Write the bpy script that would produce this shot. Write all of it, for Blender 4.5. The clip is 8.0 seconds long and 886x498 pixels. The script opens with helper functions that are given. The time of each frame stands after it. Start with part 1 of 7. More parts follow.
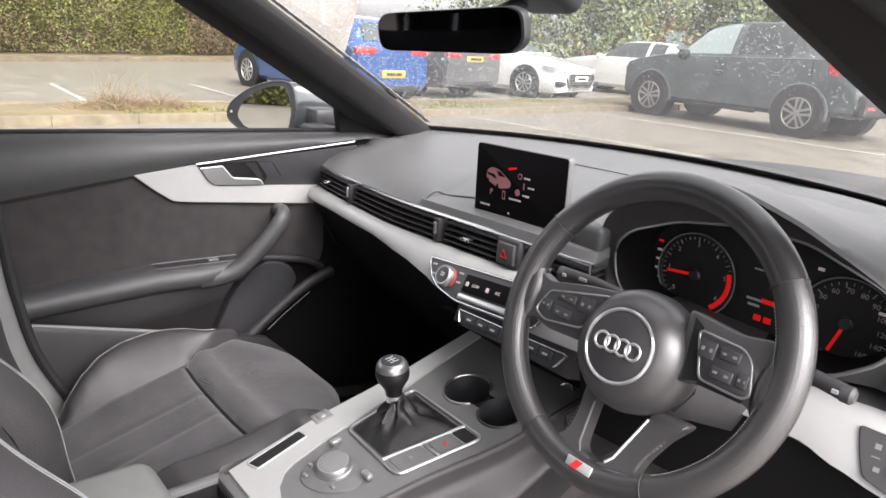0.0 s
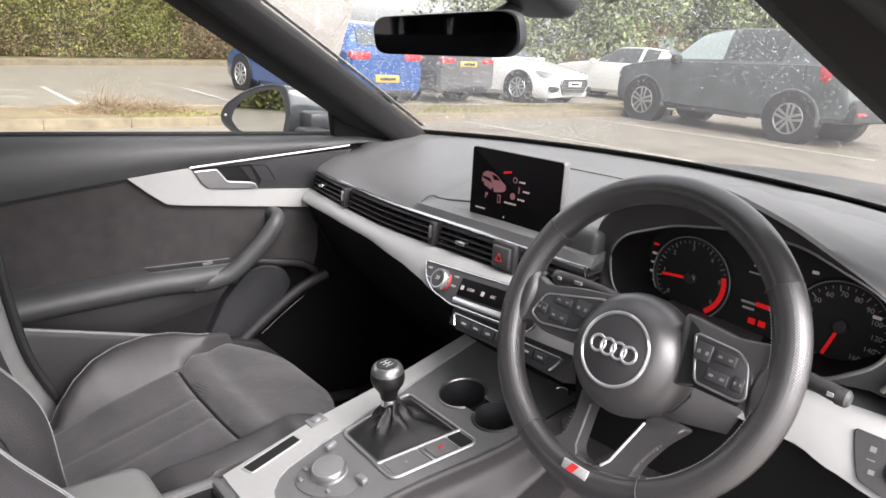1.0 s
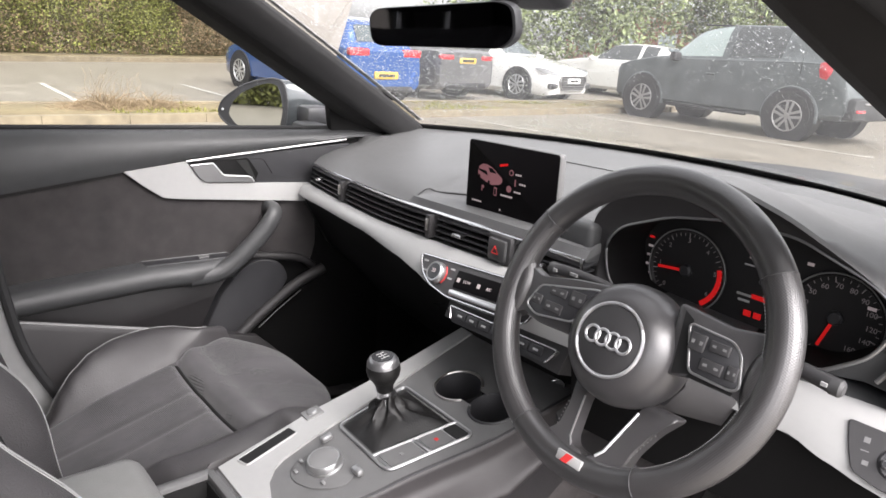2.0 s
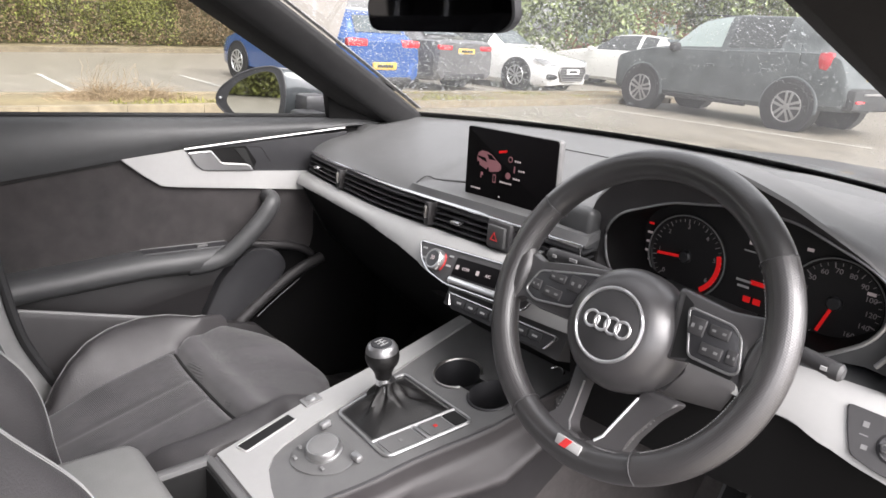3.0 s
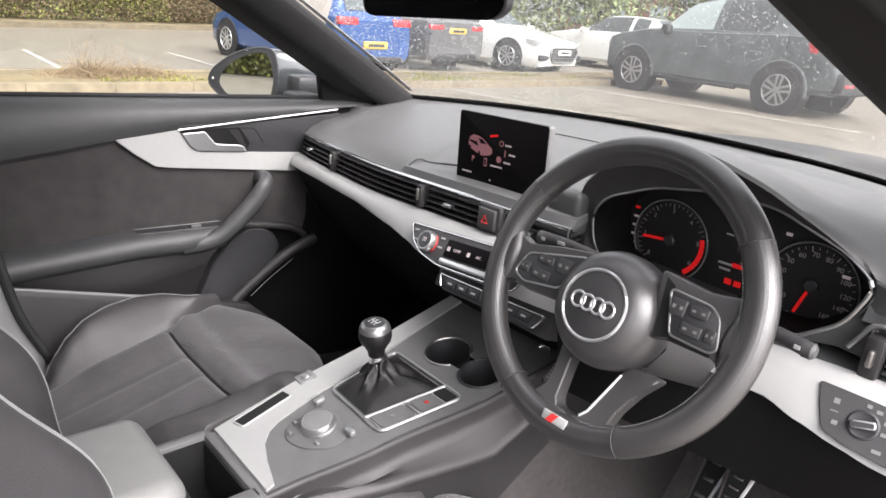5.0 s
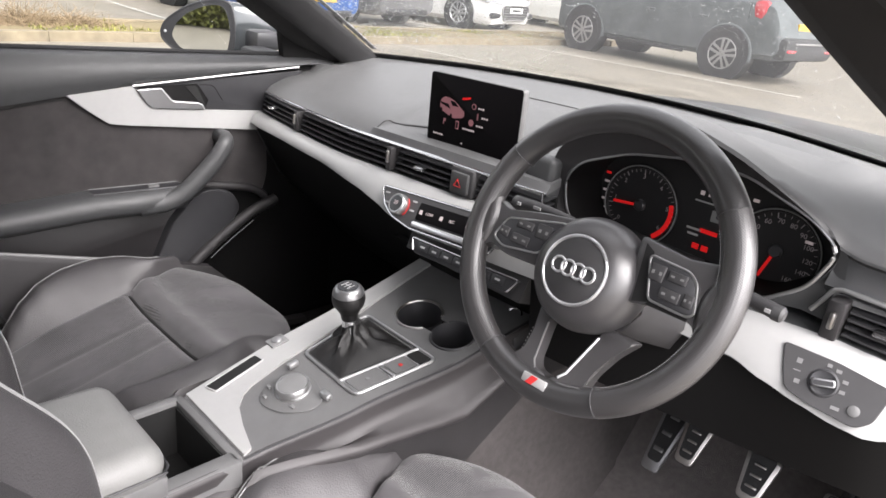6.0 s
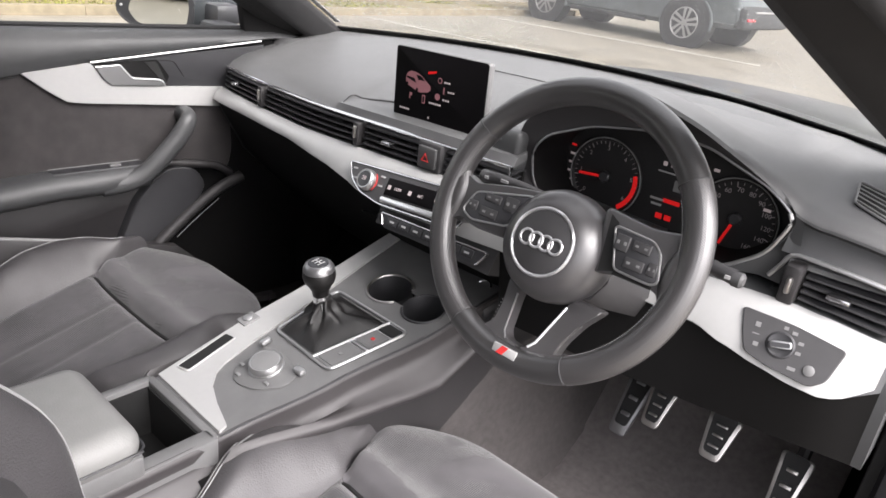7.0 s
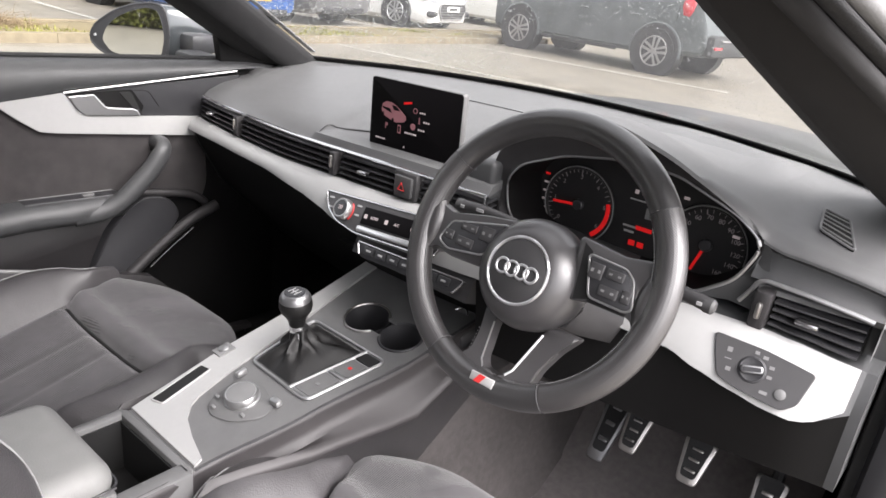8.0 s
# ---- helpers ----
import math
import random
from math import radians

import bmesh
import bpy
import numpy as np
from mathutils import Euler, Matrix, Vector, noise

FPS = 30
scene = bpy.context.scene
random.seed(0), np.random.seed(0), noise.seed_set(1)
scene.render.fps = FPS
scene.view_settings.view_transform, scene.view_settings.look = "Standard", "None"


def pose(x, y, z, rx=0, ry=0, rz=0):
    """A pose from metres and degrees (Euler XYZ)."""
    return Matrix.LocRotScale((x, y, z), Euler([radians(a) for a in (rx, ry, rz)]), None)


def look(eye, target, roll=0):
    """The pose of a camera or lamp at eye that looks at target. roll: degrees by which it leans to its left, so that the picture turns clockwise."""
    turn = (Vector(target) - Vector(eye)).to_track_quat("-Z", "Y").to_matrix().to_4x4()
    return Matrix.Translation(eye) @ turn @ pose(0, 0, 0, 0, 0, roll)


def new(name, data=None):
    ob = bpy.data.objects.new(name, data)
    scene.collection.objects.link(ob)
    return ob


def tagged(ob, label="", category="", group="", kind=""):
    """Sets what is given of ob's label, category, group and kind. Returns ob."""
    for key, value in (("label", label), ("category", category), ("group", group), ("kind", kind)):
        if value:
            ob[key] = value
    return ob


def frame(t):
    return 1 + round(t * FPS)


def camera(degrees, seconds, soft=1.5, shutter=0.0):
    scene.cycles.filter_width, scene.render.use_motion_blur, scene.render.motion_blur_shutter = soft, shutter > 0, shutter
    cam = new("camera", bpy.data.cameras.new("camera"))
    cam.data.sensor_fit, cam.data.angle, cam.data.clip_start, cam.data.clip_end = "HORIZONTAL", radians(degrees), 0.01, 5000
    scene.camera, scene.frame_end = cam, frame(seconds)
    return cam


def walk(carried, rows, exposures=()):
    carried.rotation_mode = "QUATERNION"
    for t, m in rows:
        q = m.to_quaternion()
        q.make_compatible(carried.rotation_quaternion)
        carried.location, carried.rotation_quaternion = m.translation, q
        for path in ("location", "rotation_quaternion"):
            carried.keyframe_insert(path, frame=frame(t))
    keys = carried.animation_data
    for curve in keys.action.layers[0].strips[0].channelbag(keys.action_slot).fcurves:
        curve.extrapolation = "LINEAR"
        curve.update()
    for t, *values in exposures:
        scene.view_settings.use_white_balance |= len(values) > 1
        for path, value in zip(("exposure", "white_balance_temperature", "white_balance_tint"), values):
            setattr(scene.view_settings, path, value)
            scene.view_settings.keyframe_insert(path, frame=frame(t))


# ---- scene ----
cam = camera(65.0, 8.0, soft=1.6)
PATH = [
    (0, (0.761, -0.587, 1.223), (-0.693, 0.656, 0.637), 3.8),
    (0.5, (0.759, -0.59, 1.221), (-0.688, 0.666, 0.645), 4.0),
    (1, (0.759, -0.589, 1.221), (-0.686, 0.67, 0.649), 4.0),
    (2.5, (0.765, -0.585, 1.209), (-0.672, 0.675, 0.62), 4.1),
    (3, (0.763, -0.585, 1.206), (-0.669, 0.674, 0.604), 4.1),
    (3.5, (0.767, -0.586, 1.205), (-0.661, 0.672, 0.592), 4.2),
    (4, (0.782, -0.583, 1.209), (-0.64, 0.68, 0.588), 4.3),
    (5.5, (0.775, -0.619, 1.217), (-0.578, 0.678, 0.522), 5.7),
    (6, (0.752, -0.631, 1.219), (-0.509, 0.729, 0.471), 6.6),
    (6.5, (0.75, -0.639, 1.222), (-0.439, 0.761, 0.431), 7.1),
    (7, (0.756, -0.639, 1.224), (-0.413, 0.768, 0.415), 6.6),
    (7.5, (0.757, -0.643, 1.227), (-0.401, 0.79, 0.447), 6.3),
    (8, (0.758, -0.643, 1.231), (-0.384, 0.825, 0.496), 6.8),
]
walk(cam, [(t, look(eye, target, roll)) for t, eye, target, roll in PATH], ((0.0, 2.12, 6500, 15), (8.0, 2.18, 6500, 15)))

# ---------- light: overcast winter day ----------
world = bpy.data.worlds.new("overcast_sky")
scene.world = world
world.use_nodes = True
wn, wl = world.node_tree.nodes, world.node_tree.links
bg = wn["Background"]
sky = wn.new("ShaderNodeTexSky")
sky.sky_type, sky.sun_disc = "NISHITA", False
sky.sun_elevation, sky.sun_rotation = radians(46), radians(89)
sky.air_density, sky.dust_density = 1.0, 3.0
hsv = wn.new("ShaderNodeHueSaturation")
hsv.inputs["Saturation"].default_value = 0.12
wl.new(sky.outputs[0], hsv.inputs["Color"])
wl.new(hsv.outputs[0], bg.inputs["Color"])
bg.inputs["Strength"].default_value = 0.13
sun = new("sun", bpy.data.lights.new("sun", "SUN"))
sun.data.energy, sun.data.angle, sun.data.color = 2.0, radians(60), (1.0, 0.975, 0.94)
sun.matrix_world = look((6.3, 0.1, 6.5), (0, 0, 0))


# ---------- materials ----------
def mat(name, base, rough=0.5, metal=0.0, var=0.15, scale=40.0, bump=0.0, bscale=600.0, coat=0.0, sheen=0.0, big=3.0, emit=0.0, island=False, spec=0.5, crough=0.05):
    """A surface with colour variation at two scales, uneven gloss and fine relief."""
    m = bpy.data.materials.new(name)
    m.use_nodes = True
    n, l = m.node_tree.nodes, m.node_tree.links
    b = n["Principled BSDF"]
    co = n.new("ShaderNodeTexCoord")
    n1, n2 = n.new("ShaderNodeTexNoise"), n.new("ShaderNodeTexNoise")
    n1.inputs["Scale"].default_value, n2.inputs["Scale"].default_value = scale, big
    n1.inputs["Detail"].default_value = 4
    l.new(co.outputs["Object"], n1.inputs["Vector"])
    l.new(co.outputs["Object"], n2.inputs["Vector"])
    add = n.new("ShaderNodeMath")
    add.operation = "ADD"
    l.new(n1.outputs["Fac"], add.inputs[0])
    l.new(n2.outputs["Fac"], add.inputs[1])
    last = add.outputs[0]
    if island:
        g = n.new("ShaderNodeNewGeometry")
        a2 = n.new("ShaderNodeMath")
        a2.operation = "MULTIPLY_ADD"
        a2.inputs[1].default_value = 1.0
        l.new(g.outputs["Random Per Island"], a2.inputs[0])
        l.new(last, a2.inputs[2])
        sub = n.new("ShaderNodeMath")
        sub.operation = "SUBTRACT"
        sub.inputs[1].default_value = 0.5
        l.new(a2.outputs[0], sub.inputs[0])
        last = sub.outputs[0]
    r = n.new("ShaderNodeMapRange")
    r.inputs["From Min"].default_value, r.inputs["From Max"].default_value = 0.5, 1.5
    r.inputs["To Min"].default_value, r.inputs["To Max"].default_value = 1 - var, 1 + var
    l.new(last, r.inputs["Value"])
    mx = n.new("ShaderNodeVectorMath")
    mx.operation = "SCALE"
    mx.inputs[0].default_value = base
    l.new(r.outputs[0], mx.inputs["Scale"])
    l.new(mx.outputs[0], b.inputs["Base Color"])
    rr = n.new("ShaderNodeMapRange")
    rr.inputs["From Min"].default_value, rr.inputs["From Max"].default_value = 0.3, 0.7
    rr.inputs["To Min"].default_value, rr.inputs["To Max"].default_value = rough * 0.9, min(1.0, rough * 1.1)
    l.new(n2.outputs["Fac"], rr.inputs["Value"])
    l.new(rr.outputs[0], b.inputs["Roughness"])
    b.inputs["Metallic"].default_value = metal
    b.inputs["Coat Weight"].default_value = coat
    b.inputs["Specular IOR Level"].default_value = spec
    b.inputs["Coat Roughness"].default_value = crough
    if sheen:
        b.inputs["Sheen Weight"].default_value = sheen
        b.inputs["Sheen Roughness"].default_value = 0.5
    if bump:
        n3, bp = n.new("ShaderNodeTexNoise"), n.new("ShaderNodeBump")
        n3.inputs["Scale"].default_value, n3.inputs["Detail"].default_value = bscale, 3
        l.new(co.outputs["Object"], n3.inputs["Vector"])
        bp.inputs["Strength"].default_value, bp.inputs["Distance"].default_value = bump, 0.002
        l.new(n3.outputs["Fac"], bp.inputs["Height"])
        l.new(bp.outputs[0], b.inputs["Normal"])
    if emit:
        b.inputs["Emission Color"].default_value = (*base, 1)
        b.inputs["Emission Strength"].default_value = emit
    return m


def pattern(m, kind, scale, strength, rotation=(0, 0, 0), worn=0.0, edge=(0.47, 0.64)):
    """Adds a woven or perforated relief to a material."""
    n, l = m.node_tree.nodes, m.node_tree.links
    b = n["Principled BSDF"]
    co, mp = n.new("ShaderNodeTexCoord"), n.new("ShaderNodeMapping")
    mp.inputs["Rotation"].default_value = [radians(a) for a in rotation]
    l.new(co.outputs["Object"], mp.inputs["Vector"])
    if kind == "ribs":
        tx = n.new("ShaderNodeTexWave")
        tx.inputs["Scale"].default_value = scale
        tx.inputs["Distortion"].default_value = 0.3
        out = tx.outputs["Fac"]
    else:
        tx = n.new("ShaderNodeTexVoronoi")
        tx.inputs["Scale"].default_value = scale
        tx.inputs["Randomness"].default_value = 0.0
        out = tx.outputs["Distance"]
    l.new(mp.outputs[0], tx.inputs["Vector"])
    if worn:
        ns, rg, ml = n.new("ShaderNodeTexNoise"), n.new("ShaderNodeMapRange"), n.new("ShaderNodeMath")
        ns.inputs["Scale"].default_value = worn
        rg.inputs["From Min"].default_value, rg.inputs["From Max"].default_value = edge
        ml.operation = "MULTIPLY"
        l.new(co.outputs["Object"], ns.inputs["Vector"])
        ns.inputs["Detail"].default_value = 3
        l.new(ns.outputs["Fac"], rg.inputs["Value"])
        l.new(rg.outputs[0], ml.inputs[0])
        # the nap lies the other way in the rubbed patches
        nap, old = n.new("ShaderNodeVectorMath"), b.inputs["Base Color"].links[0].from_socket
        fade = n.new("ShaderNodeMapRange")
        fade.inputs["To Min"].default_value, fade.inputs["To Max"].default_value = 1.06, 0.70
        nap.operation = "SCALE"
        l.new(rg.outputs[0], fade.inputs["Value"])
        l.new(old, nap.inputs[0])
        l.new(fade.outputs[0], nap.inputs["Scale"])
        l.new(nap.outputs[0], b.inputs["Base Color"])
        l.new(out, ml.inputs[1])
        out = ml.outputs[0]
    bp = n.new("ShaderNodeBump")
    bp.inputs["Strength"].default_value, bp.inputs["Distance"].default_value = strength, 0.003
    l.new(out, bp.inputs["Height"])
    l.new(bp.outputs[0], b.inputs["Normal"])
    return m


def glass(name, tint=(1, 1, 1), gloss=1.0, rough=0.0, film=0.0):
    m = bpy.data.materials.new(name)
    m.use_nodes = True
    n, l = m.node_tree.nodes, m.node_tree.links
    n.remove(n["Principled BSDF"])
    tr, gl, mixer, fr, mu = (n.new("ShaderNode" + k) for k in ("BsdfTransparent", "BsdfGlossy", "MixShader", "Fresnel", "Math"))
    tr.inputs["Color"].default_value = (*tint, 1)
    gl.inputs["Roughness"].default_value = rough
    fr.inputs["IOR"].default_value = 1.45
    mu.operation = "MULTIPLY"
    mu.inputs[1].default_value = gloss
    l.new(fr.outputs[0], mu.inputs[0])
    l.new(mu.outputs[0], mixer.inputs[0])
    l.new(tr.outputs[0], mixer.inputs[1])
    l.new(gl.outputs[0], mixer.inputs[2])
    last = mixer.outputs[0]
    if film:
        tl, m2 = n.new("ShaderNodeBsdfTranslucent"), n.new("ShaderNodeMixShader")
        tl.inputs["Color"].default_value = (0.9, 0.9, 0.88, 1)
        m2.inputs[0].default_value = film
        l.new(last, m2.inputs[1])
        l.new(tl.outputs[0], m2.inputs[2])
        last = m2.outputs[0]
    l.new(last, n["Material Output"].inputs[0])
    return m


M_POCKET = mat("dark_grey_plastic", (0.025, 0.0235, 0.0245), 0.5, bump=0.15, bscale=1200)
# door plastic, also the shaded tone of upright dash faces; M_DASH lightens tops
M_ROLL = mat("soft_door_and_shade_plastic", (0.050, 0.051, 0.0525), 0.45, var=0.12, bump=0.25, bscale=900)
M_DASH = mat("soft_touch_lit_plastic", (0.106, 0.107, 0.108), 0.47, var=0.12, bump=0.25, bscale=900)
M_PLAST = mat("black_plastic", (0.027, 0.027, 0.0295), 0.45, bump=0.15, bscale=1200)
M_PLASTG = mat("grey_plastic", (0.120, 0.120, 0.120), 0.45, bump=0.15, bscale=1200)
# near-black that paints shade into recesses and gaps; also plain black bits
M_DARK = mat("recess_shade_black", (0.004, 0.004, 0.004), 0.7)
M_ALC = mat("suede_cloth", (0.029, 0.0255, 0.026), 0.95, var=0.55, scale=30, bump=0.5, bscale=1500, sheen=0.25, big=13)
M_ALCRIB = pattern(mat("ribbed_suede_cloth", (0.054, 0.051, 0.0545), 0.95, var=0.35, scale=25, sheen=0.25, big=9), "ribs", 115, 0.5, rotation=(0, 0, 84), worn=14.0)
M_ALCPAD = pattern(mat("worn_ribbed_suede", (0.058, 0.055, 0.0585), 0.95, var=0.45, scale=16, sheen=0.25, big=11), "ribs", 115, 0.5, rotation=(0, 0, 84), worn=9.0, edge=(0.50, 0.57))
M_LEATH = mat("black_leather", (0.049, 0.0465, 0.0485), 0.48, var=0.15, bump=0.35, bscale=450)
M_LEATHG = mat("grey_leather", (0.18, 0.18, 0.175), 0.50, var=0.10, bump=0.2, bscale=450)
M_WHEEL = mat("steering_leather", (0.022, 0.021, 0.0215), 0.38, bump=0.2, bscale=700, spec=0.9, coat=1.0, crough=0.24)
M_PERF = pattern(mat("perforated_leather", (0.027, 0.025, 0.0255), 0.42, var=0.2, scale=500, spec=0.9, coat=0.7, crough=0.28), "dots", 500, 0.26, rotation=(0, 0, 30))
M_ALU = mat("satin_aluminium", (0.392, 0.392, 0.387), 0.52, metal=0.25, var=0.04, scale=90, bump=0.05, bscale=900, spec=0.4)
M_SATIN = mat("satin_chrome", (0.46, 0.46, 0.46), 0.36, metal=0.9, var=0.05)
M_KEYD = mat("dark_grey_key", (0.055, 0.055, 0.056), 0.55)
M_KEY = mat("grey_key", (0.17, 0.17, 0.17), 0.5)
M_CHROME = mat("chrome", (0.66, 0.66, 0.67), 0.2, metal=1.0, var=0.03)
M_STEEL = mat("brushed_steel", (0.50, 0.48, 0.46), 0.32, metal=1.0, var=0.10, scale=200)
M_DIALF = mat("dial_face", (0.019, 0.0185, 0.019), 0.5, var=0.1, spec=0.2)
M_DIALN = mat("lit_dial_print", (0.20, 0.18, 0.185), 0.5, emit=0.035)
M_SCREEN = mat("dark_screen", (0.005, 0.0045, 0.005), 0.45, var=0.05, spec=0.05)
# black plastic taken darker still, for shade under the dash and in footwells
M_KNEE = mat("dull_shaded_black_plastic", (0.0045, 0.0043, 0.0044), 0.7, spec=0.18, bump=0.15, bscale=1200)
# near-black carpet tone that holds the shade of the footwells
M_FOOT_SHADE = mat("shaded_footwell_carpet", (0.004, 0.004, 0.004), 1.0, var=0.3, bump=0.6)
M_GAITER = mat("soft_black_leather", (0.010, 0.0095, 0.0095), 0.42, bump=0.3, bscale=500, spec=0.4)
M_GLOSS = mat("gloss_black", (0.008, 0.008, 0.009), 0.22, var=0.05)
M_CARPET = mat("carpet", (0.028, 0.026, 0.026), 1.0, var=0.4, scale=60, bump=1.0, bscale=700, big=5)
M_MAT = mat("floor_mat_pile", (0.15, 0.136, 0.133), 1.0, var=0.35, scale=80, bump=1.0, bscale=900, big=6)
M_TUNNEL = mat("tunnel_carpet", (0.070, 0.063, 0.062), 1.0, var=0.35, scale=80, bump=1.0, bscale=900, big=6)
M_HEAD = mat("headliner", (0.30, 0.29, 0.28), 0.95, bump=0.3)
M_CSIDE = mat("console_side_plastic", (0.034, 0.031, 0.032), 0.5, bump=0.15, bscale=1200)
M_PILLAR = mat("pillar_cloth", (0.012, 0.0115, 0.0115), 0.85, bump=0.5, bscale=1500)
M_PILLART = mat("grey_pillar_cloth", (0.025, 0.0245, 0.0255), 0.85, var=0.2, bump=0.5, bscale=1500)
M_PILLARR = mat("brownish_pillar_cloth", (0.019, 0.0175, 0.017), 0.85, var=0.2, bump=0.5, bscale=1500)
M_PILLARG = mat("grey_pillar_trim", (0.20, 0.20, 0.20), 0.6, bump=0.2)
M_THREAD = mat("light_stitching", (0.26, 0.26, 0.26), 0.8)
M_RUBBER = mat("rubber", (0.015, 0.015, 0.016), 0.75, bump=0.3)
M_RED = mat("red_light", (0.40, 0.010, 0.010), 0.5, emit=0.17, spec=0.1)
M_REDP = mat("red_print", (0.55, 0.03, 0.03), 0.5)
M_ICON = mat("lit_icon", (0.42, 0.36, 0.36), 0.5, emit=0.07)
M_PINK = mat("lit_picture", (0.22, 0.10, 0.11), 0.5, emit=0.055, spec=0.1)
M_HUB = mat("hub_plastic", (0.038, 0.037, 0.0385), 0.5, bump=0.15, bscale=1200)
M_HUBD = mat("soft_hub_leather", (0.044, 0.042, 0.0435), 0.40, var=0.12, bump=0.15, bscale=700, spec=0.7, coat=0.6, crough=0.30)
M_BRIGHT = mat("bright_silver", (0.74, 0.74, 0.75), 0.30, metal=0.85, var=0.04)
M_DULL = mat("dull_silver", (0.30, 0.30, 0.305), 0.35, metal=0.85, var=0.05)
M_GREYP = mat("grey_print", (0.35, 0.35, 0.35), 0.6)
M_WIND = glass("windscreen_glass", (0.92, 0.93, 0.91), 0.26, film=0.006)
M_SIDE = glass("side_glass", (0.93, 0.95, 0.93), 0.5)
M_MIRROR = mat("mirror_glass", (0.80, 0.82, 0.82), 0.02, metal=1.0, var=0.01)
M_MIRRORD = mat("dimming_mirror_glass", (0.07, 0.07, 0.075), 0.04, metal=1.0, var=0.01)


# ---------- mesh tools (all in metres, in the world's axes) ----------
ROOT = {}


def thing(name, loc, label, category, group="", kind="", m=None):
    e = new(name)
    e.empty_display_size = 0.05
    e.matrix_basis = m if m is not None else Matrix.Translation(loc)
    ROOT[e.name] = e.matrix_basis.copy()
    return tagged(e, label, category, group, kind)


def finish(name, bm, material, angle=40):
    bmesh.ops.recalc_face_normals(bm, faces=bm.faces)
    me = bpy.data.meshes.new(name)
    bm.to_mesh(me)
    bm.free()
    me.materials.append(material)
    me.polygons.foreach_set("use_smooth", [True] * len(me.polygons))
    me.set_sharp_from_angle(angle=radians(angle))
    return me


def part(name, bm, material, parent, label="", angle=40, local=False):
    """One mesh under a thing or a part."""
    inv = ROOT[parent.name].inverted()
    if not local:
        bm.transform(inv)
    ob = new(name, finish(name, bm, material, angle))
    ob.parent = parent
    ROOT[ob.name] = ROOT[parent.name]
    return tagged(ob, label)


def solid(name, bm, material, label, category, kind="", angle=40):
    """A thing, or a piece of the setting, that is one mesh."""
    ob = new(name, finish(name, bm, material, angle))
    ROOT[ob.name] = Matrix()
    return tagged(ob, label, category, "", kind)


def B():
    return bmesh.new()


def box(bm, c, s, bevel=0.0, seg=2, m=None):
    """A box with centre c and size s, its edges rounded."""
    r = bmesh.ops.create_cube(bm, size=1)
    vs = r["verts"]
    bmesh.ops.scale(bm, vec=s, verts=vs)
    if bevel:
        es = list({e for v in vs for e in v.link_edges})
        o = bmesh.ops.bevel(bm, geom=es, offset=bevel, segments=seg, profile=0.5, affect="EDGES")
        vs = list({v for f in o["faces"] for v in f.verts} | {v for v in vs if v.is_valid})
    mm = Matrix.Translation(c) @ (m if m is not None else Matrix())
    bmesh.ops.transform(bm, matrix=mm, verts=vs)
    return bm


def loft(bm, rings, closed=True, caps=True):
    """Skin over rings of equally many points."""
    vs = [[bm.verts.new(p) for p in r] for r in rings]
    n = len(rings[0])
    for a, b in zip(vs, vs[1:]):
        for i in range(n if closed else n - 1):
            j = (i + 1) % n
            bm.faces.new((a[i], a[j], b[j], b[i]))
    if closed and caps:
        bm.faces.new(vs[0][::-1])
        bm.faces.new(vs[-1])
    return bm


def tube(bm, pts, r, n=10, caps=True, r2=None):
    """A round bar along points; r may be a list."""
    P = [Vector(p) for p in pts]
    rings = []
    up = Vector((0, 0, 1))
    for i, p in enumerate(P):
        d = (P[min(i + 1, len(P) - 1)] - P[max(i - 1, 0)]).normalized()
        s = d.cross(up)
        if s.length < 0.05:
            s = d.cross(Vector((1, 0, 0)))
        s.normalize()
        u = s.cross(d)
        rr = r[i] if isinstance(r, (list, tuple)) else r
        ru = rr if r2 is None else r2
        rings.append([p + s * rr * math.cos(a) + u * ru * math.sin(a) for a in (2 * math.pi * k / n for k in range(n))])
    return loft(bm, rings, True, caps)


def smooth_path(pts, n=8):
    """Catmull-Rom through points."""
    P = [Vector(p) for p in pts]
    P = [P[0] * 2 - P[1]] + P + [P[-1] * 2 - P[-2]]
    out = []
    for i in range(1, len(P) - 2):
        a, b, c, d = P[i - 1:i + 3]
        for k in range(n):
            t = k / n
            out.append(0.5 * (2 * b + (c - a) * t + (2 * a - 5 * b + 4 * c - d) * t * t + (3 * b - a - 3 * c + d) * t ** 3))
    out.append(P[-2])
    return out


def lathe(bm, prof, m, n=28):
    """A turned form: (radius, height) pairs about the local z of m."""
    return loft(bm, [[m @ Vector((r * math.cos(a), r * math.sin(a), h)) for a in (2 * math.pi * k / n for k in range(n))] for r, h in prof])


def torus(bm, m, R, r, n=48, k=10, a0=0.0, a1=2 * math.pi, r2=None):
    full = abs(a1 - a0 - 2 * math.pi) < 1e-6
    rings = []
    for i in range(n + (0 if full else 1)):
        a = a0 + (a1 - a0) * i / n
        rings.append([m @ Vector(((R + r * math.cos(b)) * math.cos(a), (R + r * math.cos(b)) * math.sin(a), (r2 or r) * math.sin(b))) for b in (2 * math.pi * j / k for j in range(k))])
    if full:
        rings.append(rings[0])
        loft(bm, rings, True, False)
        bmesh.ops.remove_doubles(bm, verts=bm.verts, dist=1e-6)
        return bm
    return loft(bm, rings)


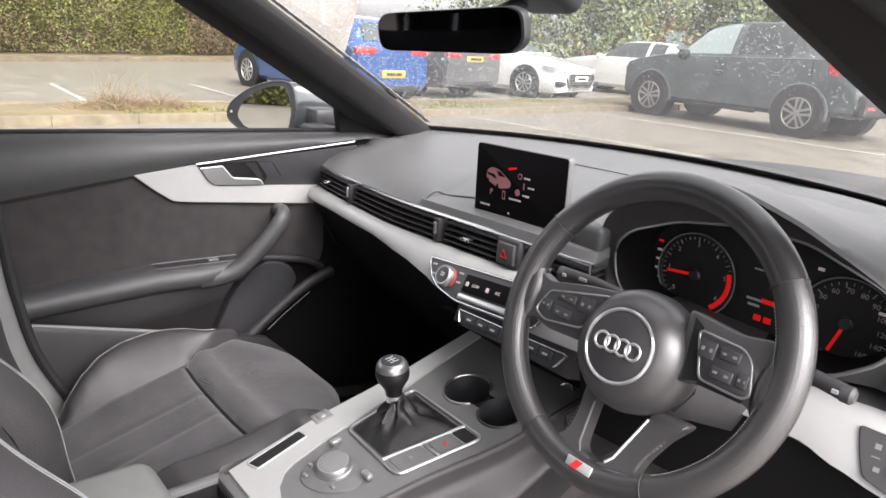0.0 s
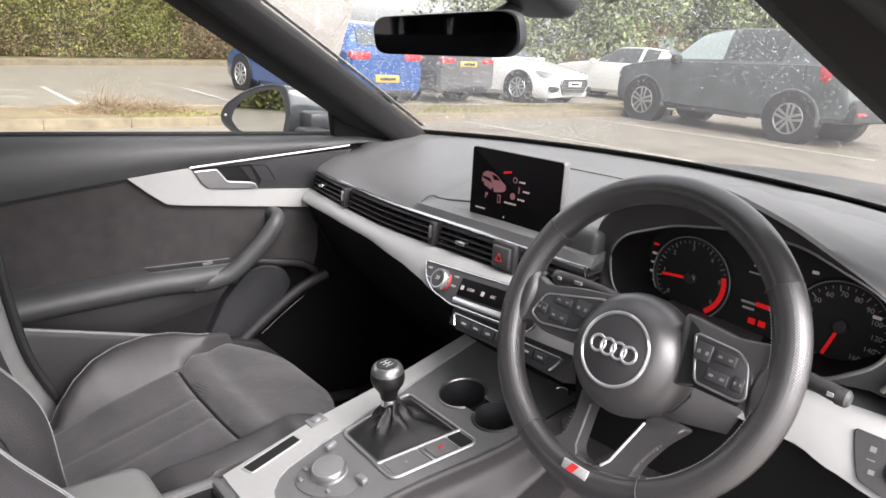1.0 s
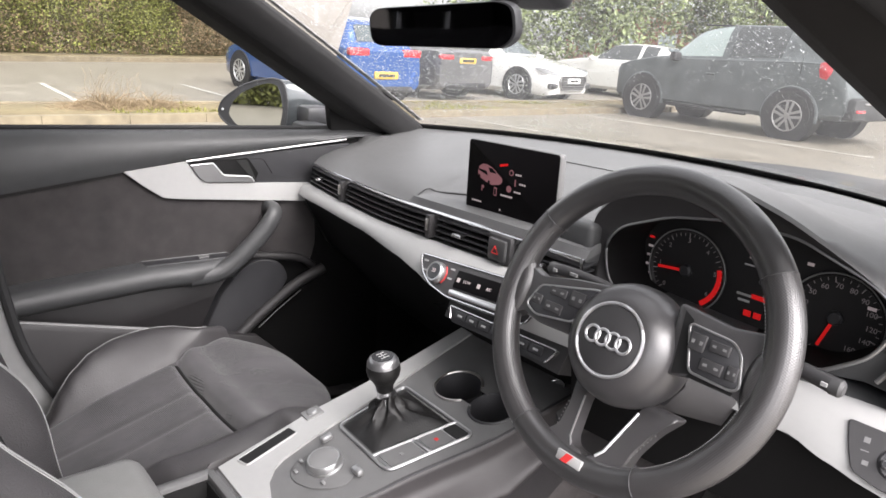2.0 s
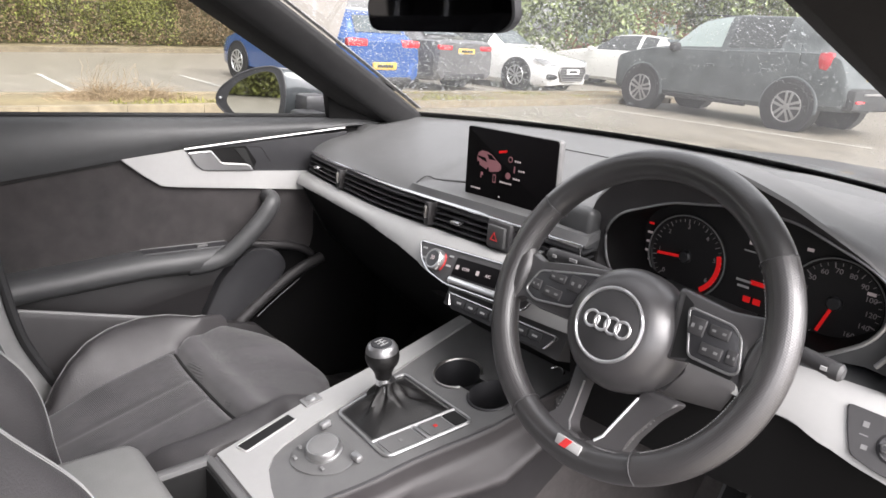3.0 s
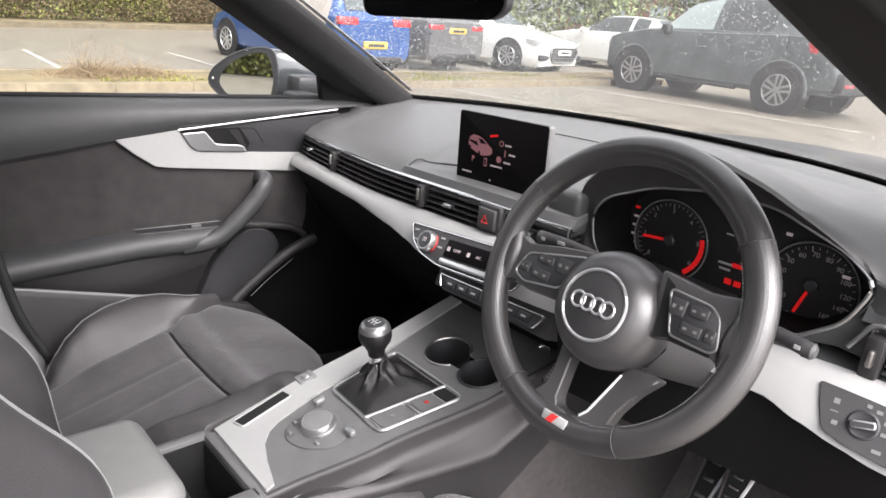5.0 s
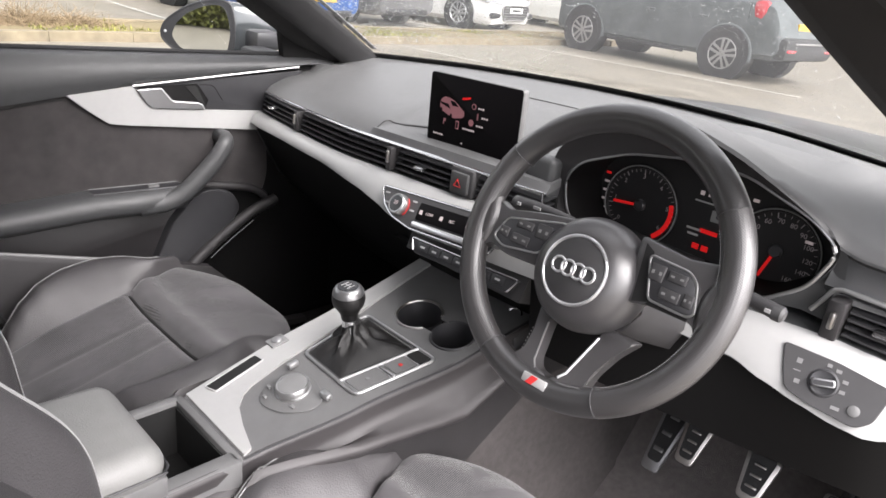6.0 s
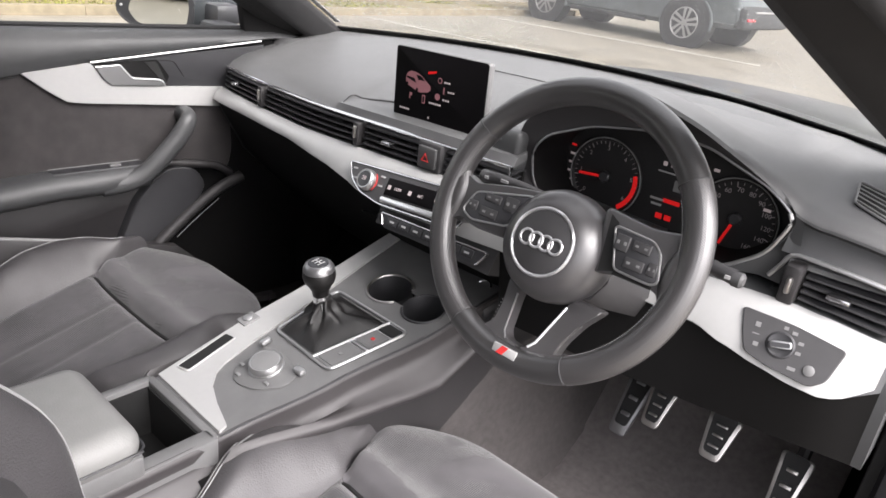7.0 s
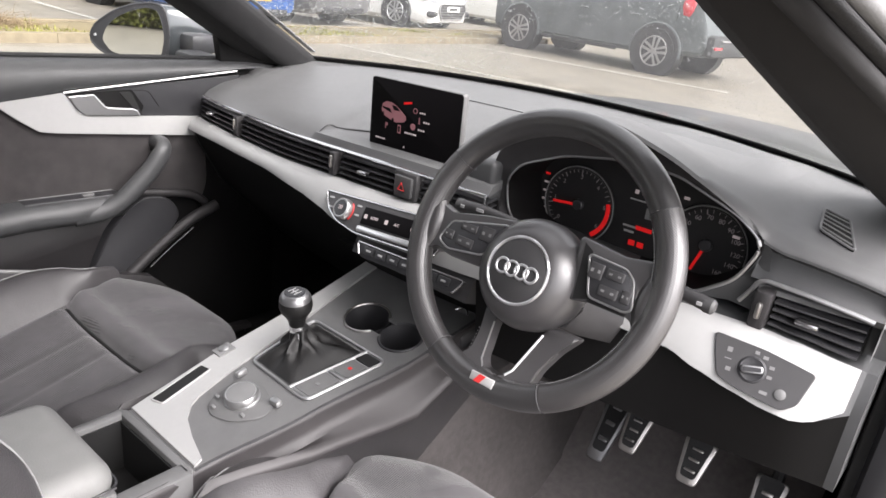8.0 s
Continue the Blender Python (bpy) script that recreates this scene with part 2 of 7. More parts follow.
def rounded(poly, r, n=4):
    """A polygon with its corners rounded by r."""
    out = []
    P = [Vector(p) for p in poly]
    for i, p in enumerate(P):
        a, b = P[i - 1] - p, P[(i + 1) % len(P)] - p
        ra, rb = min(r, a.length * 0.45), min(r, b.length * 0.45)
        s, e = p + a.normalized() * ra, p + b.normalized() * rb
        for k in range(n + 1):
            t = k / n
            out.append((1 - t) ** 2 * s + 2 * t * (1 - t) * p + t * t * e)
    return out


def slab(bm, poly, m, h, bevel=0.0, base=0.0):
    """A plate: the polygon in the local xy of m from height base to base + h, its upper rim bevelled."""
    P = [Vector((p[0], p[1])) for p in poly]
    c = sum(P, Vector((0, 0))) / len(P)
    size = max((p - c).length for p in P)
    rings = [(1.0, base), (1.0, base + h - bevel)]
    if bevel:
        rings += [(1 - 0.3 * bevel / size, base + h - bevel * 0.3), (1 - bevel / size, base + h)]
    return loft(bm, [[m @ Vector((c.x + (p.x - c.x) * k, c.y + (p.y - c.y) * k, z)) for p in P] for k, z in rings])


def grid(bm, us, vs, f, skip=None):
    """A sheet f(u, v)."""
    V = {}
    for i, u in enumerate(us):
        for j, v in enumerate(vs):
            V[i, j] = bm.verts.new(f(u, v))
    for i in range(len(us) - 1):
        for j in range(len(vs) - 1):
            if skip is None or not skip((us[i] + us[i + 1]) / 2, (vs[j] + vs[j + 1]) / 2):
                bm.faces.new((V[i, j], V[i + 1, j], V[i + 1, j + 1], V[i, j + 1]))
    loose = [v for v in bm.verts if not v.link_faces]
    bmesh.ops.delete(bm, geom=loose, context="VERTS")
    return bm


def thick(bm, offset):
    """Gives a sheet a back, by the vector offset."""
    fs = list(bm.faces)
    o = bmesh.ops.duplicate(bm, geom=list(bm.verts) + list(bm.edges) + fs)
    nv = [g for g in o["geom"] if isinstance(g, bmesh.types.BMVert)]
    bmesh.ops.translate(bm, vec=offset, verts=nv)
    vm = o["vert_map"]
    for e in [e for e in {e for f in fs for e in f.edges} if len(e.link_faces) == 1]:
        a, b = e.verts
        bm.faces.new((a, b, vm[b], vm[a]))
    return bm


def lin(a, b, n):
    return [a + (b - a) * i / (n - 1) for i in range(n)]


def curve_at(keys, x):
    """Smooth value at x through (x, value) keys."""
    if x <= keys[0][0]:
        return keys[0][1]
    for (a, p), (b, q) in zip(keys, keys[1:]):
        if x <= b:
            t = (x - a) / (b - a)
            t = t * t * (3 - 2 * t) * 0.5 + t * 0.5
            return p + (q - p) * t
    return keys[-1][1]


def facing(origin, right, up):
    """A pose with the local x and y along right and up."""
    r = Vector(right).normalized()
    n = r.cross(Vector(up)).normalized()
    u = n.cross(r)
    m = Matrix((r, u, n)).transposed().to_4x4()
    m.translation = origin
    return m


def write(name, text, size, m, material, parent, align="CENTER"):
    """Raised print in the built-in font."""
    cu = bpy.data.curves.new(name, "FONT")
    cu.body, cu.size, cu.align_x, cu.align_y, cu.extrude = text, size, align, "CENTER", 0.0002
    tmp = bpy.data.objects.new(name, cu)
    me = bpy.data.meshes.new_from_object(tmp)
    bpy.data.objects.remove(tmp)
    bm = B()
    bm.from_mesh(me)
    bm.transform(m)
    return part(name, bm, material, parent)


# ---------- the car's cabin: shell ----------
def dash_y(x):
    return 0.165 + 0.15 * x * x


def screen_base_y(x):
    return 0.80 - 0.45 * (x - 0.0) ** 2


def pillar_in(s, side):
    """Inner edge of a windscreen pillar; s runs from the dash (0) to the roof (1)."""
    z = 0.985 + 0.38 * s
    return Vector((side * (0.655 - 0.282 * s + 0.05 * s * s), 0.545 - 0.757 * s, z))


def pillar_out(z):
    """Edge of the passenger's door frame along its window."""
    return Vector((-0.709 + 0.417 * (z - 1.042), 0.293 - 1.874 * (z - 1.042), z))


rows_in, rows_out = [], []
for s in lin(-0.16, 1.05, 16):
    p = pillar_in(s, -1)
    e = pillar_out(p.z)
    d = e - p
    rows_in.append([p + Vector((-0.006, 0.010, 0.010)), p + Vector((0.0, 0.003, 0.002)), p + Vector((-0.003, -0.005, -0.002)), p + d * 0.14 + Vector((0.010, -0.010, -0.004)), p + d * 0.30 + Vector((0.013, -0.018, -0.010)), p + d * 0.40 + Vector((0.008, -0.016, -0.018)), p + d * 0.46 + Vector((-0.006, -0.002, -0.016)), p + d * 0.3 + Vector((-0.02, 0.03, 0.02))])
    rows_out.append([p + d * 0.36 + Vector((-0.010, -0.002, -0.016)), p + d * 0.60 + Vector((-0.004, -0.006, -0.016)), p + d * 0.90 + Vector((0.0, -0.008, -0.006)), e, e + Vector((-0.025, 0.015, 0.004)), p + d * 0.4 + Vector((-0.05, 0.04, 0.03))])
solid("pillar_1", loft(B(), rows_in), M_PILLART, "dark grey cloth-covered windscreen pillar", "pillar", "structure", 60)
solid("trim_door_frame", loft(B(), rows_out), M_PILLAR, "black door frame beside the windscreen pillar", "door frame", "structure", 50)
rings = []
for s in lin(-0.12, 1.05, 15):
    p = pillar_in(s, 1)
    w = 0.085 + 0.075 * max(0, s)
    rings.append([p + Vector(q) for q in ((0, 0.035, 0.012), (0, 0.0, 0.0), (0.020, -0.030, -0.012), (0.050, -0.055, -0.018), (0.030 + w, -0.070, 0.0), (0.05 + w, -0.045, 0.028), (0.06, 0.02, 0.045), (0.02, 0.035, 0.03))])
solid("pillar_2", loft(B(), rings), M_PILLARR, "dark cloth-covered windscreen pillar", "pillar", "structure", 60)
for name, a, b, r, m_, label in (("trim_pillar_lip", (0.600, -0.075, 1.244), (0.668, 0.075, 1.170), 0.0095, M_PILLART, "dark grey inner lip of the door opening"), ("trim_door_seal", (0.625, -0.085, 1.248), (0.688, 0.045, 1.182), 0.0065, M_RUBBER, "black rubber seal of the driver's door opening"), ("trim_frame_edge", (0.646, -0.092, 1.252), (0.700, 0.010, 1.200), 0.0085, M_PILLARG, "grey painted edge of the driver's door opening")):
    a, b = Vector(a), Vector(b)
    solid(name, tube(B(), [a + (b - a) * k for k in lin(-0.5, 2.6, 12)], r, 10), m_, label, "door seal", "structure", 60)


def screen_pt(u, v):
    """Windscreen surface: u across (-1 to 1), v up (0 to 1)."""
    p = pillar_in(v, 1)
    x = u * (p.x + 0.012)
    y0 = p.y + (0.80 - 0.545) * (1 - v) * (1 - u * u) + 0.09 * v * (1 - u * u)
    return Vector((x, y0 + 0.006 + 0.039 * min(1.0, 2.2 * (1 - u * u)) if u < 0 else y0 + 0.045, p.z + 0.012 + (0.001 + 0.019 * min(1.0, max(0.0, v) * 3)) * (1 - u * u)))


bm = grid(B(), lin(-1, 1, 25), lin(-0.03, 1.03, 13), screen_pt)
ws = solid("window_1", bm, M_WIND, "wet curved windscreen with rain drops on it", "windscreen", "structure")
ws.visible_shadow = False

for side in (-1, 1):
    bm = tube(B(), [pillar_in(s, side) + Vector((0.004 * side, 0.045 if side > 0 else 0.005, 0.014 if side > 0 else 0.004)) for s in lin(-0.05, 1.0, 14)], 0.007 if side > 0 else 0.0035, 8)
    solid("trim_glass_seal", bm, M_RUBBER, "black rubber seal along the windscreen", "seal", "structure")
bm = grid(B(), lin(-1, 1, 41), lin(-0.02, 0.013, 3), lambda u, v: screen_pt(u, v) + Vector((0, 0, -0.003)))
thick(bm, (0, 0, -0.002))
solid("trim_glass_edge", bm, mat("wet_black_edge", (0.030, 0.029, 0.028), 0.4, var=0.9, scale=150, big=40, bump=0.6, bscale=200), "black printed lower edge of the windscreen", "windscreen edge", "structure")
# wet outer strip of the glass along the passenger side pillar
bm = grid(B(), lin(-0.998, -0.984, 3), lin(0.02, 1.0, 30), lambda u, v: screen_pt(u, v) + Vector((0, 0.004, 0.003)))
thick(bm, (0, 0, 0.002))
solid("trim_wet_edge", bm, mat("wet_glass_edge", (0.30, 0.30, 0.30), 0.25, var=0.8, scale=260, bump=1.0, bscale=330, big=60), "wet speckled outer edge of the windscreen", "windscreen edge", "structure")
# rain on the outside of the windscreen
bm = B()
rnd = random.Random(4)
verts, faces = [], []
for k in range(62000):
    u, v = rnd.uniform(-0.98, 0.98), rnd.random() ** 1.1
    dense = -0.22 + 0.30 * noise.noise(Vector((u * 3.0, v * 3.0, 0.4))) + 0.75 * max(0.0, min(1.0, (-0.15 - u) / 0.3)) + 0.58 * max(0.0, min(1.0, (v - 0.40) / 0.3)) - 0.4 * max(0.0, 0.22 - v) + 0.06 * max(0.0, min(1.0, (u - 0.1) / 0.3))
    if rnd.random() > dense + 0.19:
        continue
    p = screen_pt(u, v)
    du = (screen_pt(u + 0.01, v) - p).normalized()
    dv = (screen_pt(u, v + 0.01) - p).normalized()
    nn = du.cross(dv).normalized()
    if nn.z < 0:
        nn = -nn
    r = rnd.choice((0.0005, 0.0006, 0.0008, 0.0009, 0.0011, 0.0014, 0.0018))
    r *= 0.72 if u > 0.1 else 0.82
    st = rnd.uniform(0.8, 1.5) if u < 0.1 else rnd.uniform(0.5, 1.0)
    base = len(verts)
    for ring, (kk, hh) in enumerate(((1.0, 0.0), (0.7, 0.55))):
        for j in range(6):
            a = j * math.pi / 3 + ring * 0.3
            verts.append(p + nn * (0.002 + hh * r * 0.6) + du * r * kk * math.cos(a) + dv * r * st * kk * math.sin(a))
    verts.append(p + nn * (0.002 + 0.75 * r * 0.6))
    for j in range(6):
        i = (j + 1) % 6
        faces.append((base + j, base + i, base + 6 + i, base + 6 + j))
        faces.append((base + 6 + j, base + 6 + i, base + 12))
me = bpy.data.meshes.new("rain_drops")
me.from_pydata(verts, [], faces)
mw = mat("water", (1, 1, 1), 0.02, var=0.0)
mw.node_tree.nodes["Principled BSDF"].inputs["Transmission Weight"].default_value = 1.0
mw.node_tree.nodes["Principled BSDF"].inputs["IOR"].default_value = 1.33
me.materials.append(mw)
me.polygons.foreach_set("use_smooth", [True] * len(me.polygons))
ob = tagged(new("rain_drops", me), "many small clear rain drops on the windscreen", "rain drops", "", "stuff")
ob.visible_shadow = False

# floor pan, tunnel, footwells
bm = B()
box(bm, (0, -0.35, 0.245), (1.50, 2.3, 0.03), 0.01)
solid("floor", bm, M_CARPET, "dark carpeted car floor", "floor", "structure")
bm = B()
loft(bm, [[(-0.78, 0.52, 0.25), (0.78, 0.52, 0.25)], [(-0.78, 0.78, 0.46), (0.78, 0.78, 0.46)], [(-0.78, 0.80, 0.925), (0.78, 0.80, 0.925)]], False)
thick(bm, (0, 0.03, 0))
for x in (-0.745, 0.745):
    box(bm, (x, 0.60, 0.555), (0.03, 0.52, 0.67), 0.005)
solid("wall_north", bm, M_FOOT_SHADE, "carpeted bulkhead with the footwells' shade in its colour", "bulkhead", "structure")
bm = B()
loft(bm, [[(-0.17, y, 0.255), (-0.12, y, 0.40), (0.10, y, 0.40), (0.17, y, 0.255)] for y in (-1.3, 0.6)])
solid("trim_tunnel", bm, M_FOOT_SHADE, "carpeted transmission tunnel with footwell shade in its colour", "tunnel", "structure")
bm = B()
loft(bm, [[(0.16, -0.4, 0.262), (0.70, -0.4, 0.262)], [(0.16, 0.42, 0.264), (0.70, 0.42, 0.264)], [(0.16, 0.53, 0.285), (0.70, 0.53, 0.285)], [(0.16, 0.70, 0.43), (0.70, 0.70, 0.43)]], False)
thick(bm, (0, 0, 0.008))
solid("floor_mat", bm, M_MAT, "dark grey pile floor mat in the driver's footwell", "floor mat")

# roof, rear and passenger side closing
rows = [[Vector((u * (0.62 - 0.04 * abs(v - 0.5)), -0.16 - 2.1 * v, 1.395 + 0.05 * (1 - u * u) - 0.03 * (2 * v - 0.8) ** 2)) for u in lin(-1, 1, 13)] for v in lin(0, 1, 9)]
bm = loft(B(), rows, False)
thick(bm, (0, 0, 0.04))
solid("ceiling", bm, M_HEAD, "grey cloth car roof lining", "ceiling", "structure")
bm = B()
for x in (-0.70, 0.70):
    box(bm, (x * 0.98, -1.25, 0.72), (0.10, 0.30, 0.95), 0.02)
    box(bm, (x * 0.90, -1.2, 1.39), (0.10, 2.1, 0.05), 0.02)
    box(bm, (x * 0.93, -1.12, 1.25), (0.06, 0.09, 0.28), 0.02)
solid("wall_rear_side", bm, M_PILLAR, "dark middle pillars and roof rails of the cabin", "pillar", "structure")
bm = B()
box(bm, (0, -2.05, 0.72), (1.44, 0.16, 0.92), 0.03)
box(bm, (-0.74, -1.70, 0.62), (0.08, 0.8, 0.75), 0.02)
box(bm, (0.74, -1.70, 0.62), (0.08, 0.8, 0.75), 0.02)
# side panels out of view, added to hold back low light from behind
for sx in (-1, 1):
    box(bm, (sx * 0.745, -1.24, 0.64), (0.05, 1.00, 0.68), 0.02)
solid("wall_south", bm, M_PILLAR, "dark rear end of the cabin with added unseen side panels", "wall", "structure")

# bonnet seen over the dash
bm = grid(B(), lin(-0.86, 0.86, 21), lin(0.74, 1.95, 13), lambda x, y: Vector((x * (1 - 0.06 * (y - 0.7)), y - 0.42 * x * x * (1 if y < 0.8 else 1 - 0.3 * (y - 0.8)), 0.955 - 0.062 * (y - 0.74) ** 1.5 - 0.10 * abs(x) ** 3)))
thick(bm, (0, 0, -0.03))
M_MSHELL = mat("glossy_grey_paint", (0.045, 0.050, 0.054), 0.2, metal=0.3, coat=1.0, var=0.06)
M_OWN = mat("dark_grey_car_paint", (0.085, 0.086, 0.088), 0.50, metal=0.3, coat=0.2, var=0.3, scale=25)
solid("bonnet", bm, M_OWN, "dark grey car bonnet beyond the windscreen", "bonnet")
bm = loft(B(), [[Vector(p) + Vector((0, 0, 0.046)) for p in r] for r in rows], False)
thick(bm, (0, 0, 0.006))
solid("roof_skin", bm, M_OWN, "dark grey painted car roof", "car roof", "structure")
bm = B()
for sx in (-1, 1):
    loft(bm, [[(sx * 0.78, 0.75, 0.30), (sx * 0.84, 0.75, 0.60), (sx * 0.80, 0.75, 0.80), (sx * 0.70, 0.75, 0.80), (sx * 0.70, 0.75, 0.30)], [(sx * 0.78, 1.2, 0.55), (sx * 0.85, 1.2, 0.66), (sx * 0.81, 1.2, 0.79), (sx * 0.70, 1.2, 0.79), (sx * 0.70, 1.2, 0.55)], [(sx * 0.72, 1.95, 0.30), (sx * 0.76, 1.95, 0.55), (sx * 0.72, 1.90, 0.74), (sx * 0.60, 1.90, 0.74), (sx * 0.60, 1.95, 0.30)]])
loft(bm, [[(-0.72, 1.78, 0.30), (-0.72, 1.90, 0.74), (-0.72, 1.70, 0.74), (-0.72, 1.70, 0.30)], [(0, 1.98, 0.28), (0, 2.06, 0.78), (0, 1.80, 0.78), (0, 1.80, 0.28)], [(0.72, 1.78, 0.30), (0.72, 1.90, 0.74), (0.72, 1.70, 0.74), (0.72, 1.70, 0.30)]])
solid("wall_front_body", bm, M_OWN, "dark grey painted front wings and nose of the car", "car body", "structure")
bm = grid(B(), lin(-0.66, 0.66, 25), lin(0, 1, 5), lambda x, v: Vector((x, screen_base_y(x) + 0.03 + 0.09 * v, 0.960 - 0.035 * v)))
thick(bm, (0, 0, -0.01))
solid("trim_cowl", bm, M_KNEE, "black plastic cowl under the windscreen", "cowl", "structure")

# ---------- dashboard ----------
dash = thing("dashboard", (0, 0.3, 0.75), "dark grey dashboard with silver inlay and full-width air vent", "dashboard")
XL, XR = -0.705, 0.715
LC = [(-0.70, 0.9045), (-0.35, 0.9125), (0.0, 0.9235), (0.1, 0.925), (0.4, 0.918), (0.715, 0.905)]
LD = [(-0.70, 0.856), (-0.35, 0.8605), (-0.06, 0.8735), (0.1, 0.880), (0.4, 0.866), (0.55, 0.8655), (0.60, 0.8645), (0.63, 0.8605), (0.70, 0.8505), (0.715, 0.848)]
LE = [(-0.70, 0.829), (-0.51, 0.835), (-0.343, 0.836), (-0.202, 0.828), (-0.138, 0.821), (-0.083, 0.811), (-0.025, 0.806), (0.085, 0.812), (0.30, 0.815), (0.43, 0.8185), (0.505, 0.8145), (0.544, 0.803), (0.590, 0.7926), (0.6325, 0.7838), (0.665, 0.7803), (0.686, 0.787), (0.700, 0.797), (0.709, 0.8045)]


def face_y(x, z):
    """The dash front leans: lower is nearer to the driver."""
    return dash_y(x) - 0.55 * (curve_at(LD, x) - z)


def binnacle(x):
    """1 inside the instrument recess."""
    a = min(1.0, max(0.0, (x - 0.180) / 0.006))
    b = min(1.0, max(0.0, (0.575 - x) / 0.012))
    return min(a, b)


def glass_foot(x):
    """Where the windscreen's lower edge meets the dash."""
    return screen_pt(max(-1.0, min(1.0, x / 0.673)), -0.02)


def dash_profile(x, k=None):
    gf = glass_foot(x)
    y, c, d, e = dash_y(x), curve_at(LC, x), curve_at(LD, x), curve_at(LE, x)
    k = binnacle(x) if k is None else k
    w = screen_base_y(x)
    right = min(1.0, max(0.0, (x - 0.40) / 0.1))
    hump = 0.045 * math.exp(-((x - 0.375) / 0.20) ** 4)
    side = max(0.0, abs(x) - 0.55)
    lower = [(y + 0.22, 0.55), (y + 0.07, 0.70), (face_y(x, e) + 0.010, e - 0.003)] if x < 0.20 else [(y + 0.14, 0.655), (y - 0.005, 0.688), (face_y(x, e) + 0.006, e - 0.003)]
    mid = [(y + 0.012, d), (y + 0.050, d + 0.006), (y + 0.050, c - 0.008), (y + 0.024, c - 0.003)]
    rec = [(y + 0.012, d), (y + 0.03, d + 0.002), (y + 0.16, d + 0.004), (y + 0.19, 0.97)]
    top = [(y + 0.040, c + 0.012), (y + 0.075, c + 0.028), (y + 0.15, c + 0.048 + hump * 0.6 - 0.02 * side), (y + 0.26, c + 0.070 + hump - 0.05 * side), (gf.y - 0.13, 0.990 + hump * 0.4), (gf.y - 0.04, gf.z - 0.004), (gf.y + 0.004, gf.z - 0.0045), (gf.y + 0.014, gf.z - 0.03)]
    if x < -0.50:
        top[3] = (min(top[3][0], gf.y - 0.165), top[3][1])
        top[4] = (top[4][0], top[4][1] - 0.2 * max(0.0, -0.55 - x))
    led = min(1.0, max(0.0, (x + 0.250) / 0.022)) * min(1.0, max(0.0, (0.185 - x) / 0.015))
    top[0] = (top[0][0] - 0.012 * led, top[0][1] + 0.003 * led)
    top[1] = (top[1][0] + 0.006 * led, top[1][1] - 0.009 * led)
    rtop = [(y + 0.20, 0.985), (y + 0.205, 1.00), (y + 0.23, c + 0.055 + hump), (y + 0.30, c + 0.070 + hump), (gf.y - 0.13, 0.990 + hump * 0.4), (gf.y - 0.04, gf.z - 0.004), (gf.y + 0.004, gf.z - 0.0045), (gf.y + 0.014, gf.z - 0.03)]
    rt = min(1.0, max(0.0, (x - 0.50) / 0.09))
    rt = rt * rt * (3 - 2 * rt)
    edge = [(y + 0.028, c + 0.002), (y + 0.06, c + 0.006), (y + 0.10, c + 0.012), (y + 0.20, c + 0.03), (gf.y - 0.13, 0.965), (gf.y - 0.04, 0.972)] + top[6:]
    top = [(p[0] + (q[0] - p[0]) * rt, p[1] + (q[1] - p[1]) * rt) for p, q in zip(top, edge)]
    P = []
    for p, q in zip(mid, rec):
        P.append((p[0] + (q[0] - p[0]) * k, p[1] + (q[1] - p[1]) * k))
    under = [(y + 0.20, 0.945), (y + 0.205, 0.950), (y + 0.23, 0.952), (y + 0.27, 0.956)] + edge[4:]
    rtop = [(p[0] + (q[0] - p[0]) * rt, p[1] + (q[1] - p[1]) * min(1.0, 2.5 * rt)) for p, q in zip(rtop, under)]
    for p, q in zip(top, rtop):
        P.append((p[0] + (q[0] - p[0]) * k, p[1] + (q[1] - p[1]) * k))
    return lower + P


def dash_top_z(x, y):
    """Height of the dash top without the instrument recess."""
    P = dash_profile(x, 0.0)[6:12]
    for (y0, z0), (y1, z1) in zip(P, P[1:]):
        if y <= y1:
            return z0 + (z1 - z0) * max(0.0, (y - y0) / max(1e-6, y1 - y0))
    return P[-1][1]


xs = sorted(set([round(v, 4) for v in lin(XL, XR, 72)] + [0.180, 0.183, 0.186, 0.563, 0.569, 0.575]))
profs = [[Vector((x, p[0], p[1])) for p in dash_profile(x)] for x in xs]
loft_rows = list(map(list, zip(*profs)))
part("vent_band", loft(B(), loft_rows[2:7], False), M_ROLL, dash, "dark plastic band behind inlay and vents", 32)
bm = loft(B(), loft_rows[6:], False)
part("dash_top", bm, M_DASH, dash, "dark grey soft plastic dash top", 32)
bm = loft(B(), loft_rows[:3], False)
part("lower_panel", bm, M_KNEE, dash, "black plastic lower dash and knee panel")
for x, k in ((XL, 0), (XR, -1)):
    pts = profs[k]
    bm = B()
    ring = [p.copy() for p in pts]
    loft(bm, [ring, [p + Vector((0.012 * (1 if k else -1), 0, 0)) for p in ring]], True, True)
    part("end_cap", bm, M_ROLL, dash)


def ribbon(x0, x1, lo, hi, out, th, n=40, lean=0.004, tilt=0.0):
    """A band that follows the dash front between two height curves."""
    rings = []
    for x in lin(x0, x1, n):
        y, a, b = dash_y(x), lo(x), hi(x)
        h = b - a
        s = tilt
        rings.append([Vector((x, y + th - s * h, a)), Vector((x, y - out + lean - s * h, a + 0.002)), Vector((x, y - out - s * h * 0.75, a + h * 0.25)), Vector((x, y - out - s * h * 0.25, a + h * 0.75)), Vector((x, y - out + lean, b - 0.002)), Vector((x, y + th, b))])
    return loft(B(), rings)


inlay_l = ribbon(-0.70, 0.235, lambda x: curve_at(LE, x), lambda x: curve_at(LD, x), 0.006, 0.012, tilt=0.55)
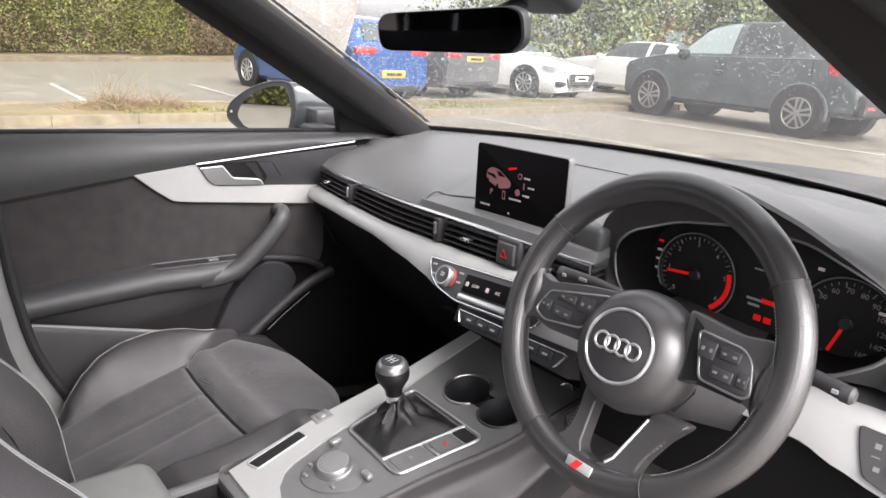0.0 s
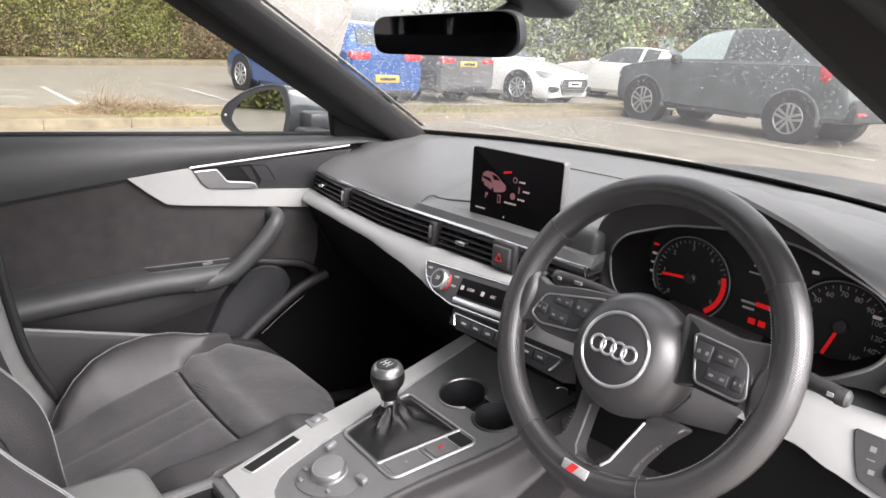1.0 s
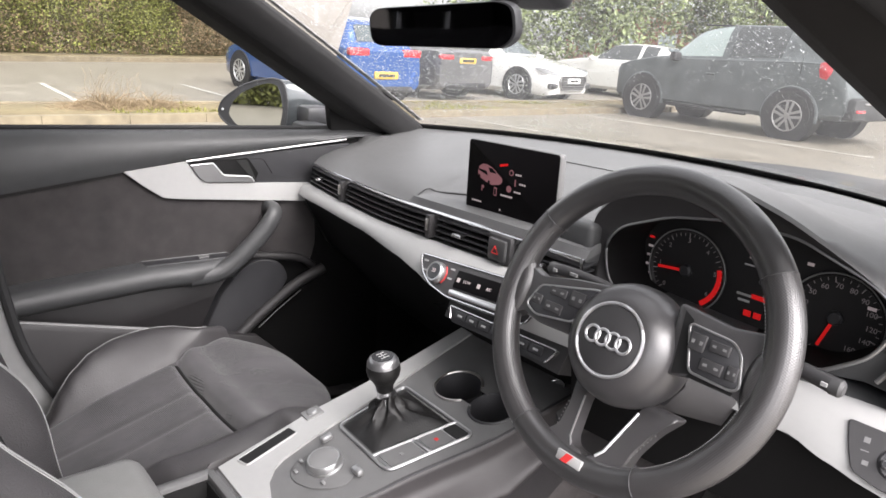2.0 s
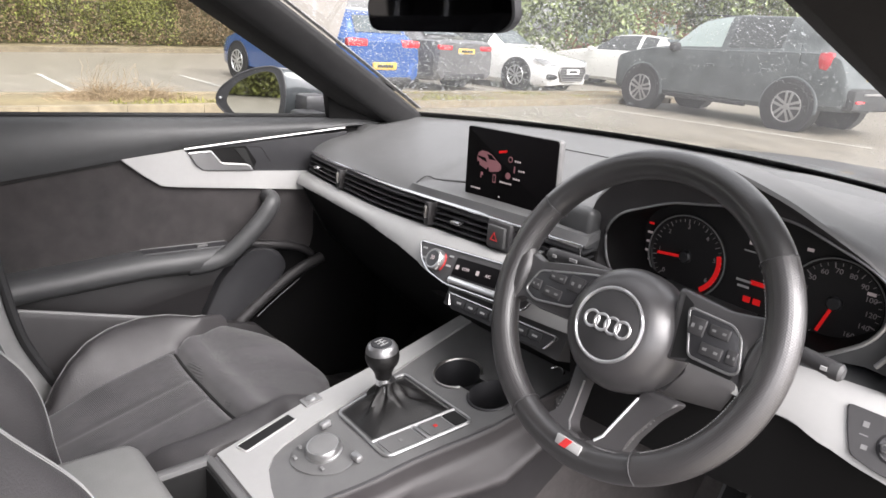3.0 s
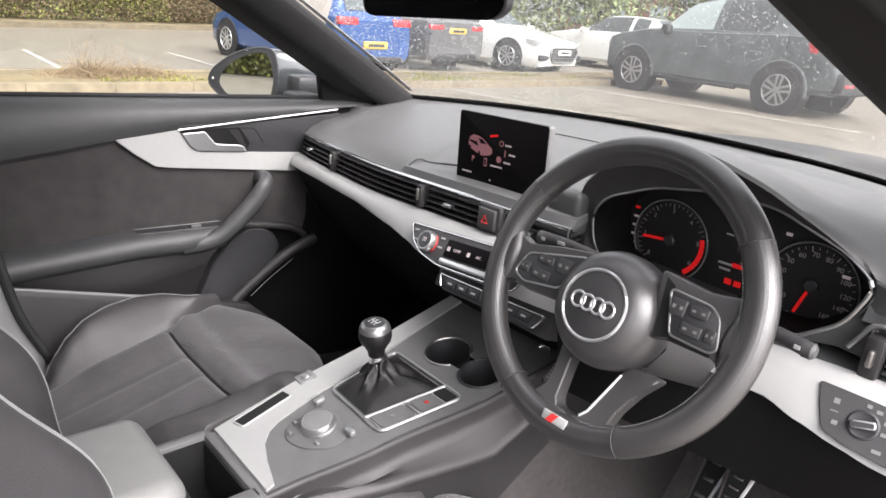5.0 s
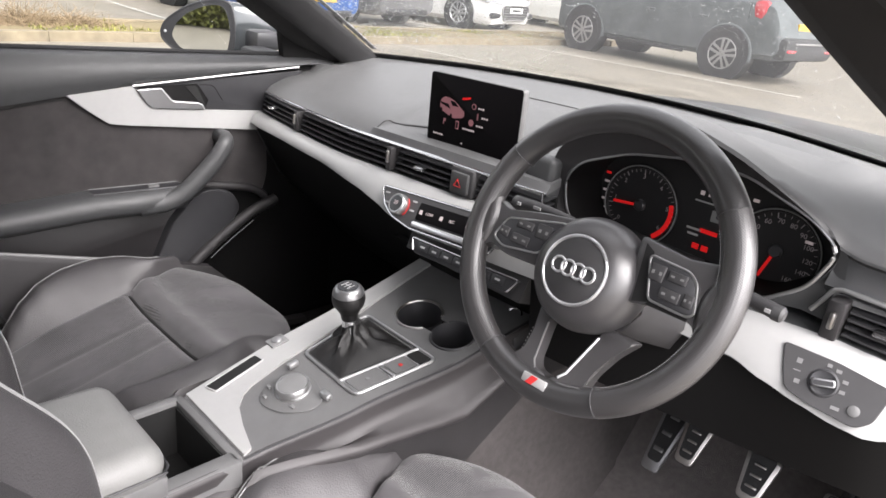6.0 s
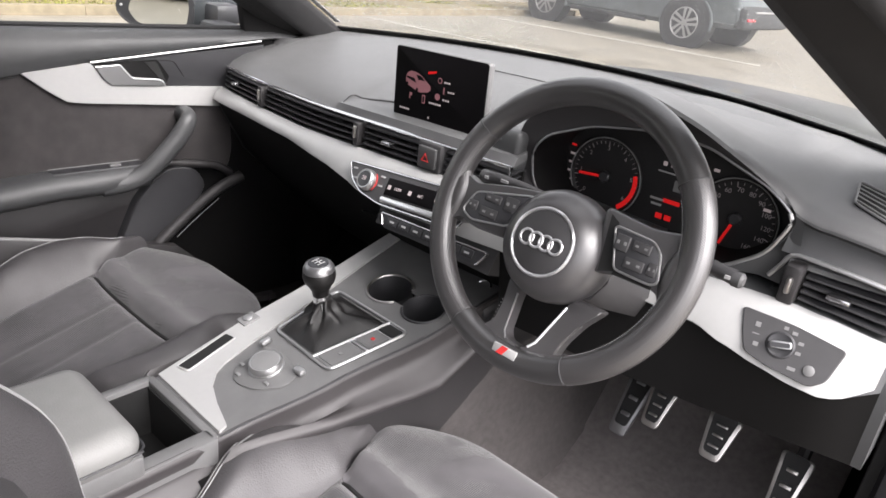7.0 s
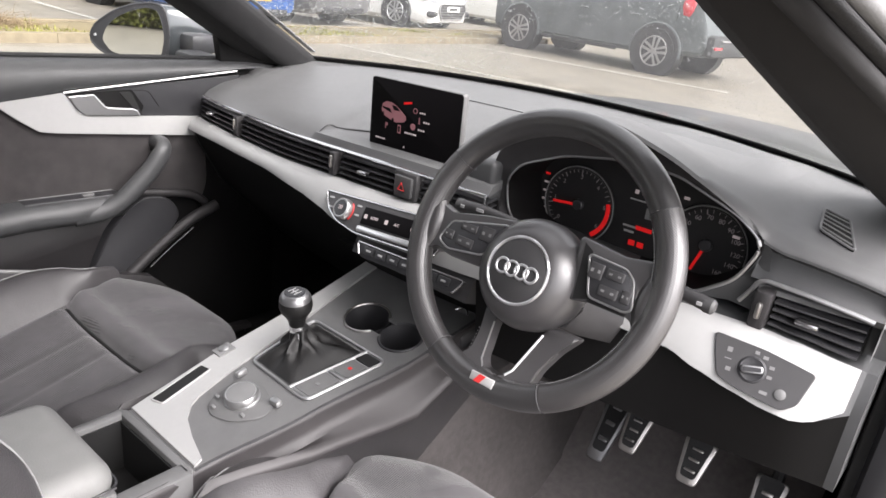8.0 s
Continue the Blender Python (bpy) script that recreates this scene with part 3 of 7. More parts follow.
part("silver_inlay", inlay_l, M_ALU, dash, "satin silver inlay strip", 50)


inlay_r = ribbon(0.24, 0.709, lambda x: curve_at(LE, x), lambda x: curve_at(LD, x), 0.006, 0.012, tilt=0.55)
part("silver_inlay", inlay_r, M_ALU, dash, "satin silver inlay strip", 50)
# chrome bead over the vents
part("chrome_bead", tube(B(), [(x, dash_y(x) + 0.017, curve_at(LC, x) + 0.001) for x in lin(-0.69, 0.185, 40)], 0.0032, 8), M_CHROME, dash, "thin chrome bead")
BEAD = smooth_path([(0.5585, 0.2330, 0.8875), (0.5680, 0.2350, 0.9045), (0.5735, 0.2360, 0.9165), (0.5800, 0.2365, 0.9212), (0.592, 0.2367, 0.9228), (0.638, 0.2372, 0.9212), (0.679, 0.2400, 0.9172), (0.705, 0.2425, 0.9135)], 5)
part("chrome_bead", tube(B(), BEAD, 0.0030, 8), M_SATIN, dash, "thin chrome bead")


# vents: band backing, slats, dividers, thumb tabs
def vent(x0, x1, label):
    # vent back painted near-black for the shade behind the slats
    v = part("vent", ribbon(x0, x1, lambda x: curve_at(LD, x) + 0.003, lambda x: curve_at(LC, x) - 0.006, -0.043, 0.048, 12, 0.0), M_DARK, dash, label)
    for k in range(4):
        f = (k + 0.6) / 4.2
        bm = B()
        rings = []
        for x in lin(x0 + 0.002, x1 - 0.002, 14):
            a, b = curve_at(LD, x) + 0.003, curve_at(LC, x) - 0.004
            z = a + (b - a) * f
            y = dash_y(x) + 0.010 + 0.008 * f
            rings.append([(x, y, z - 0.0012), (x, y, z + 0.0012), (x, y + 0.030, z + 0.005), (x, y + 0.030, z + 0.003)])
        part("slat", loft(bm, rings), M_PLAST, v)
    return v


def tab(parent, x, z, w=0.022):
    bm = B()
    box(bm, (x, dash_y(x) + 0.006, z), (w, 0.016, 0.007), 0.003)
    return part("thumb_tab", bm, M_CHROME, parent, "chrome vent tab")


v = vent(-0.695, -0.500, "black side air vent")
tab(v, -0.615, 0.884, 0.018)
v = vent(-0.482, -0.160, "long black air vent with fine slats")
v2 = vent(-0.139, 0.002, "black centre air vent")
tab(v2, -0.066, 0.899)
v3 = vent(0.055, 0.188, "black centre air vent")
tab(v3, 0.115, 0.902)
v4 = vent(0.597, 0.702, "black side air vent")
tab(v4, 0.641, 0.889, 0.027)
for x in (-0.491, -0.1495):
    bm = B()
    z = (curve_at(LD, x) + curve_at(LC, x)) / 2
    box(bm, (x, dash_y(x) + 0.018, z), (0.013, 0.03, 0.042), 0.003)
    dv = part("vent_divider", bm, M_POCKET, dash)
    bm = B()
    box(bm, (x, dash_y(x) + 0.002, z + 0.004), (0.006, 0.006, 0.022), 0.002)
    part("thumb_wheel", bm, M_STEEL, dv)
bm = B()
box(bm, (0.5865, dash_y(0.5865) + 0.019, 0.888), (0.020, 0.03, 0.050), 0.004)
dv = part("vent_divider", bm, M_POCKET, dash)
bm = B()
box(bm, (0.5868, dash_y(0.5868) + 0.002, 0.889), (0.007, 0.008, 0.022), 0.003)
part("thumb_wheel", bm, M_STEEL, dv)
part("chrome_end", tube(B(), [(0.110, 0.176, 0.929), (0.186, 0.178, 0.929), (0.194, 0.174, 0.910), (0.188, 0.168, 0.886)], 0.0024, 8), M_CHROME, v3, "thin chrome vent frame")
# fill between centre vent and cluster
bm = B()
box(bm, (0.030, 0.186, 0.902), (0.050, 0.03, 0.046), 0.004)
hz = part("hazard_switch", bm, M_HUB, dash, "dark switch with a red warning triangle")
bm = B()
box(bm, (0.030, 0.169, 0.902), (0.038, 0.008, 0.034), 0.003)
part("button", bm, M_KEYD, hz)
tri = [Vector((0.029 + 0.008 * math.cos(a), 0.164, 0.900 + 0.008 * math.sin(a))) for a in (math.pi / 2, math.pi * 7 / 6, math.pi * 11 / 6)]
part("triangle", tube(B(), tri + tri[:2], 0.0013, 6), M_REDP, hz, "red warning triangle")

# box in the darker tone paints the shaded front of the ledge
bm = B()
box(bm, (0.146, 0.224, 0.950), (0.062, 0.034, 0.046), 0.009, 3)
part("ledge_shaded_end", bm, M_ROLL, dash, "end of the ledge beside the instrument hood, its shade painted darker")

# seam panel on the passenger side of the dash top
SEAM = smooth_path([(-0.224, 0.206, 0), (-0.236, 0.224, 0), (-0.241, 0.238, 0), (-0.234, 0.248, 0), (-0.20, 0.253, 0), (-0.16, 0.259, 0), (-0.10, 0.266, 0)], 6)
part("seam", tube(B(), [Vector((p.x, p.y, dash_top_z(p.x, p.y) + 0.0006)) for p in SEAM], 0.0010, 6), M_DARK, dash)
part("seam_lip", tube(B(), [Vector((p.x, p.y + 0.004, dash_top_z(p.x, p.y + 0.004) - 0.0008)) for p in SEAM[12:]], 0.0022, 8), M_DASH, dash)
# centre loudspeaker grille behind the screen
bm = grid(B(), lin(-0.24, 0.16, 12), lin(0.52, 0.62, 5), lambda x, y: Vector((x, y, dash_top_z(x, y) + 0.0005)))
thick(bm, (0, 0, 0.0015))
part("speaker_grille", bm, M_DASH, dash)
# light switch panel
lsm = facing((0.605, 0.1915, 0.822), (1, 0.165, 0), (0, 0.55, 1))
sw = part("light_switch_panel", slab(B(), rounded([(-0.052, 0.034), (-0.045, 0.006), (-0.036, -0.018), (-0.010, -0.0265), (0.043, -0.034), (0.058, -0.022), (0.069, 0.0195), (0.010, 0.030)], 0.006), lsm, 0.005, 0.0015), M_HUB, dash, "dark light switch panel", 20)
fm = lsm @ Matrix.Translation((0.0005, 0.002, 0.005))
part("rotary_ring", lathe(B(), [(0.0165, 0.0), (0.0160, 0.0012), (0.0140, 0.002), (0.012, 0.001), (0.0, 0.001)], fm), M_PLAST, sw)
kn = fm @ Matrix.Rotation(radians(13), 4, "Z")
part("rotary_knob", slab(B(), rounded([(-0.0128, -0.0050), (0.0128, -0.0050), (0.0128, 0.0048), (-0.0128, 0.0048)], 0.004), kn @ Matrix.Translation((0, 0, 0.001)), 0.006, 0.002), M_DULL, sw, "chrome rotary light knob")
part("knob_face", slab(B(), rounded([(-0.0105, -0.0030), (0.0105, -0.0030), (0.0105, 0.0024), (-0.0105, 0.0024)], 0.002), kn @ Matrix.Translation((0, 0, 0.0068)), 0.0008), M_PLAST, sw)
for dx, dz, w, h in ((-0.030, 0.0155, 0.006, 0.006), (-0.0295, 0.0040, 0.008, 0.0012), (-0.026, -0.008, 0.006, 0.005), (0.0005, 0.0215, 0.005, 0.004), (0.011, 0.0185, 0.006, 0.004), (0.0205, 0.009, 0.006, 0.004), (0.0205, -0.003, 0.006, 0.004), (0.019, -0.0225, 0.009, 0.004)):
    bm = B()
    box(bm, (0, 0, 0), (w, h, 0.0006), 0.0)
    bm.transform(fm @ Matrix.Translation((dx, dz, 0.0003)))
    part("symbol", bm, M_KEY, sw)
part("button", lathe(B(), [(0.0065, 0.0), (0.0065, 0.0015), (0.0055, 0.002), (0.0, 0.002)], fm @ Matrix.Translation((0.037, -0.018, 0.0)), 16), M_PLASTG, sw)

# climate panel in the inlay
cm = facing((-0.019, 0.1355, 0.845), (1, 0, 0.085), (0, 0.55, 1))
cp = part("climate_panel", slab(B(), rounded([(-0.103, 0.022), (-0.085, -0.006), (-0.056, -0.024), (-0.006, -0.035), (0.165, -0.036), (0.178, -0.01), (0.168, 0.022), (0.05, 0.022)], 0.010), cm, 0.004, 0.0015), M_HUB, dash, "dark climate control panel with chrome rim")
pts = rounded([(-0.103, 0.022), (-0.085, -0.006), (-0.056, -0.024), (-0.006, -0.035), (0.165, -0.036), (0.178, -0.01), (0.168, 0.022), (0.05, 0.022)], 0.010)
part("chrome_rim", tube(B(), [cm @ Vector((p.x, p.y, 0.004)) for p in pts + pts[:1]], 0.0015, 6), M_CHROME, cp)
bm = B()
box(bm, (0, 0, 0), (0.150, 0.030, 0.004), 0.002)
bm.transform(cm @ Matrix.Translation((0.076, -0.003, 0.005)))
ds = part("display", bm, M_SCREEN, cp, "gloss black climate display")
bm = B()
box(bm, (0, 0, 0), (0.155, 0.010, 0.010), 0.003)
bm.transform(cm @ Matrix.Translation((0.078, -0.0265, 0.006)))
part("chrome_bar", bm, M_BRIGHT, cp, "bright chrome switch bar")
for x, t in ((0.030, "LOW"), (0.080, "A/C"), (0.118, "LOW")):
    write("display_text", t, 0.007, cm @ Matrix.Translation((x, -0.004, 0.0075)), M_ICON, ds)
for x in (0.010, 0.057):
    bm = B()
    box(bm, (0, 0, 0), (0.006, 0.007, 0.001))
    bm.transform(cm @ Matrix.Translation((x, -0.004, 0.0075)))
    part("symbol", bm, M_ICON, ds)
for x in (-0.055, 0.170):
    km = cm @ Matrix.Translation((-0.044 if x < 0 else 0.1775, -0.003, 0.003))
    kb = part("rotary_knob", lathe(B(), [(0.0185, 0.0), (0.0185, 0.004), (0.0175, 0.012), (0.0162, 0.0135), (0.0140, 0.013), (0.0, 0.013)], km), M_SATIN, cp, "chrome temperature knob with a lit number")
    part("knob_face", lathe(B(), [(0.0139, 0.0132), (0.0, 0.0136)], km), M_GLOSS, kb)
    write("number", "20", 0.010, km @ Matrix.Translation((0, 0.001, 0.0138)), M_ICON, kb)
    part("red_arc", torus(B(), km @ Matrix.Translation((0, 0, 0.002)), 0.0200, 0.0011, 16, 6, radians(-45), radians(45)), M_REDP, kb)
for dx, dz in ((-0.084, 0.012), (-0.078, -0.004), (-0.014, 0.010), (-0.014, -0.006)):
    bm = B()
    box(bm, (0, 0, 0), (0.010, 0.003, 0.001))
    bm.transform(cm @ Matrix.Translation((dx, dz, 0.0045)))
    part("symbol", bm, M_GREYP, cp)
# lower centre: fascia, button bar, cubby, start button
bm = B()
rings = []
for x in lin(-0.030, 0.215, 14):
    e = curve_at(LE, x)
    rings.append([(x, 0.20, e + 0.004), (x, face_y(x, e) + 0.004, e - 0.002), (x, 0.122, 0.778), (x, 0.16, 0.764), (x, 0.25, 0.760)])
part("centre_fascia", loft(bm, rings), M_HUB, dash, "dark grey plastic fascia")
bp_ = facing((0.100, 0.1185, 0.796), (1, 0.03, 0.03), (0, 0.5, 1))
out = rounded([(-0.108, 0.011), (-0.095, -0.012), (0.098, -0.012), (0.112, 0.011)], 0.005)
bb = part("button_bar", slab(B(), out, bp_, 0.008, 0.002), M_PLAST, dash, "black button bar with chrome rim")
part("chrome_rim", tube(B(), [bp_ @ Vector((p.x, p.y, 0.008)) for p in out[12:] + out[:6]], 0.0016, 6), M_CHROME, bb)
for k in range(7):
    bm = B()
    box(bm, (0, 0, 0), (0.023, 0.013, 0.004), 0.0015)
    bm.transform(bp_ @ Matrix.Translation((-0.078 + 0.026 * k, 0.001, 0.008)))
    b_ = part("button", bm, M_PLAST, bb)
    bm = B()
    box(bm, (0, 0, 0), (0.009, 0.003, 0.0008))
    bm.transform(bp_ @ Matrix.Translation((-0.078 + 0.026 * k, 0.001, 0.0104)))
    part("symbol", bm, M_GREYP, b_)
# cubby walls painted near-black in place of its inner shade
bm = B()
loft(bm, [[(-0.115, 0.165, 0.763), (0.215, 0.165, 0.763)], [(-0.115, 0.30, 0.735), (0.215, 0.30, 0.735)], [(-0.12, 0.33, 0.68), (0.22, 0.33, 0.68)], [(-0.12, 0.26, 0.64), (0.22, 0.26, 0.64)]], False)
part("cubby", bm, M_DARK, dash, "open cubby, its inner shade painted near-black")
stm = facing((0.137, 0.226, 0.690), (1, 0, 0), (0, 0.80, 0.6))
bm = B()
box(bm, (0.135, 0.24, 0.675), (0.075, 0.10, 0.04), 0.008, m=pose(0, 0, 0, 20))
part("console_riser", bm, M_PLAST, dash)
sb = part("start_button", lathe(B(), [(0.0155, -0.006), (0.0155, 0.004), (0.0135, 0.006), (0.0125, 0.005), (0.0, 0.005)], stm), M_CHROME, dash, "round start button with chrome ring")
part("button_face", lathe(B(), [(0.0124, 0.0052), (0.0, 0.0056)], stm), M_PLASTG, sb)
bm = lathe(B(), [(0.011, 0.0), (0.011, 0.006), (0.008, 0.006), (0.006, 0.002), (0.0, 0.002)], facing((0.012, 0.245, 0.715), (1, 0, 0), (0, 0.2, 1)), 20)
part("power_socket", bm, M_STEEL, dash, "metal-ringed power socket")

# ---------- instrument cluster ----------
LIP = [(0.160, 0.930), (0.164, 0.965), (0.174, 0.990), (0.203, 1.018), (0.233, 1.040), (0.284, 1.062), (0.350, 1.070), (0.429, 1.049), (0.475, 1.027), (0.524, 0.998), (0.548, 0.979), (0.566, 0.966), (0.588, 0.960), (0.612, 0.9585), (0.644, 0.956), (0.679, 0.952), (0.714, 0.947)]
lip = smooth_path([(x, 0.200 + (0.55 if x < 0.37 else 1.35) * (x - 0.37) ** 2 if x < 0.57 else 0.2515 + 0.02 * (x - 0.57), z) for x, z in LIP], 5)


def hood_row(y, drop, spread, f):
    """A row of the hood; towards the door it becomes the dash top and runs to the windscreen."""
    out = []
    for p in lip:
        x, yy = 0.385 + (p.x - 0.385) * spread, max(p.y + 0.001, y)
        q = Vector((x, yy, max(0.93 + (p.z - 0.93) * drop, dash_top_z(x, yy) + 0.002)))
        g = glass_foot(p.x)
        z = p.z + 0.007 + (g.z - p.z - 0.010) * f + 0.012 * math.sin(math.pi * f) * max(0.0, min(1.0, (0.66 - p.x) / 0.06))
        r = Vector((p.x, p.y + (g.y - 0.004 - p.y) * f, z))
        k = max(0.0, min(1.0, (p.x - 0.44) / 0.11))
        o = q.lerp(r, k * k * (3 - 2 * k))
        o.z = max(o.z, dash_top_z(o.x, o.y) + 0.003) if 0.1 < f < 0.65 and o.x < 0.60 else o.z
        out.append(o)
    return out


hood_rows = [lip, [p + Vector((0, 0.002, 0.005)) for p in lip], hood_row(0.235, 1.03, 1.01, 0.08), hood_row(0.285, 0.99, 1.02, 0.22), hood_row(0.34, 0.88, 1.03, 0.4), hood_row(0.42, 0.72, 1.03, 0.6), hood_row(0.50, 0.5, 1.02, 0.8), hood_row(0.58, 0.3, 1.0, 1.0)]
part("instrument_hood", loft(B(), hood_rows, False), M_DASH, dash, "grey curved instrument hood", 60)
def hood_z(x, y):
    """Height of the hood where it has become the dash top."""
    i = min(range(len(lip)), key=lambda k: abs(lip[k].x - x))
    col = [r[i] for r in hood_rows]
    for p, q in zip(col, col[1:]):
        if y <= q.y:
            return p.z + (q.z - p.z) * max(0.0, (y - p.y) / max(1e-6, q.y - p.y))
    return col[-1].z


# demister vent at the driver's end
VENT = rounded([(0.592, 0.408), (0.606, 0.331), (0.654, 0.312), (0.627, 0.405)], 0.006)
top_ = [Vector((p.x, p.y, hood_z(p.x, p.y) + 0.0030)) for p in VENT]
dv = part("demister_vent", loft(B(), [[p - Vector((0, 0, 0.01)) for p in top_], top_]), M_DARK, dash, "small black demister vent")
part("vent_rim", tube(B(), [p + Vector((0, 0, 0.0005)) for p in top_ + top_[:1]], 0.0016, 6), M_KEY, dv)
for k in range(5):
    f = (k + 0.75) / 5.5
    p, q = Vector((0.606, 0.331)).lerp(Vector((0.592, 0.408)), f), Vector((0.654, 0.312)).lerp(Vector((0.627, 0.405)), f)
    rings = [[Vector((r.x, r.y + dy, hood_z(r.x, r.y) + z)) for dy, z in ((-0.0013, 0.0032), (-0.0011, 0.0042), (0.0012, 0.0046), (0.0015, 0.0032))] for r in (p.lerp(q, 0.04), p.lerp(q, 0.96))]
    part("slat", loft(B(), rings), M_KEY, dv)
end = [r[-1] for r in hood_rows]
part("hood_end", loft(B(), [end, [Vector((p.x - 0.001, p.y, 0.86)) for p in end]], False), M_DASH, dash)
face = [p for p in lip if p.x > 0.560]
BEADZ = [(p.x, p.z) for p in BEAD[12:]]
def face_low(x):
    return Vector((x, 0.2420 + 0.10 * max(0.0, x - 0.65), curve_at(BEADZ, max(BEADZ[0][0], x)) + 0.001))


# upright face takes the darker tone to carry its shade
rows = [face, [p + Vector((0, -0.001, -0.003)) for p in face], [p + Vector((0, 0.009, -0.009)) for p in face]] + [[(p + Vector((0, 0.009, -0.009))).lerp(face_low(p.x), k) + Vector((0, 0.004 * math.sin(math.pi * k), 0)) for p in face] for k in (0.15, 0.35, 0.6, 0.85, 1.0)] + [[face_low(p.x) + Vector((0, 0.012, -0.012)) for p in face]]
part("hood_face", loft(B(), rows, False), M_ROLL, dash, "face under the dash top edge, with shade in its darker grey", 60)
BEZ = [(0.225, 0.878), (0.199, 0.903), (0.190, 0.950), (0.212, 0.979), (0.286, 1.010), (0.365, 1.024), (0.445, 1.022), (0.530, 0.990), (0.567, 0.962), (0.546, 0.909), (0.497, 0.872), (0.38, 0.866), (0.28, 0.868)]
bez = [Vector((p.x, 0.225 + 0.10 * max(0, p.x - 0.36), p.y)) for p in rounded(BEZ, 0.018, 4)]
top_bez = smooth_path([(x, 0.225 + 0.10 * max(0, x - 0.36), z) for x, z in BEZ[:11]], 5)
n_ = 50


def resample(P, n):
    L = [0.0]
    for p, q in zip(P, P[1:]):
        L.append(L[-1] + (q - p).length)
    out = []
    for k in range(n):
        t = L[-1] * k / (n - 1)
        i = max(j for j in range(len(L)) if L[j] <= t + 1e-9)
        i = min(i, len(P) - 2)
        f = (t - L[i]) / max(1e-9, L[i + 1] - L[i])
        out.append(P[i].lerp(P[i + 1], f))
    return out


low_lip = [Vector((0.185, 0.20, 0.872))] + [p for p in lip if p.x < 0.575] + [Vector((0.590, 0.245, 0.875))]
ra, rb = resample(low_lip, n_), resample(top_bez, n_)
mid = [p.lerp(q, 0.5) + Vector((0, 0.006, 0.004)) for p, q in zip(ra, rb)]
cut_ = n_ - 9
part("hood_lining", loft(B(), [r[:cut_ + 1] for r in (ra, mid, rb)], False), M_POCKET, dash, "black inside of the instrument hood", 60)
# the hood's end gets the same shaded tone
part("hood_cheek", loft(B(), [r[cut_:] for r in (ra, mid, rb)], False), M_ROLL, dash, "end of the instrument hood in the shaded grey", 60)
cl = thing("instrument_cluster", (0.375, 0.32, 0.85), "black instrument cluster with lit red needles and white numbers", "instrument cluster")
outl = [Vector((p.x, p.z)) for p in bez]
cf = facing((0, 0.318, 0), (1, 0, 0), (0, 0.0, 1))
part("backing", slab(B(), [(0.376 + (p.x - 0.376) * 0.99, 0.93 + (p.y - 0.93) * 0.98) for p in outl], cf, 0.004), M_DIALF, cl)
part("bezel", tube(B(), list(bez) + bez[:1], 0.0018, 8), M_DULL, cl, "thin chrome bezel")
# highlight on the bezel, painted as a thicker and brighter length
part("bezel_highlight", tube(B(), [p + Vector((0, -0.001, 0)) for p in bez if p.x > 0.49 and p.z < 0.968], 0.0027, 8), M_SATIN, cl, "painted highlight along the lower edge of the bezel")
bm = loft(B(), [list(bez), [Vector((0.376 + (p.x - 0.376) * 0.97, 0.314, 0.93 + (p.z - 0.93) * 0.95)) for p in bez]], True, False)
part("surround", bm, M_KNEE, cl)


def dial(cx, cz, r, needle, numbers, reds, a0, a1):
    dmx = facing((cx, 0.3125, cz), (1, 0, 0), (0, 0, 1))
    d = part("dial", lathe(B(), [(r, 0.0), (r, 0.004), (r - 0.004, 0.004), (r - 0.006, 0.001), (0.0, 0.001)], dmx, 48), M_DIALF, cl, "round black dial")
    part("dial_ring", torus(B(), dmx @ Matrix.Translation((0, 0, 0.004)), r - 0.001, 0.0011, 56, 6), M_KEY, d, "thin silver ring")
    n = 33
    for k in range(n):
        a = a0 + (a1 - a0) * k / (n - 1)
        big = k % 4 == 0
        bm = B()
        box(bm, (r - (0.010 if big else 0.0085), 0, 0.0015), (0.007 if big else 0.004, 0.0012 if big else 0.0007, 0.0006))
        bm.transform(dmx @ Matrix.Rotation(a, 4, "Z"))
        part("tick", bm, M_DIALN, d)
    for t, a in numbers:
        a = radians(a)
        write("dial_number", t, 0.0092, dmx @ Matrix.Translation(((r - 0.0175) * math.cos(a), (r - 0.0175) * math.sin(a), 0.0014)), M_DIALN, d)
    if reds:
        part("red_zone", torus(B(), dmx @ Matrix.Translation((0, 0, 0.0015)), r - 0.0105, 0.0036, 18, 6, reds[0], reds[1], r2=0.0008), M_RED, d)
    bm = B()
    box(bm, (r * 0.42, 0, 0.005), (r * 0.62, 0.0042, 0.0016), 0.0006)
    bm.transform(dmx @ Matrix.Rotation(needle, 4, "Z"))
    part("needle", bm, M_RED, d, "lit red needle")
    part("needle_cap", lathe(B(), [(0.009, 0.001), (0.009, 0.006), (0.007, 0.008), (0.0, 0.008)], dmx, 20), M_PLAST, d)
    return d


dial(0.2735, 0.918, 0.061, radians(186), [(str(k), 223 - 43 * k) for k in range(7)], (radians(-55), radians(16)), radians(223), radians(-35))
dial(0.479, 0.918, 0.058, radians(252), [(str(10 * k), 264 - 24 * k) for k in range(2, 11)] + [("120", -2), ("140", -27), ("160", -56)], None, radians(264), radians(-60))
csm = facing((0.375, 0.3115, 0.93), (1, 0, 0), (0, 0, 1))
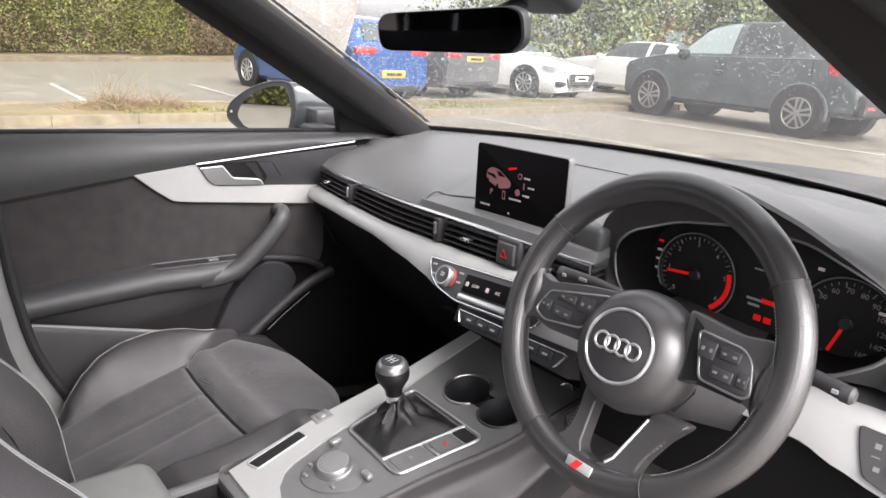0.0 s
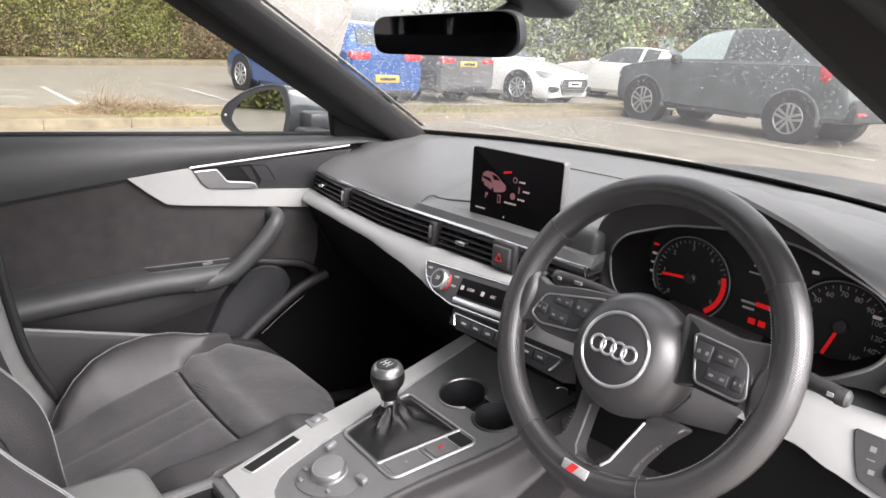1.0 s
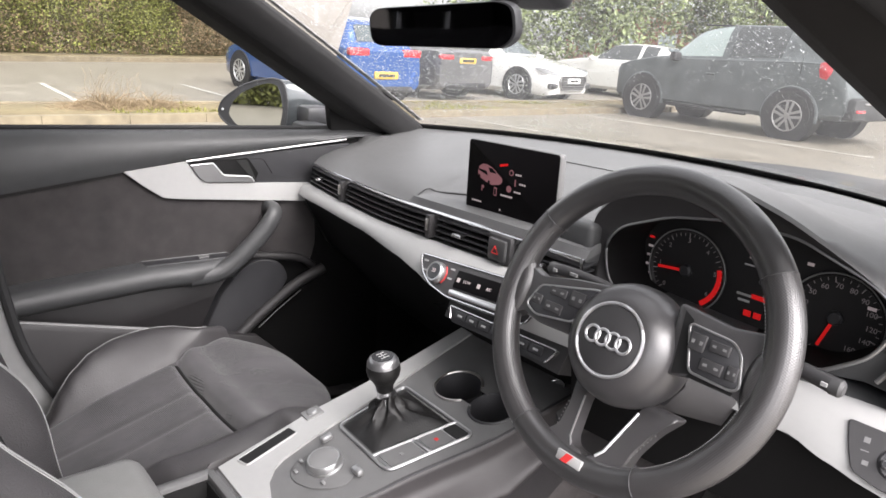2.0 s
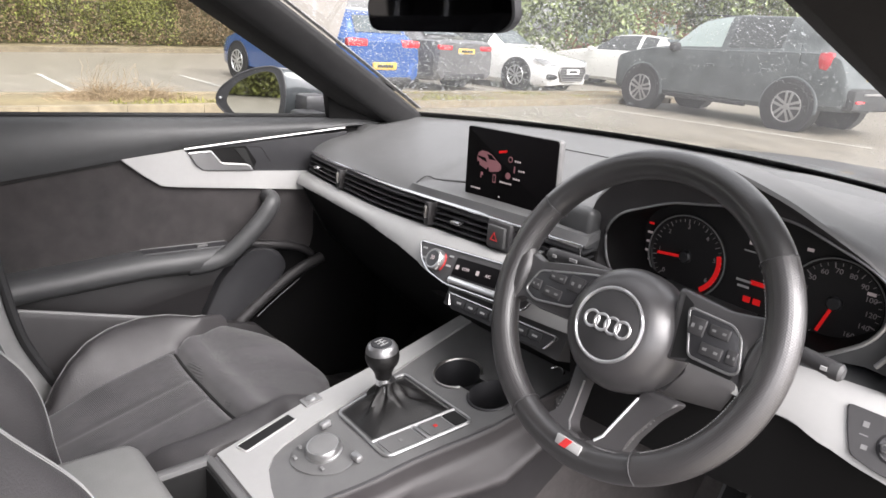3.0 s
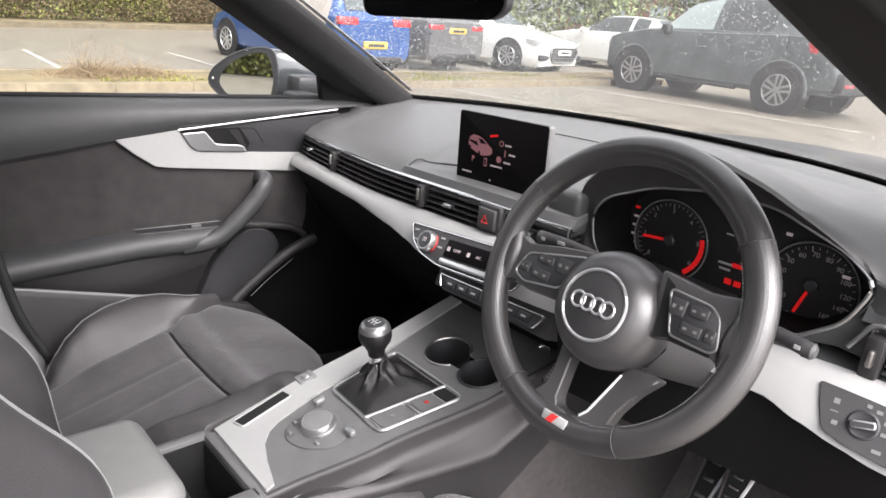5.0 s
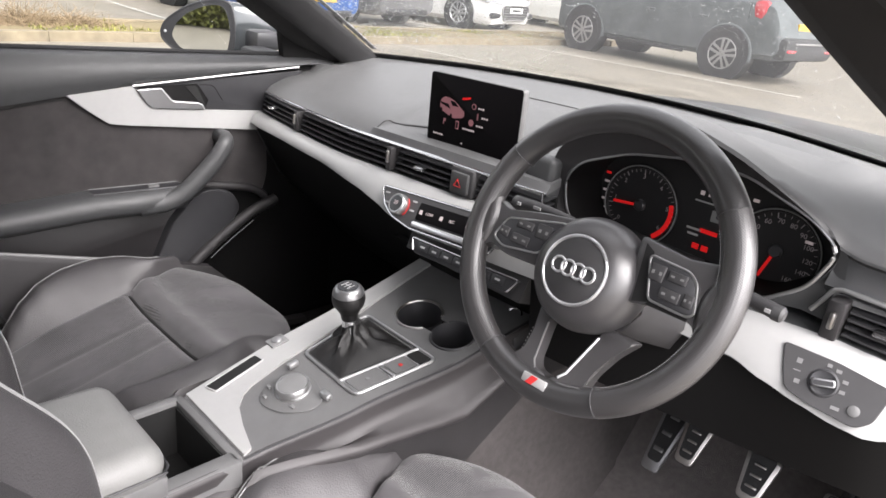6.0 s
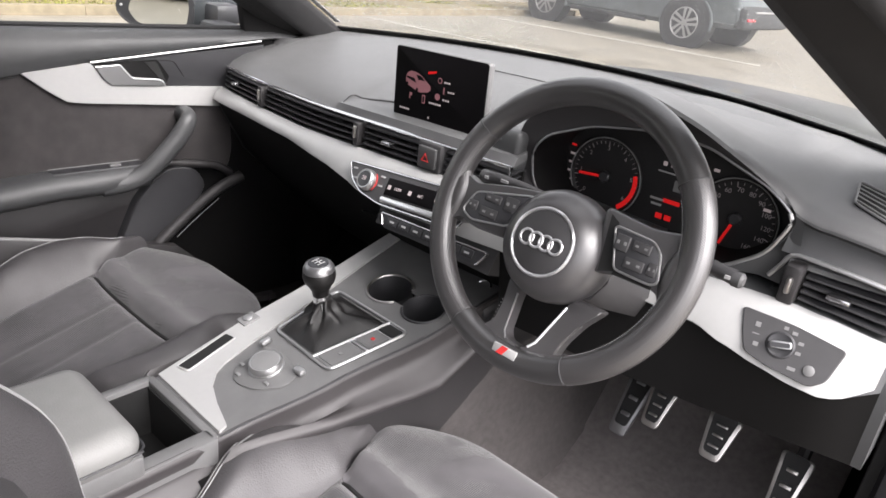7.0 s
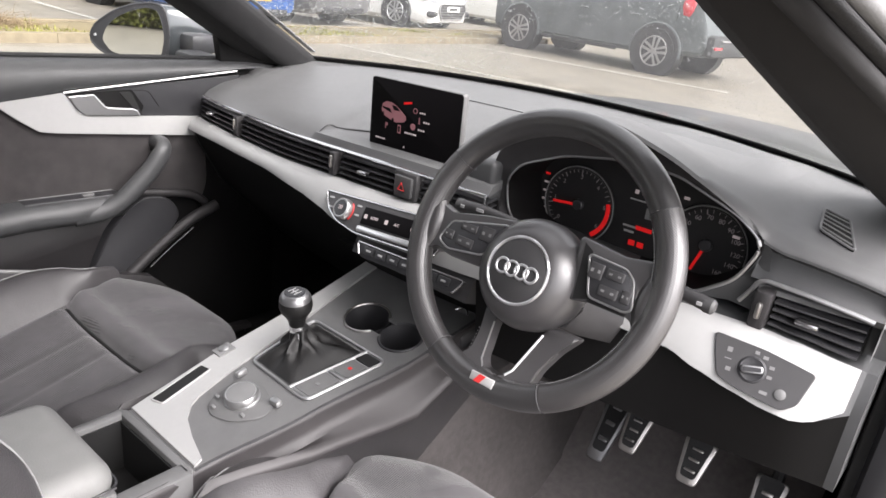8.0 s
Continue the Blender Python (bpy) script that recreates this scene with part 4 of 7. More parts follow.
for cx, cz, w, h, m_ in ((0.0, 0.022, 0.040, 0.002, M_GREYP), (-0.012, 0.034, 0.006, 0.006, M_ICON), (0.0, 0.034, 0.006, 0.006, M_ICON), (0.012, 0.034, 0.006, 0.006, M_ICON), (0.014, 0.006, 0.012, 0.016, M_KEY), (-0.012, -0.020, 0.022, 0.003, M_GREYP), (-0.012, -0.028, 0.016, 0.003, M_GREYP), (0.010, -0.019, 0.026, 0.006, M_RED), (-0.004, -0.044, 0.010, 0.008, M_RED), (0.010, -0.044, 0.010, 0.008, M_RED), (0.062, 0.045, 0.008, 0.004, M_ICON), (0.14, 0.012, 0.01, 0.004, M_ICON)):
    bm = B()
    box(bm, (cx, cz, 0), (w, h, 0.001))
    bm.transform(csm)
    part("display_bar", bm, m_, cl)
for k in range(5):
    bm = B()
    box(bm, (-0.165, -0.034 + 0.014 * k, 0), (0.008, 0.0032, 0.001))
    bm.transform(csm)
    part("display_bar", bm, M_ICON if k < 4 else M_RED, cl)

# ---------- centre screen ----------
ms = thing("display_screen", (0, 0.24, 0.93), "black tablet-style screen showing a car menu, on the dash", "screen")
sm = facing((-0.0115, 0.226, 0.9965), (1, 0, 0.022), (0, 0.0, 1))
bm = B()
box(bm, (0, 0, -0.008), (0.204, 0.120, 0.016), 0.006, 3)
bm.transform(sm)
part("housing", bm, M_PLASTG, ms, "grey screen housing")
bm = slab(B(), rounded([(-0.101, -0.059), (0.101, -0.059), (0.101, 0.059), (-0.101, 0.059)], 0.006), sm, 0.0012, 0.0006)
fp = part("screen_glass", bm, M_SCREEN, ms, "gloss black screen")


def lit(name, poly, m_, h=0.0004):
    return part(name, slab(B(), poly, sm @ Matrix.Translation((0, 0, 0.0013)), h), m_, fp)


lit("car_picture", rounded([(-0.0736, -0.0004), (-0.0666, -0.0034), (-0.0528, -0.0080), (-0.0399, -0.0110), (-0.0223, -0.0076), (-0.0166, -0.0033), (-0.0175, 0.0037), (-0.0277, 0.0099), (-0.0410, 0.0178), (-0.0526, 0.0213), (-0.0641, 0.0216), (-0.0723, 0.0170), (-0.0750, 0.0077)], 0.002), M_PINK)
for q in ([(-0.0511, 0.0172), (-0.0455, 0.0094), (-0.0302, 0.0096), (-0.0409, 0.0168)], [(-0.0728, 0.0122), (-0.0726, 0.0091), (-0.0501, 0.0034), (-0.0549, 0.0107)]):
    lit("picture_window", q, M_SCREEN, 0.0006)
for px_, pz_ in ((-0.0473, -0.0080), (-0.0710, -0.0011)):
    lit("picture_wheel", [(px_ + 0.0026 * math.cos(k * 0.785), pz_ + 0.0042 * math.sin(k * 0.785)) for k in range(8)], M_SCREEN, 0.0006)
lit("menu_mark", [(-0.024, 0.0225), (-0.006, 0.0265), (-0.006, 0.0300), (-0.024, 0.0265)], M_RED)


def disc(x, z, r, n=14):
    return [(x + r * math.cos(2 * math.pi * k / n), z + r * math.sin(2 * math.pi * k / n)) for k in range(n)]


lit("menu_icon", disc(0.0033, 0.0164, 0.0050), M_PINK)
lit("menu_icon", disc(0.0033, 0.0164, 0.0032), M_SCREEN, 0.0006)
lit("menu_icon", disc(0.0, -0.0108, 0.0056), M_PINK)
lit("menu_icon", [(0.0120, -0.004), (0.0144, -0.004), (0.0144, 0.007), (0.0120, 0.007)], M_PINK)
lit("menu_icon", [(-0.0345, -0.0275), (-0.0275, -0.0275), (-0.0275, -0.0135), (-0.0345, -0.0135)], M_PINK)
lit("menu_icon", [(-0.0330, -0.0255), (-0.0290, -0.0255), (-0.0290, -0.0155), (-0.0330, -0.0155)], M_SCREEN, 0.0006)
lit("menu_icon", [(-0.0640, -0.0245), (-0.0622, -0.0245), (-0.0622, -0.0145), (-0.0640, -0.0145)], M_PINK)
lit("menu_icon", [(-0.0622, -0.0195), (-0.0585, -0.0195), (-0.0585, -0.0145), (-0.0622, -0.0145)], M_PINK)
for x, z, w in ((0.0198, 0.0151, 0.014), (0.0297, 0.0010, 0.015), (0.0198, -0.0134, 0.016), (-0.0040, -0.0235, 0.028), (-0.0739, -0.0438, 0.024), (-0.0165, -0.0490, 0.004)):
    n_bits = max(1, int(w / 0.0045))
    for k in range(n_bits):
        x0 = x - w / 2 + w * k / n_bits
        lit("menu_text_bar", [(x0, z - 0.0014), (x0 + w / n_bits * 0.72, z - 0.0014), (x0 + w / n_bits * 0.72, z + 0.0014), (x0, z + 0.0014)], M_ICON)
bm = B()
box(bm, (0.0, 0.250, 0.928), (0.16, 0.05, 0.04), 0.012)
part("foot", bm, M_PLAST, ms)

# ---------- steering wheel ----------
T = radians(22.4)
WM = facing((0.368, 0.031, 0.9295), (1, 0, 0), (0, math.sin(T), math.cos(T)))
sw_ = thing("steering_wheel", None, "black leather three-spoke steering wheel with round hub and perforated grips", "steering wheel", m=WM)
lp = lambda name, bm, m_, par=None, label="", angle=45: part(name, bm, m_, par or sw_, label, angle, local=True)
ID = Matrix()
for name, a0, a1, m_ in (("rim_top", 36, 148, M_WHEEL), ("grip", 148, 242, M_PERF), ("rim_bottom", 242, 298, M_WHEEL), ("grip", 298, 396, M_PERF)):
    lp(name, torus(B(), ID, 0.1648, 0.0170, 40, 20, radians(a0), radians(a1), r2=0.0164), m_)
for a in (36, 148, 242, 298):
    d = Vector((math.cos(radians(a)), math.sin(radians(a)), 0))
    mm = facing(d * 0.1640, d, (0, 0, 1))
    lp("seam", torus(B(), mm, 0.0176, 0.0007, 28, 6, r2=0.0007), M_HUB)
for s in (-1, 1):
    # running stitches on the inner side of the grips
    bm = B()
    for k in range(70):
        a = radians(-58 + 88 * k / 69 if s > 0 else 152 + 86 * k / 69)
        box(bm, (0, 0, 0), (0.0010, 0.0020, 0.0006), 0.0, m=None)
        bmesh.ops.transform(bm, matrix=Matrix.Rotation(a, 4, "Z") @ Matrix.Translation((0.1490, 0, 0.0090)), verts=bm.verts[-8:])
    tagged(lp("stitching", bm, M_KEY), kind="stuff")
    # thumb rests where the side spokes meet the rim
    P = smooth_path([(s * 0.158, 0.040, 0.0), (s * 0.151, 0.012, -0.001), (s * 0.150, -0.018, -0.002), (s * 0.156, -0.050, -0.001)], 6)
    n_th = len(P)
    lp("thumb_rest", tube(B(), P, [0.006 + 0.0075 * math.sin(math.pi * k / (n_th - 1)) for k in range(n_th)], 12), M_PERF, None, "", 60)
HC = Vector((0.002, -0.020, 0))
hubp = [(0.056, -0.062), (0.064, -0.046), (0.0685, -0.028), (0.0685, -0.012), (0.0655, 0.001), (0.0600, 0.0110), (0.0525, 0.0185), (0.0455, 0.0228), (0.0410, 0.0243), (0.030, 0.0250), (0.0, 0.0255)]
hub = lp("hub", lathe(B(), hubp, Matrix.Translation(HC), 56), M_HUBD, None, "smooth black round hub", 60)
lp("hub_disc", lathe(B(), [(0.0375, 0.0250), (0.036, 0.0262), (0.0, 0.0264)], Matrix.Translation(HC), 48), M_HUB, hub)
lp("hub_ring", torus(B(), Matrix.Translation(HC + Vector((0, 0, 0.0252))), 0.0395, 0.0021, 60, 8), M_BRIGHT, hub, "silver ring")
for k in range(4):
    lp("emblem_ring", torus(B(), Matrix.Translation(HC + Vector((-0.0197 + 0.0131 * k, 0, 0.0275 + 0.0005 * (k % 2)))), 0.0086, 0.0016, 36, 8, r2=0.0014), M_BRIGHT, hub, "plain silver ring")
SIDE = {-1: [(-0.030, 0.036), (-0.077, 0.030), (-0.127, 0.019), (-0.152, 0.028), (-0.158, 0.000), (-0.158, -0.040), (-0.150, -0.040), (-0.136, -0.029), (-0.110, -0.036), (-0.050, -0.034)],
        1: [(0.050, 0.046), (0.075, 0.043), (0.110, 0.039), (0.140, 0.044), (0.157, 0.046), (0.158, -0.030), (0.158, -0.062), (0.151, -0.052), (0.144, -0.028), (0.132, -0.023), (0.090, -0.023), (0.060, -0.030)]}
PADS = {-1: [(-0.036, 0.0255), (-0.118, 0.0070), (-0.130, -0.020), (-0.112, -0.028), (-0.060, -0.020), (-0.046, -0.002)], 1: [(0.072, 0.0275), (0.120, 0.0246), (0.131, 0.0154), (0.1395, -0.0148), (0.133, -0.0195), (0.088, -0.0180)]}
for s in (-1, 1):
    poly = SIDE[s]
    lp("spoke", slab(B(), rounded(poly[::-1], 0.008), Matrix.Translation((0, -0.001, -0.015)), 0.019, 0.006), M_HUBD)
    pad = rounded(PADS[s][::-1], 0.006)
    pm = Matrix.Translation((0, 0, 0.001))
    pd = lp("button_pad", slab(B(), pad, pm, 0.010, 0.003), M_PLAST, None, "black button pad with chrome rim")
    lp("chrome_rim", tube(B(), [pm @ Vector((p.x, p.y, 0.0092)) for p in pad + pad[:1]], 0.0015, 6), M_SATIN, pd)
    for bx, by, w, h in ((0.087, 0.012, 0.017, 0.018), (0.110, 0.014, 0.021, 0.011), (0.108, -0.006, 0.023, 0.012), (0.129, -0.004, 0.011, 0.014)) if s > 0 else ((0.062, 0.006, 0.020, 0.018), (0.090, 0.006, 0.024, 0.010), (0.090, -0.013, 0.026, 0.012), (0.116, -0.010, 0.014, 0.012)):
        bm = B()
        box(bm, (s * bx, by, 0.0112), (w, h, 0.003), 0.0012)
        bt = lp("button", bm, M_HUB, pd)
        for dx in (-0.25, 0.25):
            bm = B()
            box(bm, (s * bx + dx * w, by, 0.0129), (w * 0.18, h * 0.22, 0.0005))
            lp("symbol", bm, M_KEY, bt)
# black plates on the spoke paint the shade of the gaps round the pad
for P in ([(0.0605, 0.038), (0.0720, 0.0315), (0.0868, -0.0210), (0.0690, -0.0270)], [(0.0870, -0.0195), (0.1335, -0.0212), (0.1320, -0.0245), (0.0850, -0.0245)]):
    lp("pad_gap_shade", slab(B(), P[::-1], Matrix.Translation((0, 0, 0.0020)), 0.0024), M_DARK, None, "black plate standing for the shaded gap round the button pad")
lean = Matrix(((1, 0, 0, 0), (0, 1, 0, 0), (0, -0.35, 1, -0.0525), (0, 0, 0, 1)))
ARMS = {-1: [(-0.050, -0.070), (-0.040, -0.105), (-0.038, -0.132), (-0.052, -0.150), (-0.046, -0.164), (0.010, -0.167), (0.010, -0.1475), (-0.008, -0.1465), (-0.0165, -0.138), (-0.026, -0.098), (-0.028, -0.070)],
        1: [(0.040, -0.070), (0.038, -0.098), (0.027, -0.136), (0.020, -0.1440), (0.010, -0.1475), (0.010, -0.167), (0.075, -0.160), (0.066, -0.153), (0.054, -0.1435), (0.056, -0.122), (0.066, -0.095), (0.082, -0.070)]}
for s in (-1, 1):
    lp("lower_spoke", slab(B(), rounded(ARMS[s][::-1], 0.006), lean @ Matrix.Translation((0, 0, -0.020)), 0.022, 0.006), M_HUBD)
lp("chrome_inlay", tube(B(), [lean @ Vector(p) for p in ((0.040, -0.083, 0.0012), (0.0275, -0.134, 0.0012), (0.021, -0.1425, 0.0012))], 0.0020, 8), M_BRIGHT, None, "thin silver inlay")
lp("chrome_inlay", tube(B(), [lean @ Vector(p) for p in ((-0.0265, -0.092, 0.0012), (-0.0168, -0.137, 0.0012), (-0.010, -0.1455, 0.0012))], 0.0012, 8), M_SATIN, None, "thin silver inlay")
for s in (-1, 1):
    # stitched edge of the lower spokes
    E_ = [(0.0555, -0.1435), (0.0575, -0.122), (0.0675, -0.096)] if s > 0 else [(-0.0395, -0.132), (-0.0415, -0.106)]
    bm = B()
    P = smooth_path([lean @ Vector((x, y, 0.0005)) for x, y in E_], 12)
    for p in P[::2]:
        box(bm, p, (0.0010, 0.0016, 0.0006))
    tagged(lp("stitching", bm, M_KEY), kind="stuff")
bm = B()
box(bm, (0.004, -0.1560, 0.0150), (0.033, 0.0110, 0.004), 0.001)
bd = lp("badge", bm, M_ALU, None, "small silver badge with a red mark")
bm = slab(B(), [(-0.006, -0.1612), (0.003, -0.1612), (0.009, -0.1508), (0.000, -0.1508)], Matrix.Translation((0, 0, 0.0171)), 0.0006)
lp("red_mark", bm, M_REDP, bd)
# column and stalks
sc = thing("steering_column", (0.37, 0.2, 0.80), "dark plastic steering column cover with control stalks", "steering column")
bm = B()
rings = [[WM @ Vector((x * k, y * k - 0.022, z)) for x, y in ((-0.055, -0.05), (-0.07, -0.02), (-0.06, 0.04), (-0.03, 0.055), (0.03, 0.055), (0.06, 0.04), (0.07, -0.02), (0.055, -0.05), (0, -0.06))] for k, z in ((0.9, -0.052), (1.0, -0.07), (1.1, -0.20), (1.1, -0.27))]
part("shroud", loft(bm, rings), M_HUB, sc, "", 60)
for s, pts in ((-1, [(0.31, 0.142, 0.916), (0.265, 0.130, 0.924), (0.225, 0.124, 0.927), (0.185, 0.120, 0.926)]), (1, [(0.43, 0.135, 0.912), (0.470, 0.126, 0.917), (0.515, 0.121, 0.918), (0.560, 0.116, 0.915)])):
    st = part("stalk", tube(B(), smooth_path(pts, 5), [0.0058 + 0.00022 * k for k in range(16)], 12), M_HUB, sc, "dark control stalk")
    bm = B()
    box(bm, Vector(pts[2]) + Vector((0, -0.0085, 0.002)), (0.012, 0.002, 0.004))
    part("symbol", bm, M_GREYP, st)
    bm = B()
    box(bm, Vector(pts[3]) + Vector((-s * 0.012, -0.0092, 0.002)), (0.006, 0.002, 0.004))
    part("symbol", bm, M_GREYP, st)
    tip = Vector(pts[3])
    part("stalk_end", tube(B(), [tip + Vector((-s * 0.008, 0.0005, 0)), tip + Vector((s * 0.001, 0, 0)), tip + Vector((s * 0.004, 0, 0))], [0.0092, 0.0092, 0.006], 12), M_KEYD, st, "grey end of the stalk")

# ---------- centre console ----------
ZC = [(-0.26, 0.597), (-0.09, 0.637), (0.06, 0.661), (0.24, 0.700), (0.32, 0.716)]


def zc(y):
    for (a, p), (b, q) in zip(ZC, ZC[1:]):
        if y <= b or b == 0.32:
            return p + (q - p) * (y - a) / (b - a)


def con_l(y):
    return -0.080 - 0.055 * (y + 0.245)


def con_r(y):
    return curve_at([(-0.25, 0.088), (-0.09, 0.127), (0.10, 0.158), (0.30, 0.172)], y)


con = thing("centre_console", (0.02, -0.1, 0.27), "grey centre console with silver frame, dials and cup holders", "centre console")
CUPS = ((0.021, 0.118, 0.038), (0.104, 0.114, 0.035))


def cup_hole(x, y):
    return any((x - a) ** 2 + (y - b) ** 2 < r * r for a, b, r in CUPS) or (0.04 < x < 0.09 and 0.098 < y < 0.134)


nu, nv = 56, 130
ys = lin(-0.252, 0.300, nv)
bm = B()
V = {}
for j, y in enumerate(ys):
    for i in range(nu):
        x = con_l(y) + (con_r(y) - con_l(y)) * i / (nu - 1)
        V[i, j] = bm.verts.new((x, y, zc(y)))
for j in range(nv - 1):
    for i in range(nu - 1):
        q = (V[i, j], V[i + 1, j], V[i + 1, j + 1], V[i, j + 1])
        c = sum((v.co for v in q), Vector()) / 4
        if not cup_hole(c.x, c.y):
            bm.faces.new(q)
bmesh.ops.delete(bm, geom=[v for v in bm.verts if not v.link_faces], context="VERTS")
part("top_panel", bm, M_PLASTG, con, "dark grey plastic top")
for a, b, r in CUPS:
    z = zc(b)
    ring = [(a + math.cos(2 * math.pi * k / 36), b + math.sin(2 * math.pi * k / 36)) for k in range(36)]
    bm = loft(B(), [[(a + (x - a) * rr, b + (y - b) * rr, (zc(b + (y - b) * rr) if dz_ == 0 else z + dz_)) for x, y in ring] for rr, dz_ in ((r + 0.003, 0), (r + 0.001, -0.012), (r - 0.003, -0.072), (r - 0.012, -0.076), (0.001, -0.076))], True, False)
    cu = part("cup_holder", bm, M_PLAST, con, "deep black cup holder")
part("cup_rim", tube(B(), [(0.021 + 0.039 * math.cos(a), 0.118 + 0.039 * math.sin(a), zc(0.118 + 0.039 * math.sin(a)) + 0.001) for a in lin(radians(35), radians(325), 30)], 0.0022, 8), M_STEEL, con, "thin silver rim")
part("cup_rim", tube(B(), [(0.104 + 0.036 * math.cos(a), 0.114 + 0.036 * math.sin(a), zc(0.114 + 0.036 * math.sin(a)) + 0.001) for a in lin(radians(-145), radians(145), 30)], 0.0022, 8), M_PLAST, con)
# sides
for s, f in ((1, con_r), (-1, con_l)):
    rings = []
    for y in lin(-0.75, 0.76, 34):
        yy = min(max(y, -0.252), 0.30)
        x, z = f(yy), zc(yy)
        if y < -0.252:
            z = 0.603
            x = f(-0.252) + s * 0.006
        ridge = 0.586 + 0.5 * max(0.0, min(0.13, y - 0.07)) - (0.05 if y < -0.252 else 0.0)
        foot = max(0.36, min(0.60, 0.495 + 0.7 * (y - 0.085)))
        rings.append([(x + s * a, y, h) for a, h in ((-0.002, z), (0.004, z - 0.003), (0.005, z - 0.010), (0.002, z - 0.028), (0.005, z - 0.036), (0.012, z - 0.044), (0.026, ridge + 0.010), (0.033, ridge + 0.005), (0.036, ridge), (0.034, ridge - 0.006), (0.030, ridge - 0.014), (0.034, foot), (0.046, foot * 0.5 + 0.13), (0.060, 0.30), (0.085, 0.262))])
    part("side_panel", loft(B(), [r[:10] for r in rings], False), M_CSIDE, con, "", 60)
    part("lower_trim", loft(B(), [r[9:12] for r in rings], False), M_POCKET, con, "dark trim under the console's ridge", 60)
    # passenger side takes the shaded footwell tone, driver's side the carpet's own
    part("carpet", loft(B(), [r[11:] for r in rings], False), M_TUNNEL if s > 0 else M_FOOT_SHADE, con, "carpeted foot of the console", 60)
part("edge_line", tube(B(), [(con_r(y) + 0.003, y, zc(y) - 0.001) for y in lin(-0.25, 0.28, 24)], 0.0016, 8), M_PLAST, con)
# rear bin between the panel and the armrest
bm = B()
box(bm, (-0.082, -0.42, 0.560), (0.016, 0.33, 0.085), 0.004)
box(bm, (0.083, -0.42, 0.560), (0.028, 0.33, 0.085), 0.004)
box(bm, (0.004, -0.258, 0.560), (0.176, 0.012, 0.085), 0.003)
part("bin_wall", bm, M_PLASTG, con)
# lining added in near-black to shade the inside of the bin
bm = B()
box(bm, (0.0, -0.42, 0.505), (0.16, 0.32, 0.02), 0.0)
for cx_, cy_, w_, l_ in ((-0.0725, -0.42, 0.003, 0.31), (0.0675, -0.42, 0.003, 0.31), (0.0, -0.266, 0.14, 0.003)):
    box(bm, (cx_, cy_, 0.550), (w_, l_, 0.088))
part("bin_shade_lining", bm, M_DARK, con, "open storage bin, its inner shade painted near-black")
# silver frame: rear corner and long strip on the passenger side
sil = [(-0.079, -0.247), (0.087, -0.249), (0.084, -0.236), (0.040, -0.223), (0.003, -0.208), (-0.016, -0.190), (-0.024, -0.172), (-0.032, -0.118), (-0.038, -0.059), (-0.050, 0.020), (-0.060, 0.080), (-0.070, 0.160), (-0.078, 0.240), (-0.084, 0.300), (-0.112, 0.300), (-0.107, 0.238), (-0.102, 0.160), (-0.097, 0.080), (-0.092, -0.010), (-0.088, -0.090)]
bm = B()
top = [bm.verts.new((x, y, zc(y) + 0.0045)) for x, y in sil]
low = [bm.verts.new((x, y, zc(y) - 0.004)) for x, y in sil]
k = len(sil)
for i in range(k):
    j = (i + 1) % k
    bm.faces.new((top[i], top[j], low[j], low[i]))
bmesh.ops.triangle_fill(bm, edges=[e for e in bm.edges if e.verts[0] in top and e.verts[1] in top], use_beauty=True)
part("silver_frame", bm, M_ALU, con, "satin silver frame", 30)
# dark plate on the frame stands for the shaded depth of the slot
sl = [(-0.071, -0.222), (-0.049, -0.216), (-0.058, -0.132), (-0.079, -0.135)]
bm = B()
for x, y, d in ((0, 0, 0.0),):
    rim = rounded(sl, 0.004)
    loft(bm, [[(p.x, p.y, zc(p.y) + 0.0062) for p in rim], [(p.x * 1.0, p.y, zc(p.y) + 0.0030) for p in rim]], True, True)
part("slot", bm, M_DARK, con, "dark plate standing for a narrow shaded storage slot")
part("slot_rim", tube(B(), [(p.x, p.y, zc(p.y) + 0.0055) for p in rim + rim[:1]], 0.0015, 6), M_ALU, con)
bm = B()
bx = facing((-0.082, -0.093, zc(-0.093) + 0.005), (1, 0, 0), (0, 1, 0.2))
box(bm, (0, 0, 0), (0.024, 0.030, 0.004), 0.0015)
bm.transform(bx)
bt = part("lock_button", bm, M_KEY, con)
part("button_cap", lathe(B(), [(0.008, 0.0), (0.008, 0.004), (0.006, 0.0055), (0.0, 0.0055)], bx, 20), M_SATIN, bt)
# control dial
dm_ = facing((0.030, -0.136, zc(-0.136) + 0.001), (1, 0, 0), (0, 1, 0.23))
part("dial_plate", slab(B(), rounded([(-0.040, 0.020), (-0.034, -0.036), (-0.010, -0.050), (0.026, -0.040), (0.056, -0.008), (0.050, 0.020), (0.0, 0.036)], 0.014), dm_, 0.0012, 0.0008), M_PLASTG, con, "grey control plate")
dl = part("control_dial", lathe(B(), [(0.0265, 0.0), (0.0262, 0.003), (0.0245, 0.004), (0.0245, 0.011), (0.0228, 0.0135), (0.0212, 0.0132), (0.0, 0.0128)], dm_, 40), M_SATIN, con, "silver rotary control dial")
part("dial_cap", lathe(B(), [(0.0210, 0.0133), (0.018, 0.0138), (0.0, 0.0138)], dm_, 36), M_KEY, dl)
for x, y, w, h in ((-0.042, 0.029, 0.009, 0.018), (0.050, 0.023, 0.018, 0.011)):
    bm = B()
    box(bm, (x, y, 0.006), (w, h, 0.010), 0.003)
    bm.transform(dm_)
    part("toggle", bm, M_SATIN, con, "small silver toggle")
